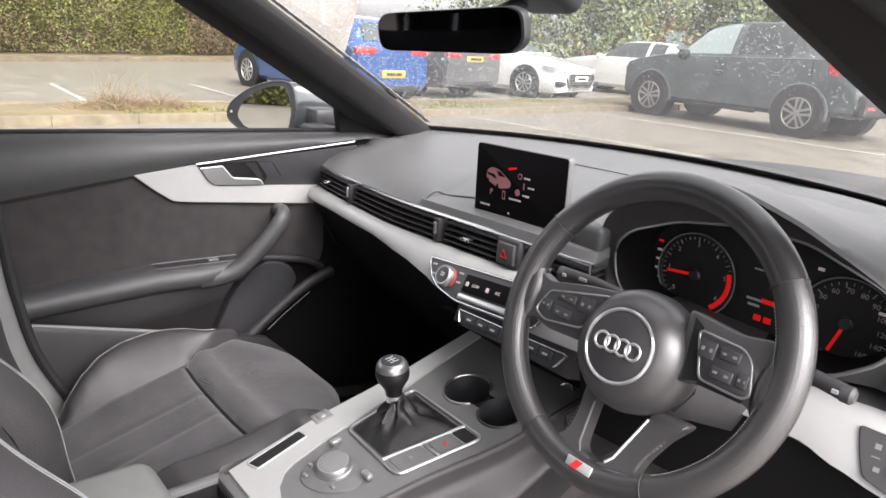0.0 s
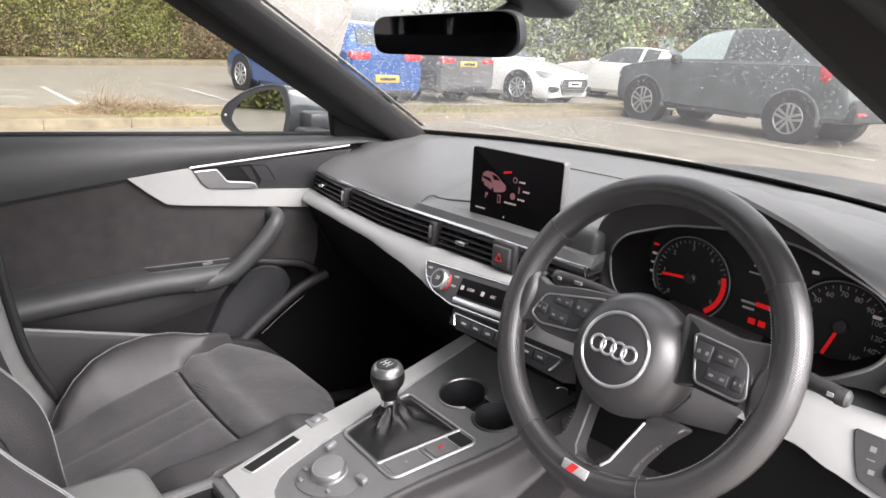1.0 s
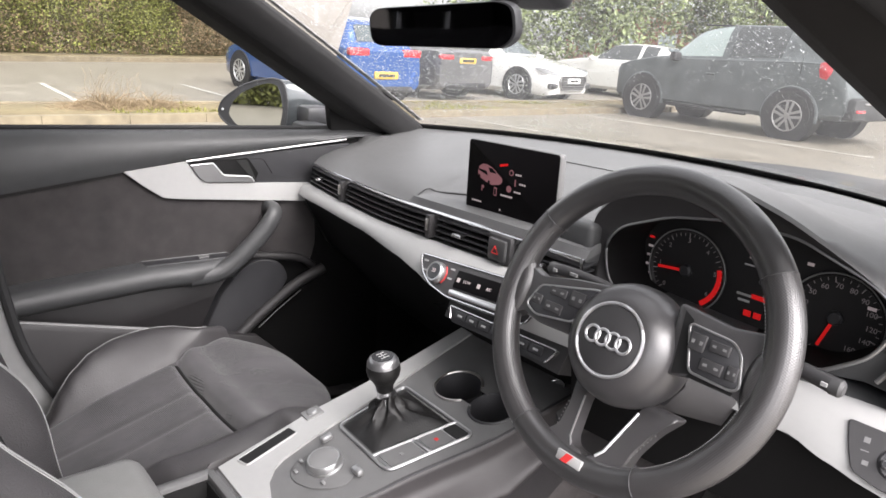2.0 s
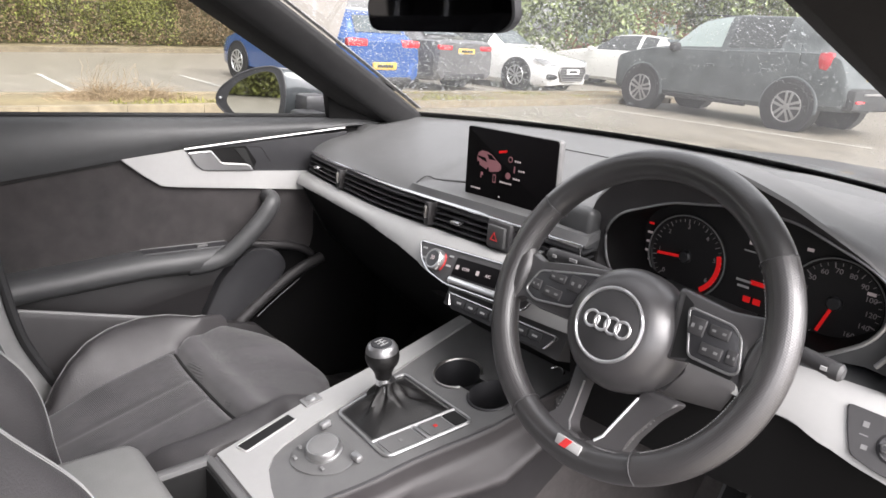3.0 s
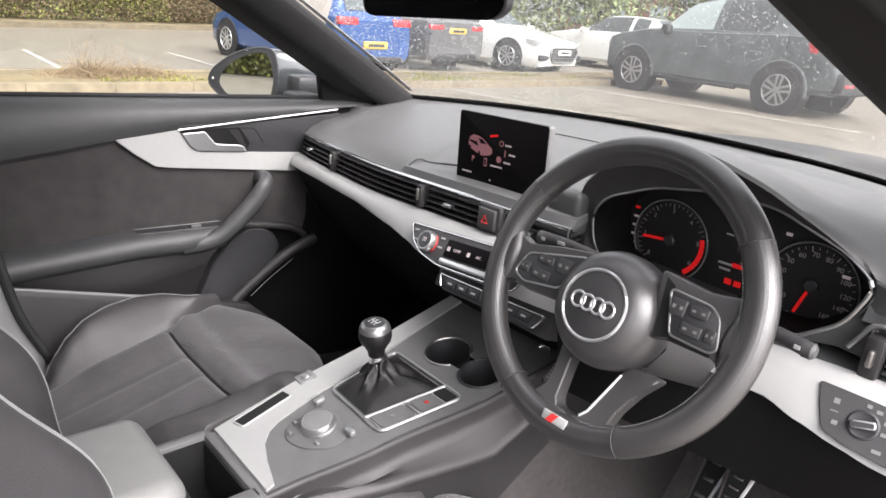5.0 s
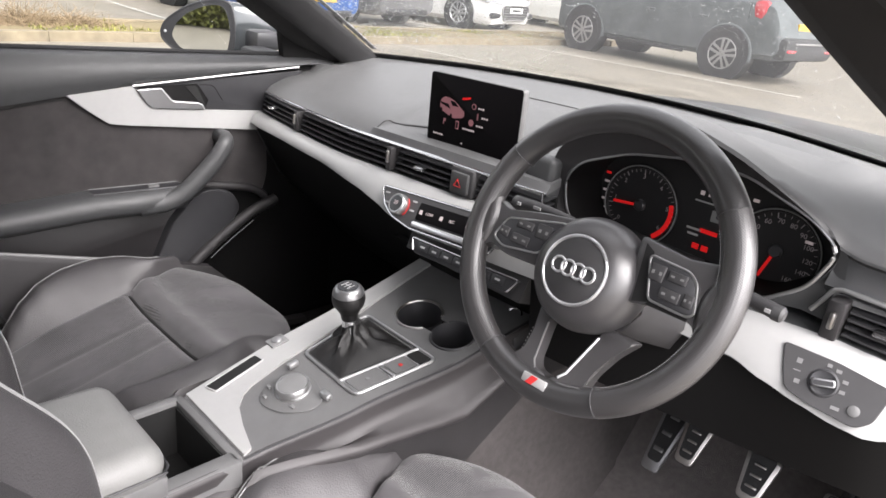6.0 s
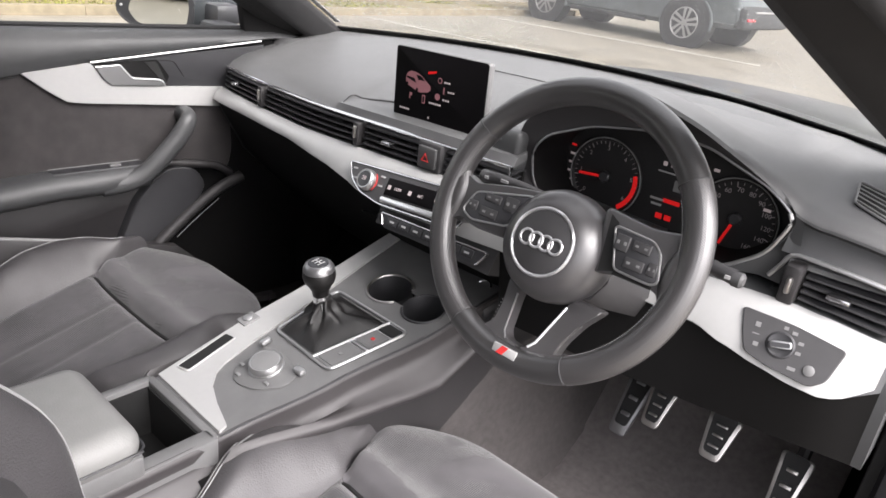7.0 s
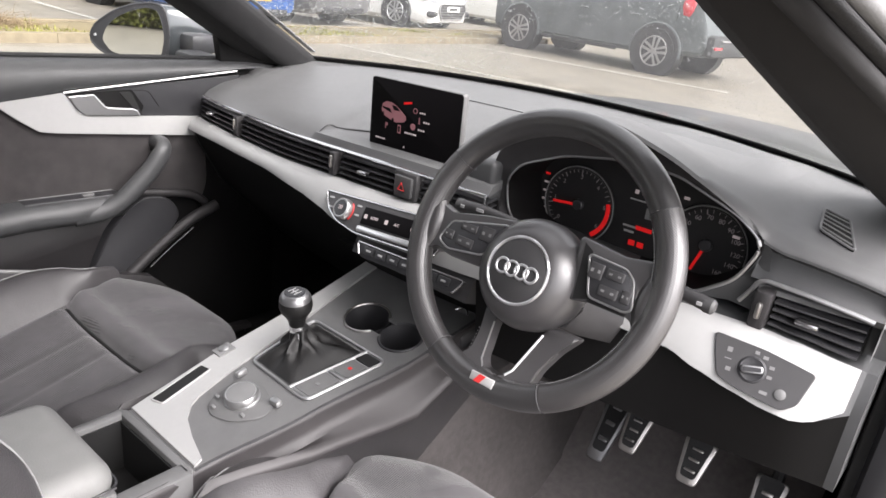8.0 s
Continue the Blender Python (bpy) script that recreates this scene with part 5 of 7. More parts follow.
for x, y in ((-0.030, -0.022), (-0.016, -0.038), (0.032, -0.022)):
    bm = B()
    box(bm, (x, y, 0.004), (0.008, 0.005, 0.003), 0.001)
    bm.transform(dm_)
    part("key", bm, M_KEY, con)
# gear surround
fr = [(-0.028, -0.078), (0.107, -0.084), (0.130, 0.053), (-0.041, 0.056)]
ring = rounded(fr, 0.012)
part("gear_frame", tube(B(), [(p.x, p.y, zc(p.y) + 0.003) for p in ring + ring[:1]], 0.0026, 8), M_SATIN, con, "silver gear surround")
part("gear_frame_bar", tube(B(), [(0.066, -0.081, zc(-0.081) + 0.003), (0.090, 0.052, zc(0.052) + 0.003)], 0.0026, 8), M_SATIN, con)
sp = rounded([(0.068, -0.079), (0.105, -0.080), (0.126, 0.050), (0.092, 0.051)], 0.004)
bm = B()
loft(bm, [[(p.x, p.y, zc(p.y)) for p in sp], [(p.x, p.y, zc(p.y) + 0.0035) for p in sp]])
bs = part("switch_strip", bm, M_SATIN, con, "silver switch strip")
for y0, y1, m_ in ((-0.076, -0.024, M_PLASTG), (-0.013, 0.024, M_PLASTG), (0.027, 0.048, M_DARK)):
    f = lambda y, k: 0.068 + (y + 0.08) * 0.18 + 0.003 + k * (0.034 - (y + 0.08) * 0.02)
    bm = B()
    q = [(f(y0, 0), y0), (f(y0, 1), y0), (f(y1, 1), y1), (f(y1, 0), y1)]
    loft(bm, [[(x, y, zc(y) + 0.003) for x, y in rounded(q, 0.003)], [(x, y, zc(y) + 0.0048) for x, y in rounded(q, 0.003)]])
    b_ = part("button", bm, m_, bs)
    if m_ is M_PLASTG:
        bm = B()
        ym = (y0 + y1) / 2
        box(bm, (f(ym, 0.5), ym, zc(ym) + 0.0050), (0.006, 0.006, 0.0008))
        part("symbol", bm, M_REDP if y0 == -0.013 else M_KEY, b_)
bm = B()
box(bm, (0.100, -0.0185, zc(-0.0185) + 0.0045), (0.034, 0.006, 0.004), 0.0012)
part("switch_divider", bm, M_SATIN, bs)

# ---------- gear lever ----------
gl = thing("gear_lever", (0.012, -0.02, 0.64), "manual gear lever with leather gaiter and round chrome-topped knob", "gear lever")
base = [(-0.023, -0.072), (0.060, -0.075), (0.082, 0.046), (-0.034, 0.050)]
rings = []
for k in range(9):
    t = k / 8
    r = []
    for i in range(40):
        a = 2 * math.pi * i / 40
        e = i / 10
        q0, q1 = Vector(base[int(e) % 4]), Vector(base[(int(e) + 1) % 4])
        p = q0 + (q1 - q0) * (e - int(e))
        tip = Vector((0.006 + (0.021 - 0.008 * t) * math.cos(a - radians(135)), -0.014 + (0.021 - 0.008 * t) * math.sin(a - radians(135))))
        s = 1 - (1 - t) ** 2.5
        q = p + (tip - p) * s
        fold = 0.0075 * math.sin(5 * a + 5 * t) * math.sin(math.pi * t) + 0.004 * math.sin(9 * a - 3 * t) * math.sin(math.pi * t)
        d = (q - Vector((0.010, -0.012)))
        q = q + d.normalized() * fold
        z = zc(q.y) + 0.002 + 0.004 * math.sin(math.pi * min(1.0, 2.5 * t)) + 0.042 * t ** 1.25 + 0.003 * math.sin(7 * a) * math.sin(math.pi * t)
        r.append((q.x, q.y, z))
    rings.append(r)
part("gaiter", loft(B(), rings), M_GAITER, gl, "creased black leather gaiter", 70)
km = facing((0.003, -0.0150, 0.675), (1, 0, 0), (0, 1, 0.12))
part("shaft", lathe(B(), [(0.0135, -0.012), (0.0150, -0.006), (0.0135, 0.002), (0.0125, 0.014), (0.0120, 0.032)], km, 20), M_CHROME, gl, "chrome collar")
kn = part("knob", lathe(B(), [(0.0128, 0.024), (0.0140, 0.033), (0.0185, 0.042), (0.0238, 0.050), (0.0260, 0.059), (0.0250, 0.068), (0.0215, 0.0750)], km, 32), M_GAITER, gl, "round black leather knob", 60)
part("knob_cap", lathe(B(), [(0.0246, 0.0690), (0.0238, 0.0740), (0.0205, 0.0795), (0.0160, 0.0815), (0.0, 0.082)], km, 32), M_DULL, kn, "chrome cap")
part("cap_disc", lathe(B(), [(0.0165, 0.0800), (0.0160, 0.0826), (0.0, 0.0828)], km, 32), M_GLOSS, kn, "black disc with shift pattern")
for x in (-0.007, 0.0, 0.007):
    bm = B()
    box(bm, (x, 0, 0.0831), (0.0014, 0.014, 0.0006))
    bm.transform(km)
    part("shift_mark", bm, M_GREYP, kn)
bm = B()
box(bm, (0, 0, 0.0831), (0.0155, 0.0014, 0.0006))
bm.transform(km)
part("shift_mark", bm, M_GREYP, kn)

# ---------- armrest ----------
ar = thing("armrest", (0.005, -0.55, 0.60), "grey leather padded centre armrest", "armrest")
bm = B()
box(bm, (0.006, -0.560, 0.646), (0.190, 0.42, 0.056), 0.0278, 7, m=pose(0, 0, 0, -1))
part("pad", bm, M_LEATHG, ar, "light grey leather pad", 60)
bm = B()
box(bm, (0.006, -0.560, 0.612), (0.182, 0.416, 0.034), 0.006, 2)
part("lid", bm, M_PLASTG, ar)
P = [(-0.080, -0.3505, 0.640), (-0.05, -0.3492, 0.640), (0.065, -0.3492, 0.640), (0.098, -0.357, 0.640), (0.1015, -0.40, 0.640), (0.1015, -0.75, 0.642)]
part("stitching", tube(B(), smooth_path(P, 5), 0.0016, 6), M_PLAST, ar)


# ---------- seats ----------
def seat(cx, name, label, dz, crest, lift, slope):
    st = thing(name, (cx, -0.25, 0.26), label, "car seat", "front seats")

    def smooth(t):
        t = max(0.0, min(1.0, t))
        return t * t * (3 - 2 * t)

    def front_at(u):
        return 0.088 - 3.2 * max(0.0, abs(u) - 0.055) ** 2

    def seam_at(y, u=-1.0):
        """Half width of the centre panel; the thigh pad widens a little to the front."""
        return 0.157 + 0.36 * max(0.0, y + 0.13) + (0.020 * smooth((-0.02 - y) / 0.11) if u > 0 and cx < 0 else 0.0)

    def edge_at(y):
        return 0.285 - 0.075 * smooth((y + 0.17) / 0.19) - 0.055 * smooth((-0.20 - y) / 0.17)

    def top(u, y):
        au, e = abs(u), edge_at(y)
        z = 0.520 + dz + (slope * (y + 0.13) if y > -0.13 else 0.26 * (y + 0.13))
        d = y - (front_at(u) - 0.070)
        if d > 0:
            z -= 0.022 * (d / 0.070) ** 2 + 0.05 * max(0, d / 0.070 - 0.55) ** 2
        sm_, r = seam_at(y, u), 0.048
        if au > sm_:
            m = max(e - r, sm_ + 0.010)
            t = min(1.0, (au - sm_) / (m - sm_))
            z += (curve_at(crest, y) - z) * math.sin(t * math.pi / 2)
            if au > m:
                z -= r - math.sqrt(max(0.0, r * r - min(r, au - m) ** 2))
        z += 0.004 * (1 - min(1.0, au / sm_) ** 2) + lift * smooth((y + 0.40) / 0.14) * min(1.0, au / sm_) ** 3
        z -= 0.006 * math.exp(-((au - sm_) / 0.005) ** 2)
        if au < sm_:
            z += 0.013 * math.exp(-((y + 0.098) / 0.026) ** 2) - 0.018 * math.exp(-((y + 0.13) / 0.009) ** 2)
        if y < -0.135:
            z -= 0.003 * math.exp(-((au - 0.042) / 0.006) ** 2)
        return Vector((cx + u, y, z))

    def patch(n, fu0, fu1, y0, y1, m_, nu, nv, label=""):
        """A piece of the cushion between two seams, from y0 to y1 or the front edge."""
        bm = B()

        def f(k, v):
            y = y0 + (y1 - y0) * v
            u = fu0(y) + (fu1(y) - fu0(y)) * k
            return top(u, min(y, front_at(u)))
        grid(bm, lin(0, 1, nu), lin(0, 1, nv), f)
        bmesh.ops.remove_doubles(bm, verts=bm.verts, dist=1e-5)
        return part(n, bm, m_, st, label, 70)

    patch("cushion_centre", lambda y: -seam_at(min(y, -0.13)), lambda y: seam_at(min(y, -0.13), 1.0), -0.56, -0.130, M_ALCRIB, 61, 50, "ribbed dark suede cloth centre")
    patch("thigh_pad", lambda y: -min(edge_at(y), seam_at(y)), lambda y: min(edge_at(y), seam_at(y, 1.0)), -0.130, 0.088, M_ALCPAD, 51, 50, "worn dark suede cloth thigh pad")
    # dark cord laid in the groove to paint its shade
    P = [top(u, -0.1315) + Vector((0, 0, 0.0045)) for u in lin(-0.154, 0.154, 24)]
    part("seam", tube(B(), P, 0.0032, 8), M_DARK, st, "dark cord painting the shade of the seam")
    for s in (-1, 1):
        patch("bolster", lambda y: s * min(edge_at(y) - 0.0005, seam_at(y, s)), lambda y: s * edge_at(y), -0.56, 0.012, M_LEATH, 26, 70, "black leather side bolster")
        for off, rad in ((0.030, 0.0009), (0.038, 0.0009)) if s < 0 else ():
            P = [top(s * max(seam_at(y) + 0.002, edge_at(y) - off + 0.012), y) + Vector((0, 0, 0.0010)) for y in lin(-0.45, -0.045, 34)]
            part("stitching", tube(B(), P, rad, 6), M_THREAD, st, "light stitching")
    rings = []
    outline = [(edge_at(y), y) for y in lin(-0.56, 0.010, 20)] + [(u, front_at(u) - 0.001) for u in lin(0.205, -0.205, 40)] + [(-edge_at(y), y) for y in lin(0.010, -0.56, 20)]
    bm = B()
    loft(bm, [[(cx + u * 0.985, y - 0.03, 0.30) for u, y in outline], [(cx + u * 1.0, y - 0.004, 0.40) for u, y in outline], [tuple(top(u, y) - Vector((0, 0, 0.001))) for u, y in outline]], True, False)
    part("seat_base", bm, M_LEATH, st, "", 60)
    bm = B()
    box(bm, (cx, -0.25, 0.28), (0.40, 0.5, 0.05), 0.01)
    part("rail", bm, M_PLAST, st)
    # backrest leaning back
    bmx = Matrix.Translation((cx, -0.438, 0.50)) @ pose(0, 0, 0, 22)

    def back(u, h):
        au = abs(u)
        w = 1.0 - 0.10 * max(0, h - 0.35)
        amp = 0.040 + 0.037 * math.exp(-((h - 0.225) / 0.11) ** 2)
        t = max(0.0, min(1.0, (au - 0.152) / 0.093))
        d = amp * math.sin(t * math.pi / 2) ** 1.4
        if au > 0.245:
            d -= 0.050 - math.sqrt(max(0.0, 0.050 ** 2 - min(0.05, (au - 0.245) * 1.25) ** 2))
        d -= 0.006 * math.exp(-((au - 0.155) / 0.006) ** 2)
        d -= 1.2 * max(0, h - 0.55) ** 2 * 4
        return bmx @ Vector((u * w, d, h))
    for n, u0, u1, m_, k in (("backrest_centre", -0.158, 0.158, M_ALCRIB, 21), ("back_bolster", 0.158, 0.285, M_LEATH, 26), ("back_bolster", -0.285, -0.158, M_LEATH, 26)):
        part(n, grid(B(), lin(u0, u1, k), lin(0.0, 0.64, 30), back), m_, st, "", 70)
    for s in (-1, 1):
        part("stitching", tube(B(), [back(s * 0.250, h) + Vector((0, 0.001, 0)) for h in lin(0.02, 0.6, 40)], 0.0008, 6), M_THREAD, st, "light stitching")
    for s in (-1, 1):
        part("stitching", tube(B(), [back(s * 0.242, h) + Vector((0, 0.001, 0)) for h in lin(0.02, 0.6, 40)], 0.0007, 6), M_THREAD, st, "light stitching")
    rim = [(-0.285, h) for h in lin(0.0, 0.64, 14)] + [(u, 0.64) for u in lin(-0.25, 0.25, 12)] + [(0.285, h) for h in lin(0.64, 0.0, 14)]
    bm = B()
    loft(bm, [[back(u, h) for u, h in rim], [back(u, h) + bmx.to_3x3() @ Vector((0, -0.06, 0)) for u, h in rim], [bmx @ Vector((u * 0.9, -0.13, h * 0.97)) for u, h in rim]], True, True)
    part("back_shell", bm, M_LEATH, st, "", 60)
    bm = B()
    box(bm, (0, 0, 0), (0.26, 0.10, 0.17), 0.04, 4)
    bm.transform(bmx @ Matrix.Translation((0, -0.04, 0.77)))
    hr = part("headrest", bm, M_LEATH, st, "", 60)
    for s in (-1, 1):
        part("headrest_post", tube(B(), [bmx @ Vector((s * 0.07, -0.05, 0.60)), bmx @ Vector((s * 0.07, -0.05, 0.72))], 0.006, 10), M_CHROME, hr)
    return st


seat(-0.42, "passenger_seat", "black leather and dark suede front passenger seat", 0.0, [(-0.60, 0.43), (-0.42, 0.438), (-0.37, 0.455), (-0.343, 0.498), (-0.314, 0.525), (-0.275, 0.543), (-0.22, 0.554), (-0.163, 0.561), (-0.11, 0.563), (-0.058, 0.558), (-0.013, 0.548), (0.03, 0.535)], 0.017, 0.12)
seat(0.358, "driver_seat", "black leather and dark suede driver's seat", 0.012, [(-0.60, 0.46), (-0.45, 0.505), (-0.35, 0.540), (-0.305, 0.560), (-0.239, 0.580), (-0.179, 0.582), (-0.106, 0.568), (-0.05, 0.553), (-0.01, 0.534), (0.03, 0.500)], 0.008, 0.05)


# ---------- passenger door ----------
door = thing("passenger_door", (-0.78, -0.2, 0.30), "closed passenger door with suede panel, silver inlay and armrest", "car door")
DM = Matrix.Translation((-0.745, 0, 0)) @ Matrix(((0, 0, 1, 0), (1, 0, 0, 0), (0, 1, 0, 0), (0, 0, 0, 1))) @ Matrix.Identity(4)
SH = Matrix(((1, 0.1, 0, 0), (0, 1, 0, 0), (0, 0, 1, 0), (0, 0, 0, 1)))
DM = SH @ DM


def dp(y, z, h=0.0):
    return DM @ Vector((y, z, h))


# the shell's near-black carries the footwell shade at the front of the door
bm = slab(B(), [(-0.30, 0.28), (0.47, 0.28), (0.47, 0.962), (0.34, 0.978), (-0.43, 0.985), (-0.43, 0.62)], DM, 0.07, 0.0, -0.075)
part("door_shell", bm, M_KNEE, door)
bm = slab(B(), rounded([(-0.42, 0.50), (0.0, 0.48), (0.05, 0.60), (0.09, 0.655), (-0.42, 0.655)], 0.01), DM, 0.004, 0.002)
part("lower_trim", bm, M_POCKET, door, "dark grey lower door trim")
# upper roll: soft plastic above the suede
rings = []
for y in lin(-0.43, 0.365, 26) + [0.39, 0.42, 0.46, 0.50]:
    zt = 0.990 - 0.009 * (y + 0.36) / 0.7 - 0.06 * max(0.0, y - 0.40)
    zb = 0.870 + 0.149 * (y + 0.373) if y < -0.035 else 0.9203 + 0.103 * (y + 0.035)
    zb = min(zb, zt - 0.02)
    h, q = zt - zb, 0.16 * max(0.0, y - 0.33)
    rings.append([dp(y, zb, -0.004 - q), dp(y, zb, 0.014 - q), dp(y, zb + h * 0.25, 0.024 - q), dp(y, zb + h * 0.6, 0.022 - q), dp(y, zb + h * 0.9, 0.008 - q), dp(y, zt, -0.012), dp(y, zt - 0.004, -0.05), dp(y, zb, -0.05)])
part("upper_roll", loft(B(), rings), M_ROLL, door, "soft dark grey upper door trim", 60)
part("window_seal", tube(B(), [dp(y, 0.993 - 0.009 * (y + 0.36) / 0.7, -0.022) for y in lin(-0.43, 0.36, 10)], 0.005, 8), M_RUBBER, door)
# suede middle
bm = slab(B(), rounded([(-0.42, 0.655), (0.05, 0.688), (0.135, 0.682), (0.222, 0.666), (0.262, 0.650), (0.275, 0.70), (0.27, 0.80), (0.26, 0.925), (-0.04, 0.925), (-0.16, 0.905), (-0.42, 0.862)], 0.02), DM, 0.006, 0.004)
part("suede_panel", bm, M_ALC, door, "brownish dark suede door panel")
bm = slab(B(), rounded([(-0.05, 0.845), (0.34, 0.845), (0.36, 0.95), (-0.035, 0.919)], 0.004), DM, 0.010, 0.002)
part("handle_plate", bm, M_PLAST, door, "black plastic plate round the handle")
# dark tube paints the shadow line under the upper roll
part("trim_shadow_line", tube(B(), [dp(y, 0.866 + 0.154 * (y + 0.373) - 0.003, 0.008) for y in lin(-0.42, -0.165, 8)], 0.0018, 8), M_DARK, door)
# silver inlay
bm = slab(B(), rounded([(-0.163, 0.903), (-0.124, 0.8695), (-0.086, 0.8420), (-0.05, 0.8370), (0.246, 0.8115), (0.254, 0.8565), (0.010, 0.8698), (-0.0105, 0.885), (-0.0355, 0.920)], 0.005), DM, 0.016, 0.004)
part("silver_inlay", bm, M_ALU, door, "satin silver door inlay", 18)
part("chrome_bead", tube(B(), [dp(y, 0.9203 + 0.103 * (y + 0.035), 0.017) for y in lin(-0.035, 0.347, 16)], 0.0027, 8), M_SATIN, door, "thin chrome bead")
# flat dark plates paint the shade inside the handle recess
bm = slab(B(), rounded([(-0.026, 0.917), (0.006, 0.872), (0.118, 0.864), (0.128, 0.885), (0.104, 0.922)], 0.004), DM, 0.0115, 0.001)
part("handle_recess", bm, M_KNEE, door, "dark plate standing for the shaded handle recess")
part("recess_gap_shade", slab(B(), [(0.1125, 0.8660), (0.1235, 0.8660), (0.1030, 0.9130), (0.0985, 0.9178), (0.0766, 0.9175), (0.1080, 0.8790)], DM @ Matrix.Translation((0, 0, 0.0115)), 0.0012), M_DARK, door)
GRIP = [(-0.0290, 0.9127), (-0.0126, 0.8850), (0.0016, 0.8730), (0.1140, 0.8668), (0.1085, 0.8782), (0.0993, 0.8820), (0.0454, 0.8873), (0.0225, 0.9156)]
bm = slab(B(), rounded(GRIP, 0.003), DM @ Matrix.Translation((0, 0, 0.010)), 0.012, 0.003)
hd = part("door_handle", bm, M_DULL, door, "satin metal inner door handle", 20)
part("bright_edge", tube(B(), [dp(a, b, 0.0215) for a, b in ((-0.0270, 0.9118), (0.0205, 0.9146), (0.0321, 0.9000), (0.0405, 0.8895), (0.0480, 0.8858), (0.0993, 0.8812), (0.1075, 0.8775), (0.1130, 0.8680))], 0.0015, 8), M_BRIGHT, hd, "bright metal edge")
part("recess_edge", tube(B(), smooth_path([dp(a, b, 0.0105) for a, b in ((0.1078, 0.9198), (0.1316, 0.9189), (0.1423, 0.9133), (0.1503, 0.901), (0.1611, 0.8832))], 4), 0.0010, 6), M_DARK, door)
# armrest with grab handle
rings = []
for y in lin(-0.40, 0.055, 18):
    zt = 0.680 + 0.075 * (y + 0.395) if y < -0.13 else 0.6995
    zb = zt - 0.050
    o = 0.075 - 0.02 * max(0, (y + 0.05) / 0.1)
    rings.append([dp(y, zb - 0.01, 0.0), dp(y, zb, o * 0.8), dp(y, zb + 0.016, o), dp(y, zb + 0.034, o), dp(y, zt - 0.004, o * 0.86), dp(y, zt, o * 0.6), dp(y, zt, 0.0)])
part("door_armrest", loft(B(), rings), M_ROLL, door, "padded dark door armrest", 60)
P = smooth_path([dp(-0.05, 0.664, 0.052), dp(0.0, 0.668, 0.054), dp(0.036, 0.682, 0.057), dp(0.0725, 0.7137, 0.060), dp(0.112, 0.7555, 0.062), dp(0.138, 0.790, 0.060), dp(0.150, 0.800, 0.042), dp(0.154, 0.800, 0.004)], 6)
part("grab_handle", tube(B(), P, 0.0175, 14, r2=0.0205), M_ROLL, door, "curved dark grab handle", 60)
bm = B()
rings = []
for y in lin(-0.135, 0.05, 8):
    rings.append([dp(y, 0.6990, 0.010), dp(y, 0.7010, 0.010), dp(y, 0.7010, 0.042), dp(y, 0.6990, 0.044)])
wp = part("window_switch_panel", loft(bm, rings), M_PLAST, door)
part("silver_line", tube(B(), [dp(y, 0.7018, 0.010) for y in (-0.135, 0.05)], 0.0009, 6), M_KEY, wp)
bm = B()
box(bm, dp(-0.01, 0.7030, 0.030), (0.012, 0.024, 0.006), 0.002)
part("window_switch", bm, M_PLASTG, wp)
# lower door: pocket and loudspeaker
rings = []
for y in lin(-0.38, 0.36, 24):
    z = 0.613 - 0.247 * (y + 0.36)
    # front end dips so the near-black shell stands for the footwell shade
    z = max(0.30, min(0.68, z) - 0.75 * max(0.0, y - 0.10))
    rings.append([dp(y, 0.29, 0.02), dp(y, 0.29, 0.055), dp(y, z - 0.012, 0.068), dp(y, z, 0.064), dp(y, z, 0.040), dp(y, z - 0.05, 0.030)])
part("map_pocket", loft(B(), rings), M_POCKET, door, "dark grey plastic map pocket", 60)
P = [dp(y, max(0.44, min(0.68, 0.613 - 0.247 * (y + 0.36))) + 0.002, 0.060) for y in lin(-0.38, 0.02, 12)]
part("pocket_edge", tube(B(), P, 0.004, 8), M_KEY, door)
bm = slab(B(), rounded([(-0.02, 0.50), (0.03, 0.610), (0.075, 0.660), (0.110, 0.681), (0.152, 0.677), (0.178, 0.661), (0.194, 0.628), (0.16, 0.57), (0.06, 0.46)], 0.016), DM, 0.030, 0.006)
part("speaker_panel", bm, M_PLAST, door, "black loudspeaker panel")
part("door_ledge", tube(B(), smooth_path([dp(0.085, 0.691, 0.014), dp(0.122, 0.6869, 0.016), (dp(0.2146, 0.6714, 0.016)), dp(0.2480, 0.6560, 0.014), dp(0.268, 0.640, 0.006)], 6), 0.010, 10), M_POCKET, door, "dark ledge over the loudspeaker panel", 60)
part("panel_rib", tube(B(), smooth_path([dp(0.02, 0.46, 0.04), dp(0.0786, 0.5088, 0.035), dp(0.1486, 0.562, 0.03), dp(0.2206, 0.6096, 0.028), dp(0.29, 0.634, 0.02)], 6), 0.014, 10), M_POCKET, door)
part("rib_stitching", tube(B(), smooth_path([dp(0.11, 0.512, 0.044), dp(0.160, 0.549, 0.040), dp(0.2206, 0.591, 0.038)], 5), 0.0007, 6), M_THREAD, door, "light stitching")
# the window
bm = B()
loft(bm, [[dp(-0.95, 0.97, -0.032), dp(0.345, 0.97, -0.032)], [dp(-0.95, 1.17, 0.02), dp(0.14, 1.17, 0.02)], [dp(-0.95, 1.37, 0.11), dp(-0.16, 1.37, 0.11)]], False)
gw = part("side_window", bm, M_SIDE, door, "clear side window")
gw.visible_shadow = False
bm = slab(B(), [(0.318, 0.970), (0.56, 0.955), (0.50, 1.00), (0.36, 1.075), (0.30, 1.10)], DM, 0.02, 0.003, -0.02)
part("sail_panel", bm, M_KNEE, door, "black mirror corner panel")

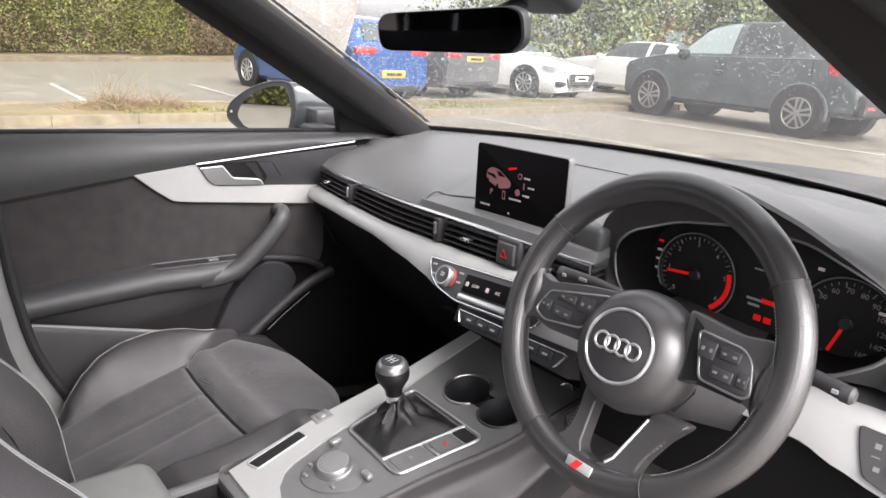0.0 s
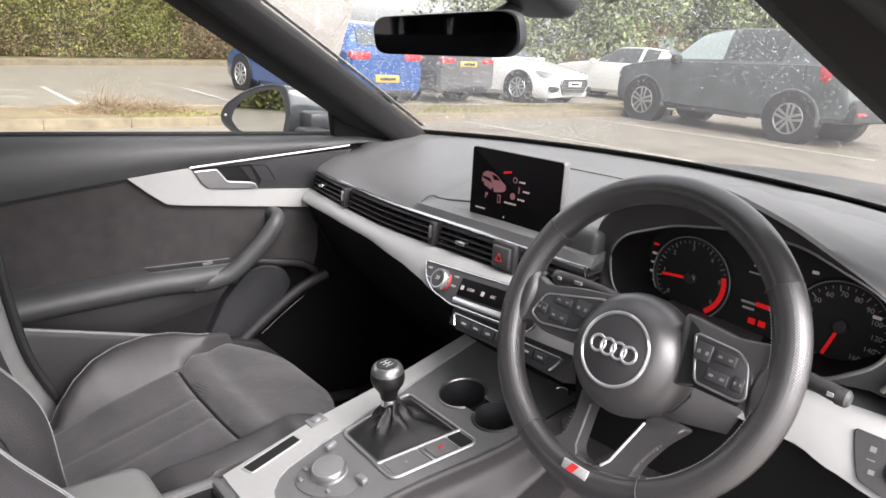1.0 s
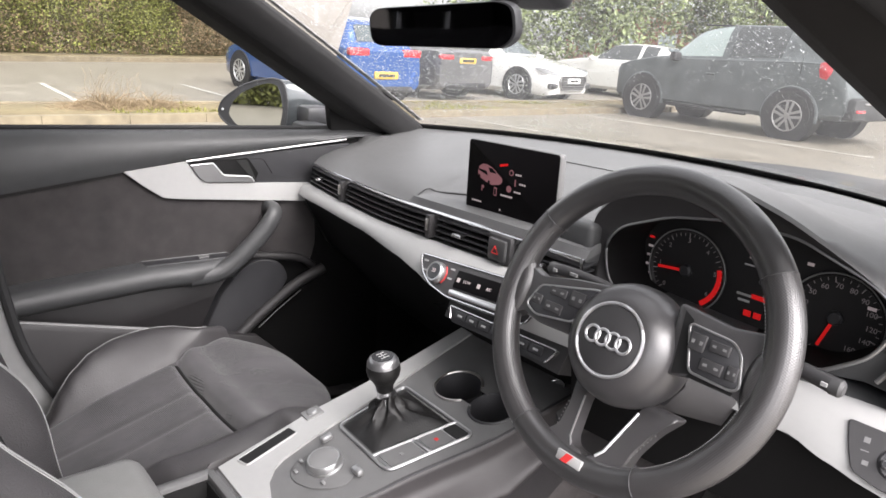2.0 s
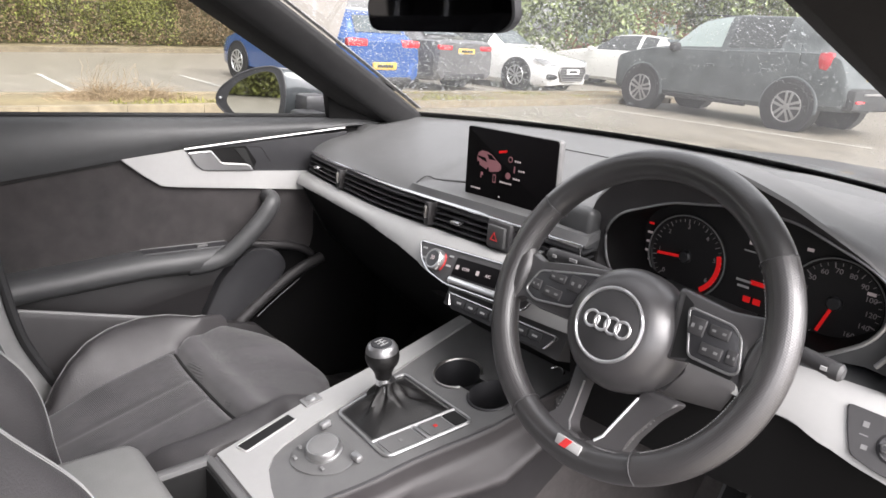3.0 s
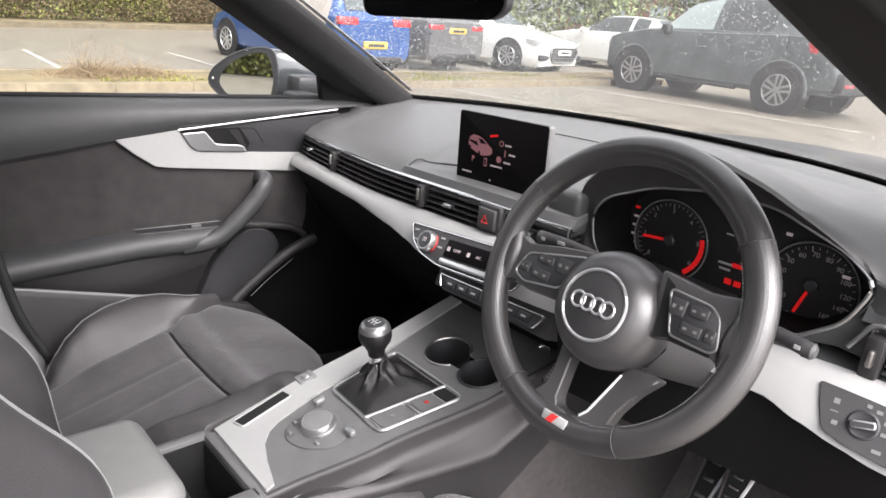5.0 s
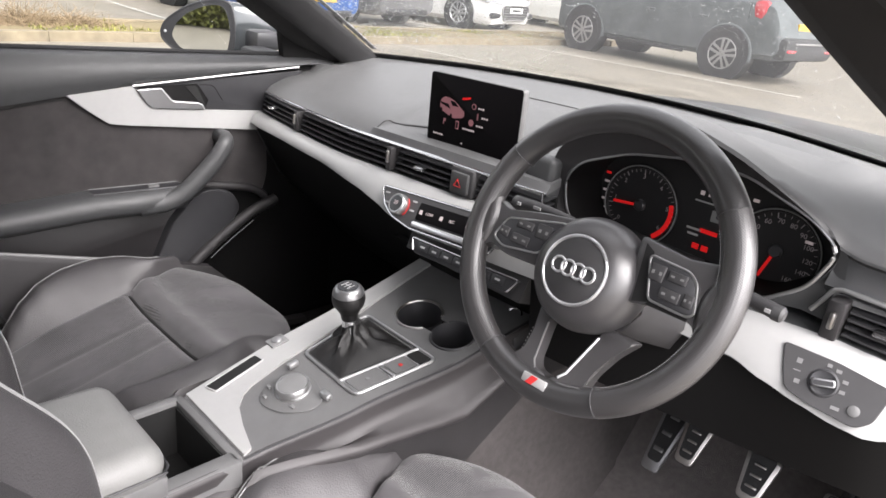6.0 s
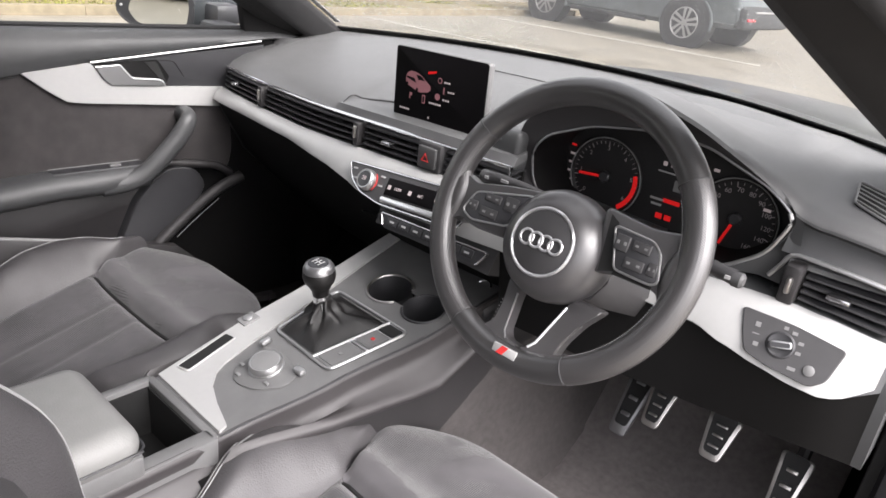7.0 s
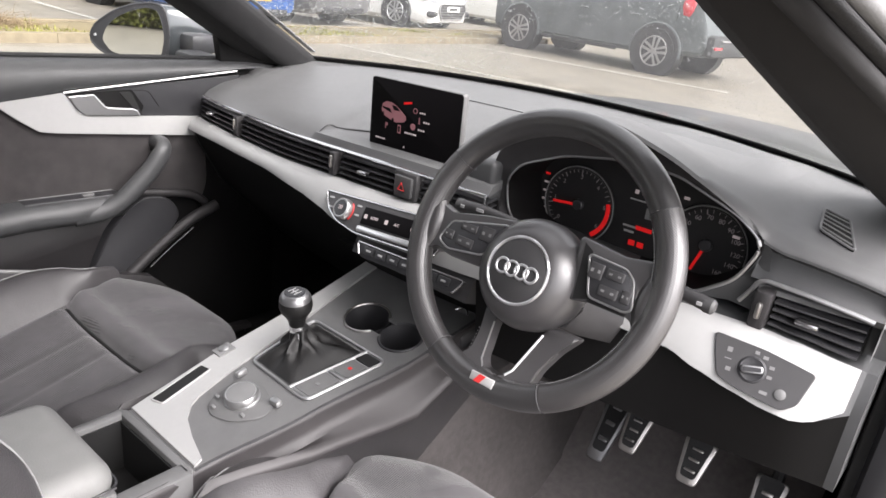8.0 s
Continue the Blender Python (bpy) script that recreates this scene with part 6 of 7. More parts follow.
SEALP = [(-0.425, 1.00), (-0.420, 0.90), (-0.412, 0.797), (-0.407, 0.730), (-0.399, 0.673), (-0.391, 0.622), (-0.380, 0.572), (-0.364, 0.527), (-0.340, 0.474), (-0.321, 0.437), (-0.26, 0.36)]
part("door_seal", tube(B(), smooth_path([dp(y, z, 0.080) for y, z in SEALP], 5), 0.0095, 8), M_RUBBER, door, "black rubber door seal")
bm = B()
loft(bm, [[dp(y - 0.006, z, 0.076), dp(y - 0.05, z, 0.088), dp(y - 0.30, z, 0.060), dp(y - 0.30, z, -0.06), dp(y - 0.004, z, -0.06)] for y, z in SEALP])
solid("wall_west_post", bm, M_PILLARG, "grey plastic lower trim of the middle pillar", "pillar", "structure")
# door mirror outside the passenger window
mr = thing("door_mirror", (-0.98, 0.30, 0.93), "dark grey door mirror with a glass reflecting the car park", "door mirror")
mm_ = facing((-1.000, 0.300, 1.003), (0.86, 0.5, 0.0), (0.0, 0.03, 1))
out = rounded([(-0.173, -0.034), (-0.158, 0.004), (-0.099, 0.0454), (-0.0445, 0.0665), (0.0089, 0.0768), (0.040, 0.070), (0.050, 0.0325), (0.0523, -0.0046), (0.044, -0.058), (-0.060, -0.070), (-0.135, -0.064)], 0.022, 4)
rings = []
for kx, top_k, low_k, dx, h in ((1.0, 1.0, 1.0, 0.0, 0.001), (1.02, 1.0, 1.0, 0.008, -0.014), (0.98, 0.97, 0.92, 0.030, -0.040), (0.86, 0.84, 0.80, 0.058, -0.075), (0.66, 0.60, 0.66, 0.086, -0.105), (0.36, 0.30, 0.50, 0.104, -0.122)):
    rings.append([mm_ @ Vector(((p.x - 0.05) * kx + 0.05 + dx, p.y * (top_k if p.y > 0 else low_k), h)) for p in out])
part("mirror_shell", loft(B(), rings), M_MSHELL, mr, "dark grey painted shell", 60)
part("mirror_bezel", slab(B(), [(p.x, p.y) for p in out], mm_, 0.003), M_PLAST, mr, "black mirror bezel")
part("mirror_glass", slab(B(), [(p.x, p.y) for p in rounded([(-0.135, -0.030), (-0.1215, 0.002), (-0.090, 0.031), (-0.0444, 0.053), (-0.0052, 0.0638), (0.022, 0.060), (0.0341, 0.0313), (0.040, -0.0058), (0.0301, -0.054), (-0.0623, -0.0636), (-0.110, -0.058)], 0.012, 3)], mm_ @ Matrix.Translation((0, 0, 0.001)), 0.003), M_MIRROR, mr, "clear mirror glass")
part("mirror_rim", tube(B(), [mm_ @ Vector((p.x, p.y, 0.001)) for p in out + out[:1]], 0.0035, 8), M_PLAST, mr)
bm = B()
box(bm, mm_ @ Vector((0.090, -0.012, -0.052)), (0.105, 0.07, 0.050), 0.012)
box(bm, (-0.840, 0.350, 0.960), (0.16, 0.07, 0.035), 0.012)
part("mirror_arm", bm, M_PLAST, mr)
part("warning_lamp", lathe(B(), [(0.004, 0.0), (0.003, 0.003), (0.0, 0.003)], mm_ @ Matrix.Translation((-0.153, -0.020, 0.004)), 10), M_GREYP, mr)

# interior mirror
rm = thing("rear_view_mirror", (0.0, 0.10, 1.30), "black frameless rear-view mirror on the windscreen", "mirror")
rmm = facing((-0.008, 0.050, 1.228), (1, 0.22, 0.06), (0.0, -0.12, 1))
out = rounded([(-0.126, -0.017), (-0.112, -0.025), (0.105, -0.029), (0.126, -0.014), (0.124, 0.022), (0.105, 0.030), (-0.112, 0.027), (-0.127, 0.016)], 0.012, 4)
part("mirror_shell", loft(B(), [[rmm @ Vector((p.x * k, p.y * k, h)) for p in out] for k, h in ((1.0, 0.0), (1.02, -0.012), (0.9, -0.035), (0.5, -0.05))]), M_PLAST, rm, "", 60)
part("mirror_glass", slab(B(), [p * 0.97 for p in out], rmm, 0.002), M_MIRRORD, rm, "dark dimming mirror glass")
part("mirror_stem", tube(B(), [rmm @ Vector((0.01, 0, -0.04)), (0.01, 0.16, 1.27), (0.01, 0.22, 1.30)], 0.012, 10), M_PLAST, rm)
bm = B()
box(bm, (0.045, 0.15, 1.312), (0.105, 0.15, 0.055), 0.02, 3, m=pose(0, 0, 0, -25))
part("sensor_cover", bm, M_PLAST, rm)


# ---------- pedals ----------
def pedal(name, x, z, w, h, label, y=0.42, lean=-35, ribs=3, metal=None):
    p = thing(name, (x, y, z), label, "pedal", "pedals")
    m_ = Matrix.Translation((x, y, z)) @ pose(0, 0, 0, 90 + lean, 0, 0)
    poly = rounded([(-w * 0.30, -h / 2), (w * 0.30, -h / 2), (w / 2, h * 0.45), (-w / 2, h * 0.45)], 0.009)
    part("pad", slab(B(), poly, m_, 0.008, 0.002), metal or M_STEEL, p, "brushed steel pedal pad")
    poly2 = [Vector((q.x * 0.74, q.y * 0.86 + h * 0.055)) for q in poly]
    part("rubber", slab(B(), poly2, m_ @ Matrix.Translation((0, 0, 0.0075)), 0.002), M_RUBBER, p)
    for k in range(ribs):
        bm = B()
        box(bm, (0, -h * 0.22 + h * 0.22 * k, 0.010), (w * 0.34, h * 0.055, 0.003), 0.0012)
        bm.transform(m_)
        part("grip_rib", bm, metal or M_STEEL, p)
    part("pedal_arm", tube(B(), [m_ @ Vector((0, 0, -0.002)), m_ @ Vector((0, h * 0.4, -0.05)), (x, y + 0.14, z + 0.22)], 0.010, 8), M_PLAST, p)
    return p


pedal("clutch_pedal", 0.412, 0.512, 0.050, 0.082, "brushed steel clutch pedal with rubber grips")
pedal("brake_pedal", 0.522, 0.513, 0.056, 0.084, "brushed steel brake pedal with rubber grips")
pedal("accelerator_pedal", 0.640, 0.487, 0.052, 0.120, "brushed steel accelerator pedal with rubber grips")
pedal("footrest", 0.345, 0.46, 0.055, 0.150, "dark ribbed footrest beside the clutch pedal", y=0.48, lean=-40, ribs=4, metal=M_DULL)
# driver's side sill and hinge post
bm = B()
box(bm, (0.76, -0.30, 0.28), (0.10, 1.5, 0.12), 0.02)
box(bm, (0.775, 0.47, 0.60), (0.06, 0.30, 0.72), 0.02)
solid("trim_sill", bm, M_PLAST, "dark plastic sill and door post trim", "sill", "structure")

# ---------- outside: car park ----------
M_TAR = mat("wet_asphalt", (0.165, 0.149, 0.122), 0.46, var=0.5, scale=14, bump=0.9, bscale=45, big=2.6)
M_KERB = mat("concrete_kerb", (0.155, 0.128, 0.086), 0.85, var=0.45, scale=9, bump=0.5, bscale=60)
M_VERGE = mat("dry_verge", (0.135, 0.108, 0.058), 1.0, var=0.45, scale=9, bump=1.0, bscale=40, big=1.2)
M_LINE = mat("worn_white_line", (0.30, 0.29, 0.26), 0.8, var=0.4, scale=14)
M_MOSS = mat("yellow_green_moss", (0.150, 0.150, 0.030), 0.9, var=0.5, scale=4, island=True)
M_LEAFY = mat("yellow_green_hedge_leaf", (0.185, 0.185, 0.045), 0.7, var=0.5, scale=2.0, big=0.35, island=True)
M_LEAF = mat("hedge_leaf", (0.118, 0.124, 0.028), 0.7, var=0.6, scale=2.0, big=0.35, island=True)
M_LEAF2 = mat("evergreen_leaf", (0.15, 0.185, 0.075), 0.6, var=0.6, scale=2.0, big=0.4, island=True)
M_KERB2 = mat("dirty_kerb", (0.115, 0.094, 0.062), 0.9, var=0.35, scale=6)
M_LEAF3 = mat("bare_reddish_twig", (0.115, 0.082, 0.046), 0.9, var=0.5, scale=2.0, island=True)
# dark olive that paints the shade between the leaves
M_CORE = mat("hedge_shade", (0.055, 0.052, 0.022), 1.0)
M_STRAW = mat("dead_grass", (0.19, 0.14, 0.085), 0.95, var=0.4, scale=6, island=True)
M_BARK = mat("bark", (0.10, 0.075, 0.055), 0.95, bump=0.8, bscale=30)
M_TYRE = mat("tyre", (0.025, 0.025, 0.026), 0.85)
M_ALLOY = mat("alloy", (0.55, 0.56, 0.57), 0.35, metal=0.8)
M_CGLASSD = mat("deep_car_glass", (0.055, 0.060, 0.060), 0.06, coat=0.4, var=0.05)
M_CGLASSM = mat("grey_car_glass", (0.07, 0.085, 0.09), 0.25, var=0.05)
M_ALLOYD = mat("dirty_alloy", (0.30, 0.295, 0.29), 0.45, metal=0.6, var=0.2)
# opaque pale tint: daylight through and off the glass, put into its colour
M_CGLASS = mat("daylit_car_glass", (0.30, 0.36, 0.345), 0.05, coat=0.5, var=0.05)
M_TAIL = mat("red_lamp", (0.45, 0.02, 0.03), 0.2, coat=1.0)
M_HLAMP = mat("headlamp", (0.30, 0.31, 0.32), 0.1, coat=1.0)
M_PLATEY = mat("yellow_plate", (0.52, 0.34, 0.05), 0.5)
M_PLATEW = mat("white_plate", (0.78, 0.78, 0.76), 0.5)
M_TRIMB = mat("black_car_trim", (0.02, 0.02, 0.022), 0.6)

R = 900.0
bm = B()
loft(bm, [[(-R, -R, 0), (R, -R, 0)], [(-R, R, 0), (R, R, 0)]], False)
solid("ground", bm, M_TAR, "wet grey-brown asphalt car park", "ground", "structure")
VX0, VX1 = -9.30, -7.85
bm = B()
box(bm, ((VX0 + VX1) / 2, 3.0, 0.035), (VX1 - VX0 - 0.24, 20.4, 0.11), 0.02)
solid("verge", bm, M_VERGE, "strip of dry grass and soil between kerbs", "verge", "structure")
kerb = thing("kerb", (-8.6, 3, 0), "pale concrete kerb round the dry verge", "kerb", "", "structure")
y = -7.2
while y < 13.2:
    for x in (VX0 + 0.06, VX1 - 0.06):
        bm = B()
        box(bm, (x, y + 0.455, 0.045), (0.125, 0.912, 0.13), 0.004, 1)
        part("kerb_stone", bm, M_KERB, kerb)
    y += 0.915
for x in lin(VX0 + 0.3, VX1 - 0.3, 2):
    bm = B()
    box(bm, (x, 13.30, 0.045), (0.70, 0.125, 0.13), 0.012, 1)
    part("kerb_stone", bm, M_KERB, kerb)
marks = thing("bay_lines", (-6, 7, 0), "worn white parking bay lines", "road markings", "", "structure")
for x0, y0, x1, y1 in ((-7.75, 7.05, -2.8, 7.40), (-7.75, 10.15, -2.8, 10.55), (-13.0, 2.05, -9.6, 1.93), (-13.1, 4.52, -9.6, 4.40), (-13.1, 7.6, -9.6, 7.7), (-13.1, 10.4, -9.6, 10.5), (-13.1, 13.5, -9.6, 13.5), (-7.75, 4.2, -2.8, 4.3)):
    d = Vector((x1 - x0, y1 - y0, 0))
    s = Vector((-d.y, d.x, 0)).normalized() * 0.042
    a, b = Vector((x0, y0, 0.004)), Vector((x1, y1, 0.004))
    bm = B()
    slab(bm, [(p.x, p.y) for p in (a - s, b - s, b + s, a + s)], Matrix.Translation((0, 0, 0.001)), 0.004)
    part("bay_line", bm, M_LINE, marks)
# far kerb and bed under the hedge
HX = lambda y: -18.6 - 0.38 * (y - 2.1) if y > -40 else -2.6
bm = B()
loft(bm, [[(HX(y) + 0.15, y, 0), (HX(y) + 0.15, y, 0.13), (HX(y), y, 0.13), (HX(y), y, 0)] for y in lin(-14, 26, 20)])
solid("kerb_far", bm, M_KERB2, "pale concrete kerb in front of the hedge", "kerb", "structure")
bm = B()
loft(bm, [[(HX(y), y, 0.10), (HX(y) - 1.0, y, 0.14), (HX(y) - 9, y, 0.3)] for y in lin(-14, 46, 20)], False)
solid("ground_bed", bm, M_VERGE, "brown soil bed under the hedge", "ground", "structure")


def leaves(name, spots, size, material, label, category, seed):
    """Many small folded leaves at the given places, in one mesh."""
    rnd = random.Random(seed)
    verts, faces = [], []
    for p in spots:
        s = size * rnd.uniform(0.6, 1.4)
        a = Vector((rnd.gauss(0, 1), rnd.gauss(0, 1), rnd.gauss(0, 1))).normalized()
        b = a.cross(Vector((rnd.gauss(0, 1), rnd.gauss(0, 1), rnd.gauss(0, 1)))).normalized()
        c = a.cross(b) * 0.15 * s
        k = len(verts)
        verts += [p - a * s, p + b * s * 0.45 + c, p + a * s, p - b * s * 0.45 + c]
        faces += [(k, k + 1, k + 2), (k, k + 2, k + 3)]
    me = bpy.data.meshes.new(name)
    me.from_pydata(verts, [], faces)
    me.materials.append(material)
    return me


rnd = random.Random(11)
spots, spots_r = [], []
while len(spots) + len(spots_r) < 170000:
    y = rnd.uniform(-13, 15.5)
    x = HX(y)
    h = 4.2 + 0.25 * noise.noise(Vector((y * 0.8, 0, 0)))
    f = rnd.random()
    if f < 0.8:
        z = rnd.uniform(0.18, h)
        bulge = 0.35 * noise.noise(Vector((y * 0.9, z * 0.9, 3))) + 0.18 * noise.noise(Vector((y * 2.6, z * 2.6, 9)))
        p = Vector((x - 0.75 + bulge + rnd.uniform(-0.28, 0.05) + 0.10 * min(1.0, z), y, z))
    else:
        p = Vector((x - 0.75 - rnd.random() * 1.6, y, h + rnd.uniform(-0.25, 0.10)))
    (spots_r if y > 7.6 + 0.8 * noise.noise(Vector((0, p.z, 1))) or rnd.random() < 0.10 + 0.75 * max(0.0, noise.noise(Vector((y * 0.55, p.z * 0.8, 2))) + 0.12) + 0.5 * max(0.0, 0.9 - p.z) else spots).append(p)
spots_b = []
while len(spots_b) < 30000:
    x, z = rnd.uniform(-16, 6), rnd.uniform(0.05, 2.6)
    spots_b.append(Vector((x, -15.5 + 0.3 * noise.noise(Vector((x, z, 5))) + rnd.uniform(-0.25, 0.1), z)))
hedge_b = thing("hedge", (-5, -15.8, 0), "green hedge behind the car, seen in the door mirror", "hedge", "", "stuff")
ob = new("foliage", leaves("foliage", spots_b, 0.055, M_LEAF, "", "", 7))
ob.parent, ob.matrix_parent_inverse = hedge_b, ROOT[hedge_b.name].inverted()
# block in the shade colour fills the gaps behind these leaves
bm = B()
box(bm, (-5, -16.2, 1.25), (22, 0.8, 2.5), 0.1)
part("shade_core", bm, M_CORE, hedge_b)
hedge = thing("hedge", (-20, 2, 0.1), "tall clipped green hedge with brown patches", "hedge", "", "stuff")
ob = new("foliage", leaves("foliage", spots, 0.038, M_LEAF, "", "", 5))
ob.parent, ob.matrix_parent_inverse = hedge, ROOT[hedge.name].inverted()
# paler yellow-green leaves, mostly high in the hedge
spots_y = [p for k, p in enumerate(spots) if k % 2 and p.z > 1.5 + 1.6 * noise.noise(Vector((p.y * 0.7, p.z, 8)))]
ob = new("upper_foliage", leaves("upper_foliage", [p + Vector((0.06, 0, 0.02)) for p in spots_y], 0.036, M_LEAFY, "", "", 9))
ob.parent, ob.matrix_parent_inverse = hedge, ROOT[hedge.name].inverted()
ob = new("twigs", leaves("twigs", spots_r, 0.038, M_LEAF3, "", "", 6))
ob.parent, ob.matrix_parent_inverse = hedge, ROOT[hedge.name].inverted()
# inner block painted as the shade inside the hedge
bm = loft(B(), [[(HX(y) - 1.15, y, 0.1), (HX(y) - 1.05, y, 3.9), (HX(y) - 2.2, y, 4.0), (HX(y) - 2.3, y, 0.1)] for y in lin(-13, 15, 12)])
part("shade_core", bm, M_CORE, hedge)


def tree(name, x, y, h, w, label, seed, material=None, n=20000, size=0.11):
    rnd = random.Random(seed)
    t = thing(name, (x, y, 0), label, "tree", "trees behind the car park")
    part("trunk", tube(B(), smooth_path([(x, y, 0), (x + 0.1, y, h * 0.3), (x - 0.05, y + 0.1, h * 0.6), (x, y, h * 0.9)], 4), [0.20 - 0.012 * k for k in range(13)], 8), M_BARK, t)
    sp = []
    clumps = []
    for k in range(44):
        a, r = rnd.uniform(0, 6.28), rnd.random() ** 0.5 * w * 0.42
        z = rnd.uniform(0.12, 0.95) * h
        c = Vector((x + r * math.cos(a) * (1.15 - 0.5 * z / h), y + r * math.sin(a) * (1.15 - 0.5 * z / h), z))
        clumps.append((c, rnd.uniform(0.13, 0.24) * w))
        if k < 10:
            part("limb", tube(B(), [(x, y, c.z * 0.6), c], [0.06, 0.02], 6), M_BARK, t)
    for k in range(n):
        c, r = rnd.choice(clumps)
        d = Vector((rnd.gauss(0, 1), rnd.gauss(0, 1), rnd.gauss(0, 1))).normalized() * r * (0.55 + 0.45 * rnd.random())
        d.z *= 1.2
        p = c + d
        if p.z > 0.1:
            sp.append(p)
    ob = new("crown", leaves("crown", sp, size, material or M_LEAF2, "", "", seed))
    ob.parent, ob.matrix_parent_inverse = t, ROOT[t.name].inverted()
    return t


tree("tree", -20.5, 19.5, 7.0, 6.5, "dense dark green evergreen tree", 21)
tree("tree", -18.0, 24.0, 7.5, 6.5, "dense dark green evergreen tree", 22)
tree("tree", -14.5, 29.0, 7.5, 7.0, "dense dark green evergreen tree", 23)
tree("tree", -9.5, 31.0, 7.0, 6.0, "bare reddish-brown shrubby tree", 24, M_LEAF3, 5000, 0.10)
tree("tree", -5.0, 33.0, 8.0, 6.5, "dense dark green evergreen tree", 25)
tree("tree", 0.5, 35.0, 8.0, 6.5, "bare reddish-brown shrubby tree", 26, M_LEAF3, 5000, 0.10)
# building glimpsed behind the trees
bl = thing("brick_building", (-14, 42, 0), "low red brick building behind the trees", "building")
M_BRICK = mat("red_brick", (0.26, 0.13, 0.09), 0.9, var=0.3, scale=6, bump=0.5, bscale=20)
bm = B()
box(bm, (-14, 43, 3.0), (38, 8, 6.0), 0.05)
part("wall", bm, M_BRICK, bl)
bm = B()
loft(bm, [[(-33.5, 38.4, 6), (-33.5, 43, 8.2), (-33.5, 47.6, 6)], [(5.5, 38.4, 6), (5.5, 43, 8.2), (5.5, 47.6, 6)]])
part("roof", bm, M_TRIMB, bl, "dark slate roof")
for k in range(12):
    for z in (1.7, 4.4):
        bm = B()
        box(bm, (-31 + 3.1 * k, 38.98, z), (1.3, 0.08, 1.4), 0.01)
        w_ = part("window", bm, M_GREYP, bl)
        bm = B()
        box(bm, (-31 + 3.1 * k, 38.93, z), (1.15, 0.03, 1.25), 0.005)
        part("pane", bm, M_CGLASS, w_)

# dead grass tuft on the verge
rnd = random.Random(8)
verts, faces = [], []
for k in range(3000):
    u = rnd.gauss(0, 0.19)
    base_p = Vector((-8.72 + rnd.gauss(0, 0.16), 1.95 + u * 1.2 + (0.55 if rnd.random() < 0.35 else 0), 0.09))
    ln = abs(rnd.gauss(0.11, 0.06)) * (1.7 if abs(u) < 0.10 else 0.9) + 0.04
    d = Vector((rnd.gauss(0, 0.9), rnd.gauss(0, 1.1), rnd.uniform(0.05, 1.2))).normalized()
    s = d.cross(Vector((rnd.gauss(0, 1), rnd.gauss(0, 1), 0.2))).normalized() * rnd.uniform(0.0016, 0.0032)
    mid = base_p + d * ln * 0.6
    tip = base_p + d * ln + Vector((d.x, d.y, -0.35)) * ln * 0.35
    j = len(verts)
    verts += [base_p - s, base_p + s, mid - s * 0.7, mid + s * 0.7, tip]
    faces += [(j, j + 1, j + 3, j + 2), (j + 2, j + 3, j + 4)]
for k in range(26):
    p = Vector((-8.72 + rnd.gauss(0, 0.10), 1.95 + rnd.gauss(0, 0.16), 0.09))
    d = Vector((rnd.gauss(0, 0.25), rnd.gauss(0, 0.45), 1)).normalized()
    w = 0.004
    for i in range(6):
        q = p + d * rnd.uniform(0.05, 0.11)
        s = d.cross(Vector((1, 0, 0))).normalized() * w
        s2 = d.cross(s).normalized() * w
        j = len(verts)
        verts += [p - s, p + s, p + s2 * 1.5, q - s * 0.8, q + s * 0.8, q + s2 * 1.2]
        faces += [(j, j + 1, j + 4, j + 3), (j + 1, j + 2, j + 5, j + 4), (j + 2, j, j + 3, j + 5)]
        p, w = q, w * 0.8
        d = (d + Vector((rnd.gauss(0, 0.2), rnd.gauss(0, 0.35), rnd.gauss(0, 0.15)))).normalized()
me = bpy.data.meshes.new("dead_grass")
me.from_pydata(verts, [], faces)
me.materials.append(M_STRAW)
tagged(new("dead_grass", me), "dry straw-coloured dead grass on the verge", "dead grass", "", "stuff")

verts, faces = [], []
for k in range(16000):
    x = rnd.uniform(VX0 + 0.12, VX1 - 0.12)
    p = Vector((x, rnd.uniform(-5, 12.5), 0.086))
    if noise.noise(Vector((p.x * 1.3, p.y * 0.6, 4))) < -0.05 + 0.35 * (p.x - VX0) / (VX1 - VX0):
        continue
    d = Vector((rnd.gauss(0, 0.6), rnd.gauss(0, 0.6), rnd.uniform(0.3, 1.0))).normalized() * rnd.uniform(0.025, 0.07)
    s = Vector((-d.y, d.x, 0.01)).normalized() * 0.008
    j = len(verts)
    verts += [p - s, p + s, p + d]
    faces += [(j, j + 1, j + 2)]
me = bpy.data.meshes.new("verge_grass")
me.from_pydata(verts, [], faces)
me.materials.append(M_MOSS)
tagged(new("verge_grass", me), "short yellow-green mossy grass on the verge", "grass", "", "stuff")

# tall sign banner
sg = thing("advertising_banner", (-8.66, 4.7, 0.09), "tall teardrop beige banner sign with small unreadable writing", "sign")
M_BAN = mat("beige_banner", (0.27, 0.25, 0.23), 0.8, var=0.08)
bmx = facing((-8.66, 4.70, 0), (0.513, 0.858, 0), (0, 0, 1))
bm = slab(B(), [(-0.03, 0.52), (0.03, 0.52), (0.36, 0.62), (0.44, 0.80), (0.58, 1.32), (0.66, 1.64), (0.72, 2.2), (0.70, 2.9), (0.52, 3.4), (0.0, 3.6), (-0.52, 3.4), (-0.70, 2.9), (-0.72, 2.2), (-0.66, 1.64), (-0.58, 1.32), (-0.44, 0.80), (-0.36, 0.62)], bmx, 0.04, 0.01)
bn = part("panel", bm, M_BAN, sg)
for k in range(9):
    bm = B()
    box(bm, (0.15, 1.27 + 0.036 * k, 0.041), (0.05, 0.022, 0.004))
    bm.transform(bmx)
    part("text_bar", bm, M_GREYP, bn)
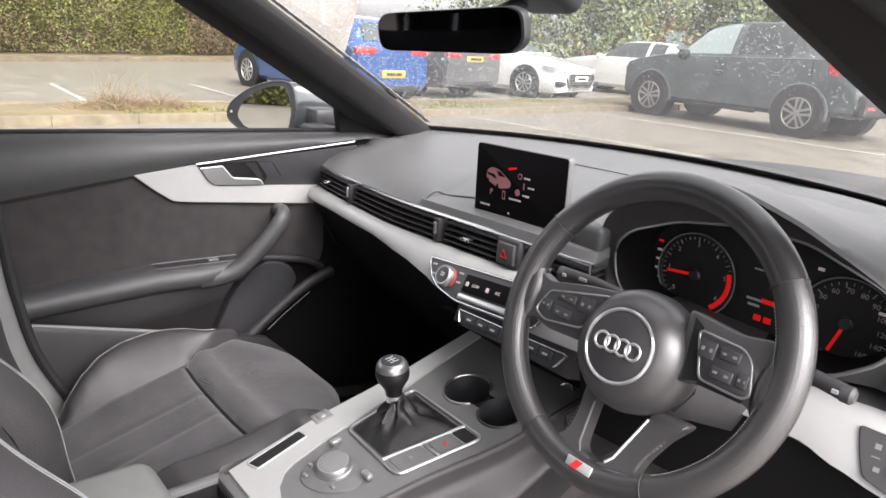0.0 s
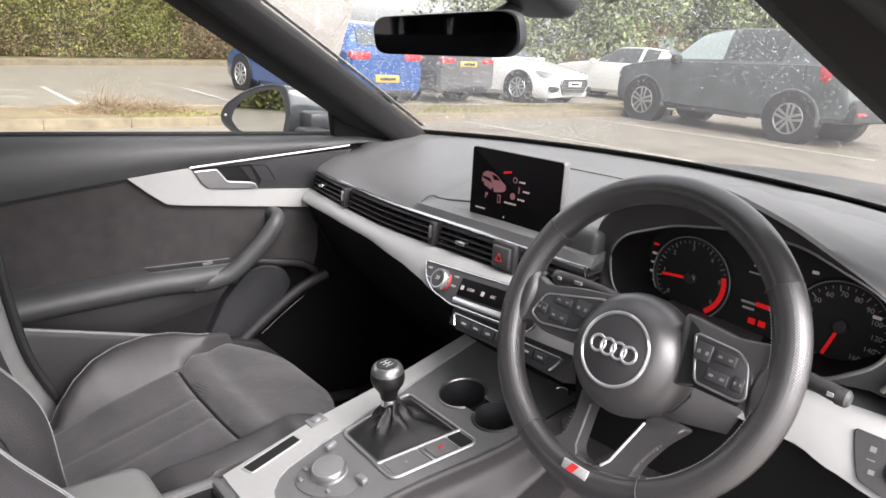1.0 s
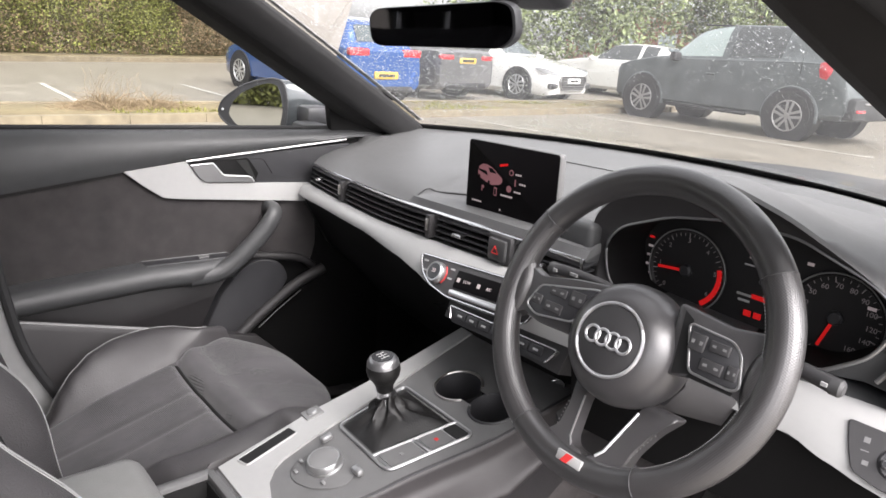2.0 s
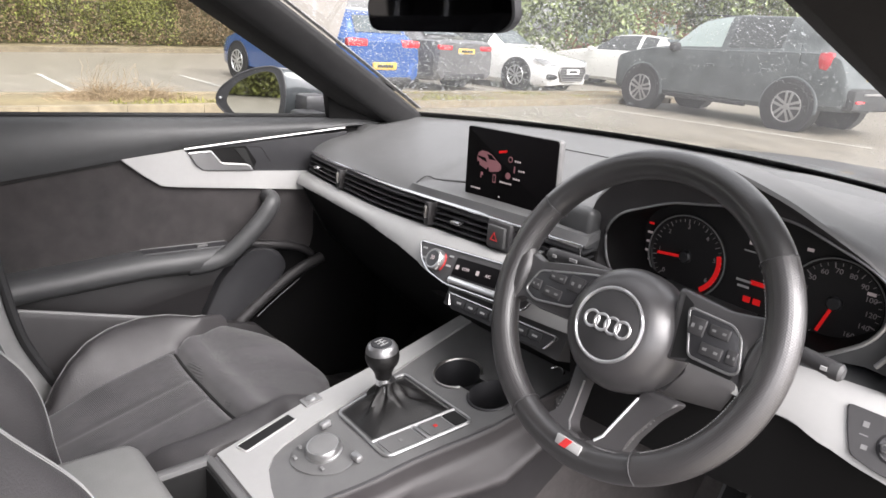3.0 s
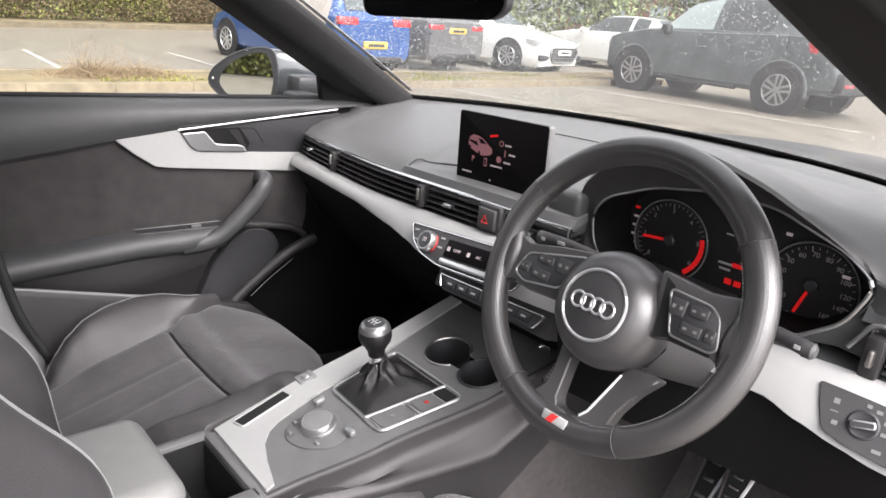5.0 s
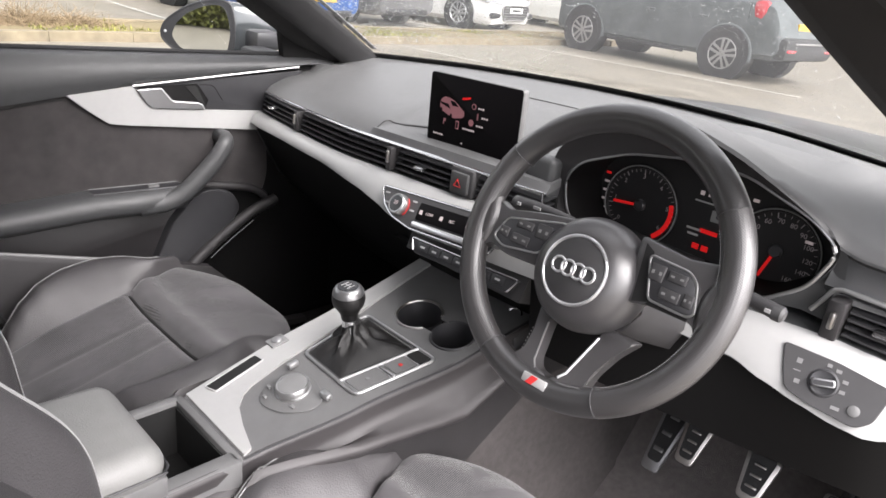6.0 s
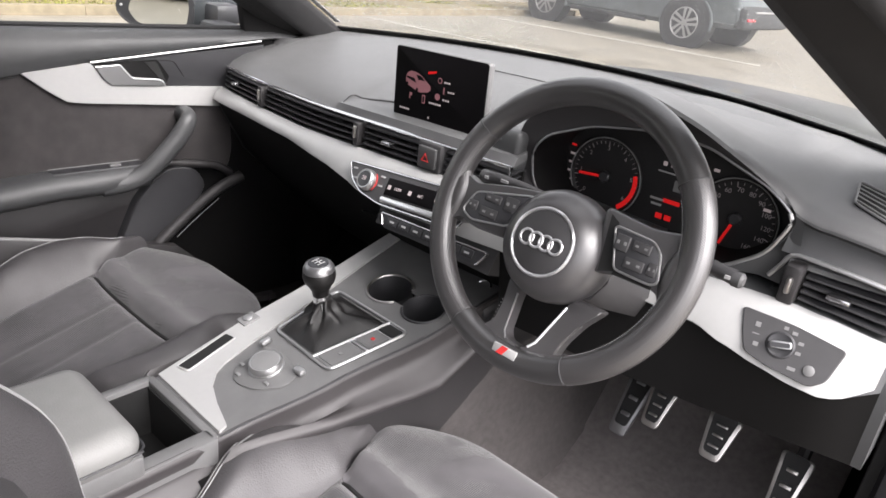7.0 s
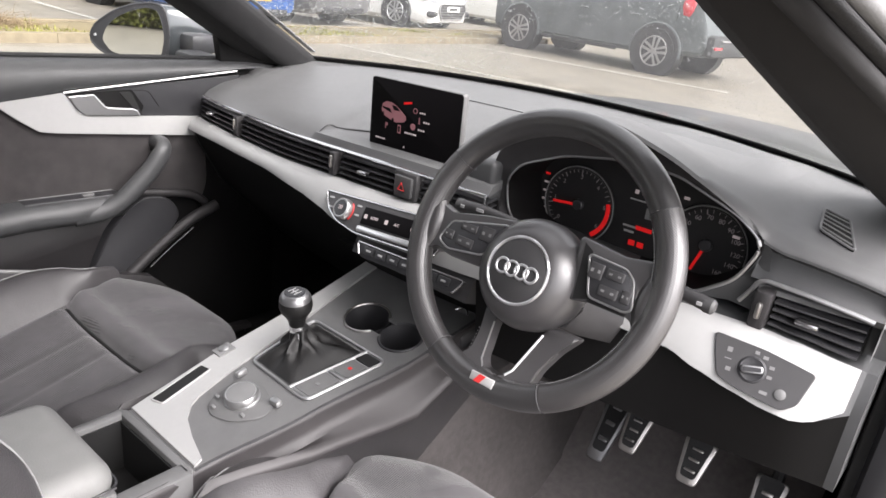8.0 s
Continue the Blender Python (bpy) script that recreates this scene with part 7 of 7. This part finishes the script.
bm = B()
box(bm, (-8.66, 4.70, 0.18), (0.4, 0.4, 0.25), 0.05)
part("foot", bm, M_TRIMB, sg)
part("pole", tube(B(), [(-8.66, 4.70, 0.2), (-8.66, 4.70, 1.2)], 0.016, 8), M_TRIMB, sg)


# ---------- parked cars ----------
def wheel_mesh(parent, m, r, w, spokes=5, alloy=None):
    """Tyre, rim and spokes about the local z of m, outer side up."""
    ty = part("wheel", lathe(B(), [(r * 0.62, -w), (r * 0.95, -w), (r, -w * 0.8), (r, -w * 0.2), (r * 0.96, 0.0), (r * 0.66, 0.004), (r * 0.64, -0.03)], m, 36), M_TYRE, parent, "black tyre on an alloy rim")
    part("rim", lathe(B(), [(r * 0.66, 0.0), (r * 0.63, 0.006), (r * 0.60, -0.015), (r * 0.58, -0.06), (0.0, -0.065)], m, 36), M_TRIMB, ty)
    part("rim_lip", torus(B(), m, r * 0.63, 0.012, 36, 6), alloy or M_ALLOY, ty)
    for k in range(spokes):
        a = 2 * math.pi * k / spokes + 0.2
        for s in (-1, 1):
            q = [(0.02, s * 0.008), (0.02, s * 0.045), (r * 0.61, s * 0.075), (r * 0.61, s * 0.025)]
            bm = slab(B(), q if s < 0 else q[::-1], m @ Matrix.Rotation(a, 4, "Z") @ Matrix.Translation((0, 0, -0.02)), 0.022, 0.004)
            part("spoke", bm, alloy or M_ALLOY, ty)
    part("hub_cap", lathe(B(), [(0.06, -0.01), (0.05, 0.006), (0.0, 0.008)], m, 16), alloy or M_ALLOY, ty)
    return ty


def car(name, label, place, heading, paint, st, gl, axles, r, lamps, plate_rear, rear_glass, spokes=5, cladding=None, handles=()):
    """A parked car. st: stations along its length from the nose (0): (s, half width, belt height, roof height, roof half width, sill).
    gl: station index ranges of the side windows."""
    c = thing(name, None, label, "car", "parked cars", m=Matrix.Translation(place) @ Matrix.Rotation(radians(heading), 4, "Z"))
    L = st[-1][0]
    W = lambda p: Vector((L / 2 - p[0], p[1], p[2]))

    def sect(row):
        s, w, zb, zr, wr, sill = row
        g = zr - zb
        half = [(w * 0.90, sill), (w * 0.985, sill + 0.08), (w, sill + (zb - sill) * 0.45), (w * 0.995, sill + (zb - sill) * 0.72), (w * 0.955, zb - 0.015), (w * 0.93, zb)]
        if g > 0.02:
            half += [(wr + (w * 0.92 - wr) * 0.62, zb + g * 0.40), (wr + (w * 0.92 - wr) * 0.22, zb + g * 0.78), (wr * 0.93, zr - 0.02), (wr * 0.70, zr)]
        else:
            half += [(w * 0.88, zb + 0.010), (w * 0.80, zb + 0.022), (w * 0.66, zb + 0.032), (w * 0.5, zb + 0.040)]
        return half

    def fine(rows, k=5):
        """Rows between the stations, on a curve that never overshoots."""
        def slope(i, c):
            if i in (0, len(rows) - 1):
                return None
            d0 = (rows[i][c] - rows[i - 1][c]) / (rows[i][0] - rows[i - 1][0])
            d1 = (rows[i + 1][c] - rows[i][c]) / (rows[i + 1][0] - rows[i][0])
            return 2 * d0 * d1 / (d0 + d1) if d0 * d1 > 0 else 0.0
        out = []
        for i in range(len(rows) - 1):
            a, b = rows[i], rows[i + 1]
            h = b[0] - a[0]
            for j in range(k):
                t = j / k
                row = [a[0] + h * t]
                for c in range(1, len(a)):
                    d = (b[c] - a[c]) / h
                    m0, m1 = slope(i, c), slope(i + 1, c)
                    m0, m1 = d if m0 is None else m0, d if m1 is None else m1
                    row.append(a[c] * (1 + 2 * t) * (1 - t) ** 2 + h * m0 * t * (1 - t) ** 2 + b[c] * t * t * (3 - 2 * t) + h * m1 * t * t * (t - 1))
                out.append((i + t, tuple(row)))
        out.append((len(rows) - 1, rows[-1]))
        return out
    fs = fine(st)
    S = [(i, row[0], sect(row)) for i, row in fs]
    bm = B()
    rings = []
    for i, s, h in S:
        rings.append([W((s, -y, z)) for y, z in h] + [W((s, y, z)) for y, z in h[::-1]])
    loft(bm, rings, True, True)
    bmesh.ops.recalc_face_normals(bm, faces=bm.faces)
    part("body", bm, paint, c, "", 38, local=True)
    # side windows, a little proud
    for i0, i1 in gl:
        for sd in (-1, 1):
            rr = []
            for i, s, h in S:
                if i0 - 1e-6 <= i <= i1 + 1e-6:
                    P = [h[5], h[6], h[7], h[8]]
                    q = []
                    for f in (0.06, 0.36, 0.66, 0.94):
                        e = f * 3
                        k = min(2, int(e))
                        y = P[k][0] + (P[k + 1][0] - P[k][0]) * (e - k)
                        z = P[k][1] + (P[k + 1][1] - P[k][1]) * (e - k)
                        q.append(W((s, sd * (y + 0.008), z)))
                    rr.append(q)
            bm = loft(B(), rr, False)
            part("side_window", bm, M_CGLASS if (i0, i1) == gl[0] and cladding else M_CGLASSD, c, "opaque tinted side window", 38, local=True)
    # windscreen and rear window
    for tag, (i0, i1) in (("windscreen", rear_glass[0]), ("rear_window", rear_glass[1])):
        rr = []
        lift = 0.026 if tag == "rear_window" else 0.009
        for i, s, h in S:
            if i0 - 1e-6 <= i <= i1 + 1e-6:
                y, z = h[9]
                y5, z5 = h[8]
                y5 *= 1.04
                rr.append([W((s, -y5 * 0.92, z5 * 0.35 + z * 0.65 + lift)), W((s, -y, z + lift + 0.002)), W((s, 0, z + lift + 0.004)), W((s, y, z + lift + 0.002)), W((s, y5 * 0.92, z5 * 0.35 + z * 0.65 + lift))])
        part(tag, loft(B(), rr, False), M_CGLASSM, c, "", 38, local=True)
    wmax = max(row[1] for row in st)
    for ax in axles:
        for sd in (-1, 1):
            m = facing(W((ax, sd * (wmax + 0.012), r)), (-sd, 0, 0), (0, 0, 1))
            part("wheel_arch", lathe(B(), [(r * 1.17, -0.25), (r * 1.17, -0.004), (r * 1.10, -0.003), (0.0, -0.006)], m, 36), cladding or M_TRIMB, c, "", 38, local=True)
            if cladding:
                part("arch_flare", torus(B(), m @ Matrix.Translation((0, 0, -0.040)), r * 1.18, 0.034, 28, 10, -0.15, math.pi + 0.15), paint, c, "", 60, local=True)
            wheel_mesh_local(c, m, r, spokes, M_ALLOYD if cladding else None)
    for s, y, z, sx, sy, sz, m_, nm in lamps:
        for sd in ((-1, 1) if y else (1,)):
            bm = B()
            box(bm, W((s, sd * y, z)), (sx, sy, sz), min(sx, sy, sz) * 0.35)
            part(nm, bm, m_, c, "", 38, local=True)
    for s in handles:
        for sd in (-1, 1):
            bm = B()
            zb = 0.80
            box(bm, W((s, sd * (wmax - 0.005), zb * r / 0.33)), (0.17, 0.035, 0.028), 0.01)
            part("door_handle", bm, paint, c, "", 38, local=True)
    return c


def wheel_mesh_local(c, m, r, spokes, alloy):
    keep = ROOT[c.name]
    ROOT[c.name] = Matrix()
    wheel_mesh(c, m, r, 0.2, spokes, alloy)
    ROOT[c.name] = keep


P_BLUE = mat("blue_paint", (0.035, 0.095, 0.28), 0.25, metal=0.3, coat=1.0, var=0.05)
P_GREY = mat("grey_paint", (0.13, 0.13, 0.135), 0.3, metal=0.4, coat=1.0, var=0.05)
M_CLAD = mat("grey_car_cladding", (0.045, 0.046, 0.047), 0.7, var=0.2, spec=0.15)
P_SUV = mat("dark_grey_paint", (0.094, 0.104, 0.107), 0.62, metal=0.0, var=0.22, scale=3.0, spec=0.12)
P_WHITE = mat("white_paint", (0.70, 0.70, 0.69), 0.25, coat=1.0, var=0.03)
P_CREAM = mat("off_white_paint", (0.60, 0.60, 0.57), 0.25, coat=1.0, var=0.03)

HATCH = [(0.0, 0.60, 0.62, 0.62, 0.5, 0.24), (0.12, 0.80, 0.72, 0.72, 0.5, 0.20), (0.9, 0.88, 0.90, 0.90, 0.6, 0.18), (1.25, 0.89, 0.95, 0.96, 0.62, 0.18), (2.05, 0.90, 0.95, 1.43, 0.58, 0.18), (2.8, 0.90, 0.96, 1.48, 0.58, 0.18), (3.6, 0.89, 0.98, 1.43, 0.56, 0.18), (3.85, 0.88, 0.99, 1.36, 0.54, 0.20), (4.15, 0.85, 0.95, 0.97, 0.60, 0.22), (4.26, 0.80, 0.88, 0.89, 0.62, 0.28)]
LAMP_REAR = lambda L, zz=0.86: [(L - 0.04, 0.60, zz, 0.12, 0.44, 0.14, M_TAIL, "tail_lamp"), (L, 0.0, 0.52, 0.06, 0.54, 0.13, M_PLATEY, "number_plate"), (L + 0.03, 0.0, 0.52, 0.006, 0.36, 0.05, M_TRIMB, "plate_bar"), (L - 0.06, 0.0, 0.28, 0.16, 1.3, 0.12, M_TRIMB, "diffuser")]
car("hatchback", "bright blue hatchback parked with its tail to the verge", (-11.56, 6.54, 0), 185, P_BLUE, HATCH, ((3.4, 5.0), (5.05, 6.6)), (0.85, 3.48), 0.33, LAMP_REAR(4.26, 0.90) + [(4.22, 0.0, 0.90, 0.03, 0.09, 0.09, M_ALLOY, "badge")], True, ((3.15, 3.95), (7.15, 7.9)))
SEDAN = [(0.0, 0.60, 0.62, 0.62, 0.5, 0.24), (0.12, 0.82, 0.72, 0.72, 0.5, 0.20), (1.0, 0.90, 0.90, 0.90, 0.6, 0.18), (1.45, 0.91, 0.95, 0.96, 0.62, 0.18), (2.3, 0.92, 0.95, 1.39, 0.56, 0.18), (3.0, 0.92, 0.96, 1.42, 0.56, 0.18), (3.5, 0.91, 0.97, 1.38, 0.54, 0.18), (4.15, 0.90, 0.98, 1.02, 0.60, 0.20), (4.6, 0.87, 0.98, 0.99, 0.62, 0.22), (4.72, 0.83, 0.92, 0.93, 0.62, 0.28)]
car("saloon_car", "mid-grey saloon car parked with its tail to the verge", (-12.5, 8.95, 0), 188, P_GREY, SEDAN, ((3.4, 5.0), (5.05, 6.05)), (0.9, 3.72), 0.33, [(4.66, 0.62, 0.86, 0.14, 0.42, 0.13, M_TAIL, "tail_lamp"), (4.71, 0.0, 0.80, 0.05, 0.52, 0.11, M_PLATEY, "number_plate"), (4.735, 0.0, 0.80, 0.006, 0.36, 0.05, M_TRIMB, "plate_bar"), (4.66, 0.0, 0.30, 0.16, 1.3, 0.14, M_TRIMB, "diffuser")], True, ((3.15, 3.95), (6.15, 6.9)))
COUPE = [(0.0, 0.62, 0.55, 0.55, 0.5, 0.20), (0.12, 0.82, 0.66, 0.66, 0.5, 0.16), (0.8, 0.90, 0.82, 0.82, 0.6, 0.15), (1.35, 0.91, 0.90, 0.91, 0.62, 0.15), (2.2, 0.91, 0.90, 1.32, 0.54, 0.15), (2.7, 0.91, 0.91, 1.34, 0.53, 0.15), (3.3, 0.92, 0.93, 1.22, 0.50, 0.15), (3.95, 0.90, 0.92, 0.94, 0.56, 0.18), (4.18, 0.84, 0.86, 0.87, 0.58, 0.24)]
coupe = car("coupe", "white sports coupe parked nose to the verge with a black grille", (-11.80, 11.82, 0), 8, P_WHITE, COUPE, ((3.45, 5.6),), (0.88, 3.38), 0.335, [(-0.055, 0.0, 0.48, 0.01, 0.52, 0.11, M_PLATEW, "number_plate"), (-0.062, 0.0, 0.48, 0.004, 0.34, 0.05, M_TRIMB, "plate_bar"), (0.06, 0.68, 0.36, 0.14, 0.30, 0.13, M_TRIMB, "air_intake"), (1.62, 0.98, 0.93, 0.14, 0.18, 0.11, P_WHITE, "door_mirror")], False, ((3.15, 3.95), (6.1, 6.9)))
KC = lambda s, y, z: Vector((4.18 / 2 - s, y, z))
hexa = [(-0.50, 0.585), (-0.56, 0.47), (-0.44, 0.27), (0.44, 0.27), (0.56, 0.47), (0.50, 0.585)]
gm = facing(KC(-0.012, 0, 0), (0, 1, 0), (0, 0, 1))
gr = part("grille", slab(B(), rounded(hexa[::-1], 0.04), gm, 0.03, 0.006), M_TRIMB, coupe, "black hexagonal grille", 38, local=True)
part("grille_frame", tube(B(), [gm @ Vector((p.x, p.y, 0.03)) for p in rounded(hexa, 0.04) + rounded(hexa, 0.04)[:1]], 0.014, 6), M_ALLOYD, gr, "", 38, local=True)
for k in range(5):
    bm = B()
    box(bm, gm @ Vector((0, 0.31 + 0.055 * k, 0.032)), (0.008, 0.94 - 0.03 * abs(k - 2), 0.010))
    part("grille_bar", bm, M_ALLOYD, gr, "", 38, local=True)
for sd in (-1, 1):
    rings = [[KC(s, sd * (y + q), z + h) for q, h in ((-0.05, -hh), (0.02, -hh), (0.02, hh), (-0.05, hh))] for s, y, z, hh in ((-0.01, 0.56, 0.605, 0.02), (0.06, 0.72, 0.63, 0.045), (0.20, 0.84, 0.675, 0.05), (0.42, 0.885, 0.725, 0.02))]
    part("headlamp", loft(B(), rings), M_HLAMP, coupe, "dark slanted headlamp", 38, local=True)
car("saloon_car", "off-white saloon car parked behind the dark grey one", (-11.2, 16.3, 0), 186, P_CREAM, SEDAN, ((3.4, 5.0), (5.05, 6.05)), (0.9, 3.72), 0.33, [(1.72, 1.0, 0.98, 0.14, 0.18, 0.12, P_CREAM, "door_mirror"), (4.66, 0.62, 0.86, 0.14, 0.42, 0.13, M_TAIL, "tail_lamp")], True, ((3.15, 3.95), (6.15, 6.9)))
SUV = [tuple(1.07 * v for v in row) for row in ((0.0, 0.62, 0.72, 0.72, 0.5, 0.36), (0.10, 0.80, 0.90, 0.90, 0.5, 0.32), (0.7, 0.88, 1.04, 1.04, 0.6, 0.30), (1.05, 0.89, 1.09, 1.10, 0.62, 0.30), (1.70, 0.89, 1.10, 1.58, 0.60, 0.30), (2.35, 0.89, 1.12, 1.68, 0.61, 0.30), (3.1, 0.89, 1.15, 1.68, 0.60, 0.30), (3.75, 0.88, 1.17, 1.62, 0.58, 0.32), (4.12, 0.87, 1.12, 1.16, 0.62, 0.36), (4.24, 0.86, 0.96, 0.97, 0.62, 0.36), (4.34, 0.85, 0.72, 0.73, 0.62, 0.38), (4.42, 0.78, 0.62, 0.63, 0.60, 0.44))]
car("sport_utility_vehicle", "dark grey muddy compact off-roader with alloy wheels", (-5.74, 12.20, 0), 176.0, P_SUV, SUV, ((3.35, 4.85), (5.0, 6.35)), (0.82, 3.78), 0.385, [(4.22, 0.84, 1.08, 0.24, 0.18, 0.38, M_TAIL, "tail_lamp"), (4.66, 0.0, 0.58, 0.28, 1.80, 0.36, M_CLAD, "rear_bumper"), (4.805, 0.0, 0.68, 0.02, 1.30, 0.03, M_ALLOYD, "bumper_strip"), (4.78, 0.70, 0.56, 0.05, 0.30, 0.05, M_TAIL, "reflector"), (4.60, 0.0, 0.92, 0.04, 0.52, 0.11, M_PLATEY, "number_plate"), (0.12, 0.66, 0.84, 0.2, 0.30, 0.16, M_HLAMP, "headlamp"), (1.52, 1.02, 1.19, 0.16, 0.20, 0.17, M_TRIMB, "door_mirror"), (2.2, 0.90, 0.33, 1.65, 0.06, 0.07, M_TRIMB, "side_step"), (2.6, 0.56, 1.77, 1.7, 0.03, 0.03, M_TRIMB, "roof_rail")], True, ((3.15, 3.95), (7.15, 7.85)), 5, M_TRIMB, (2.25, 3.30))
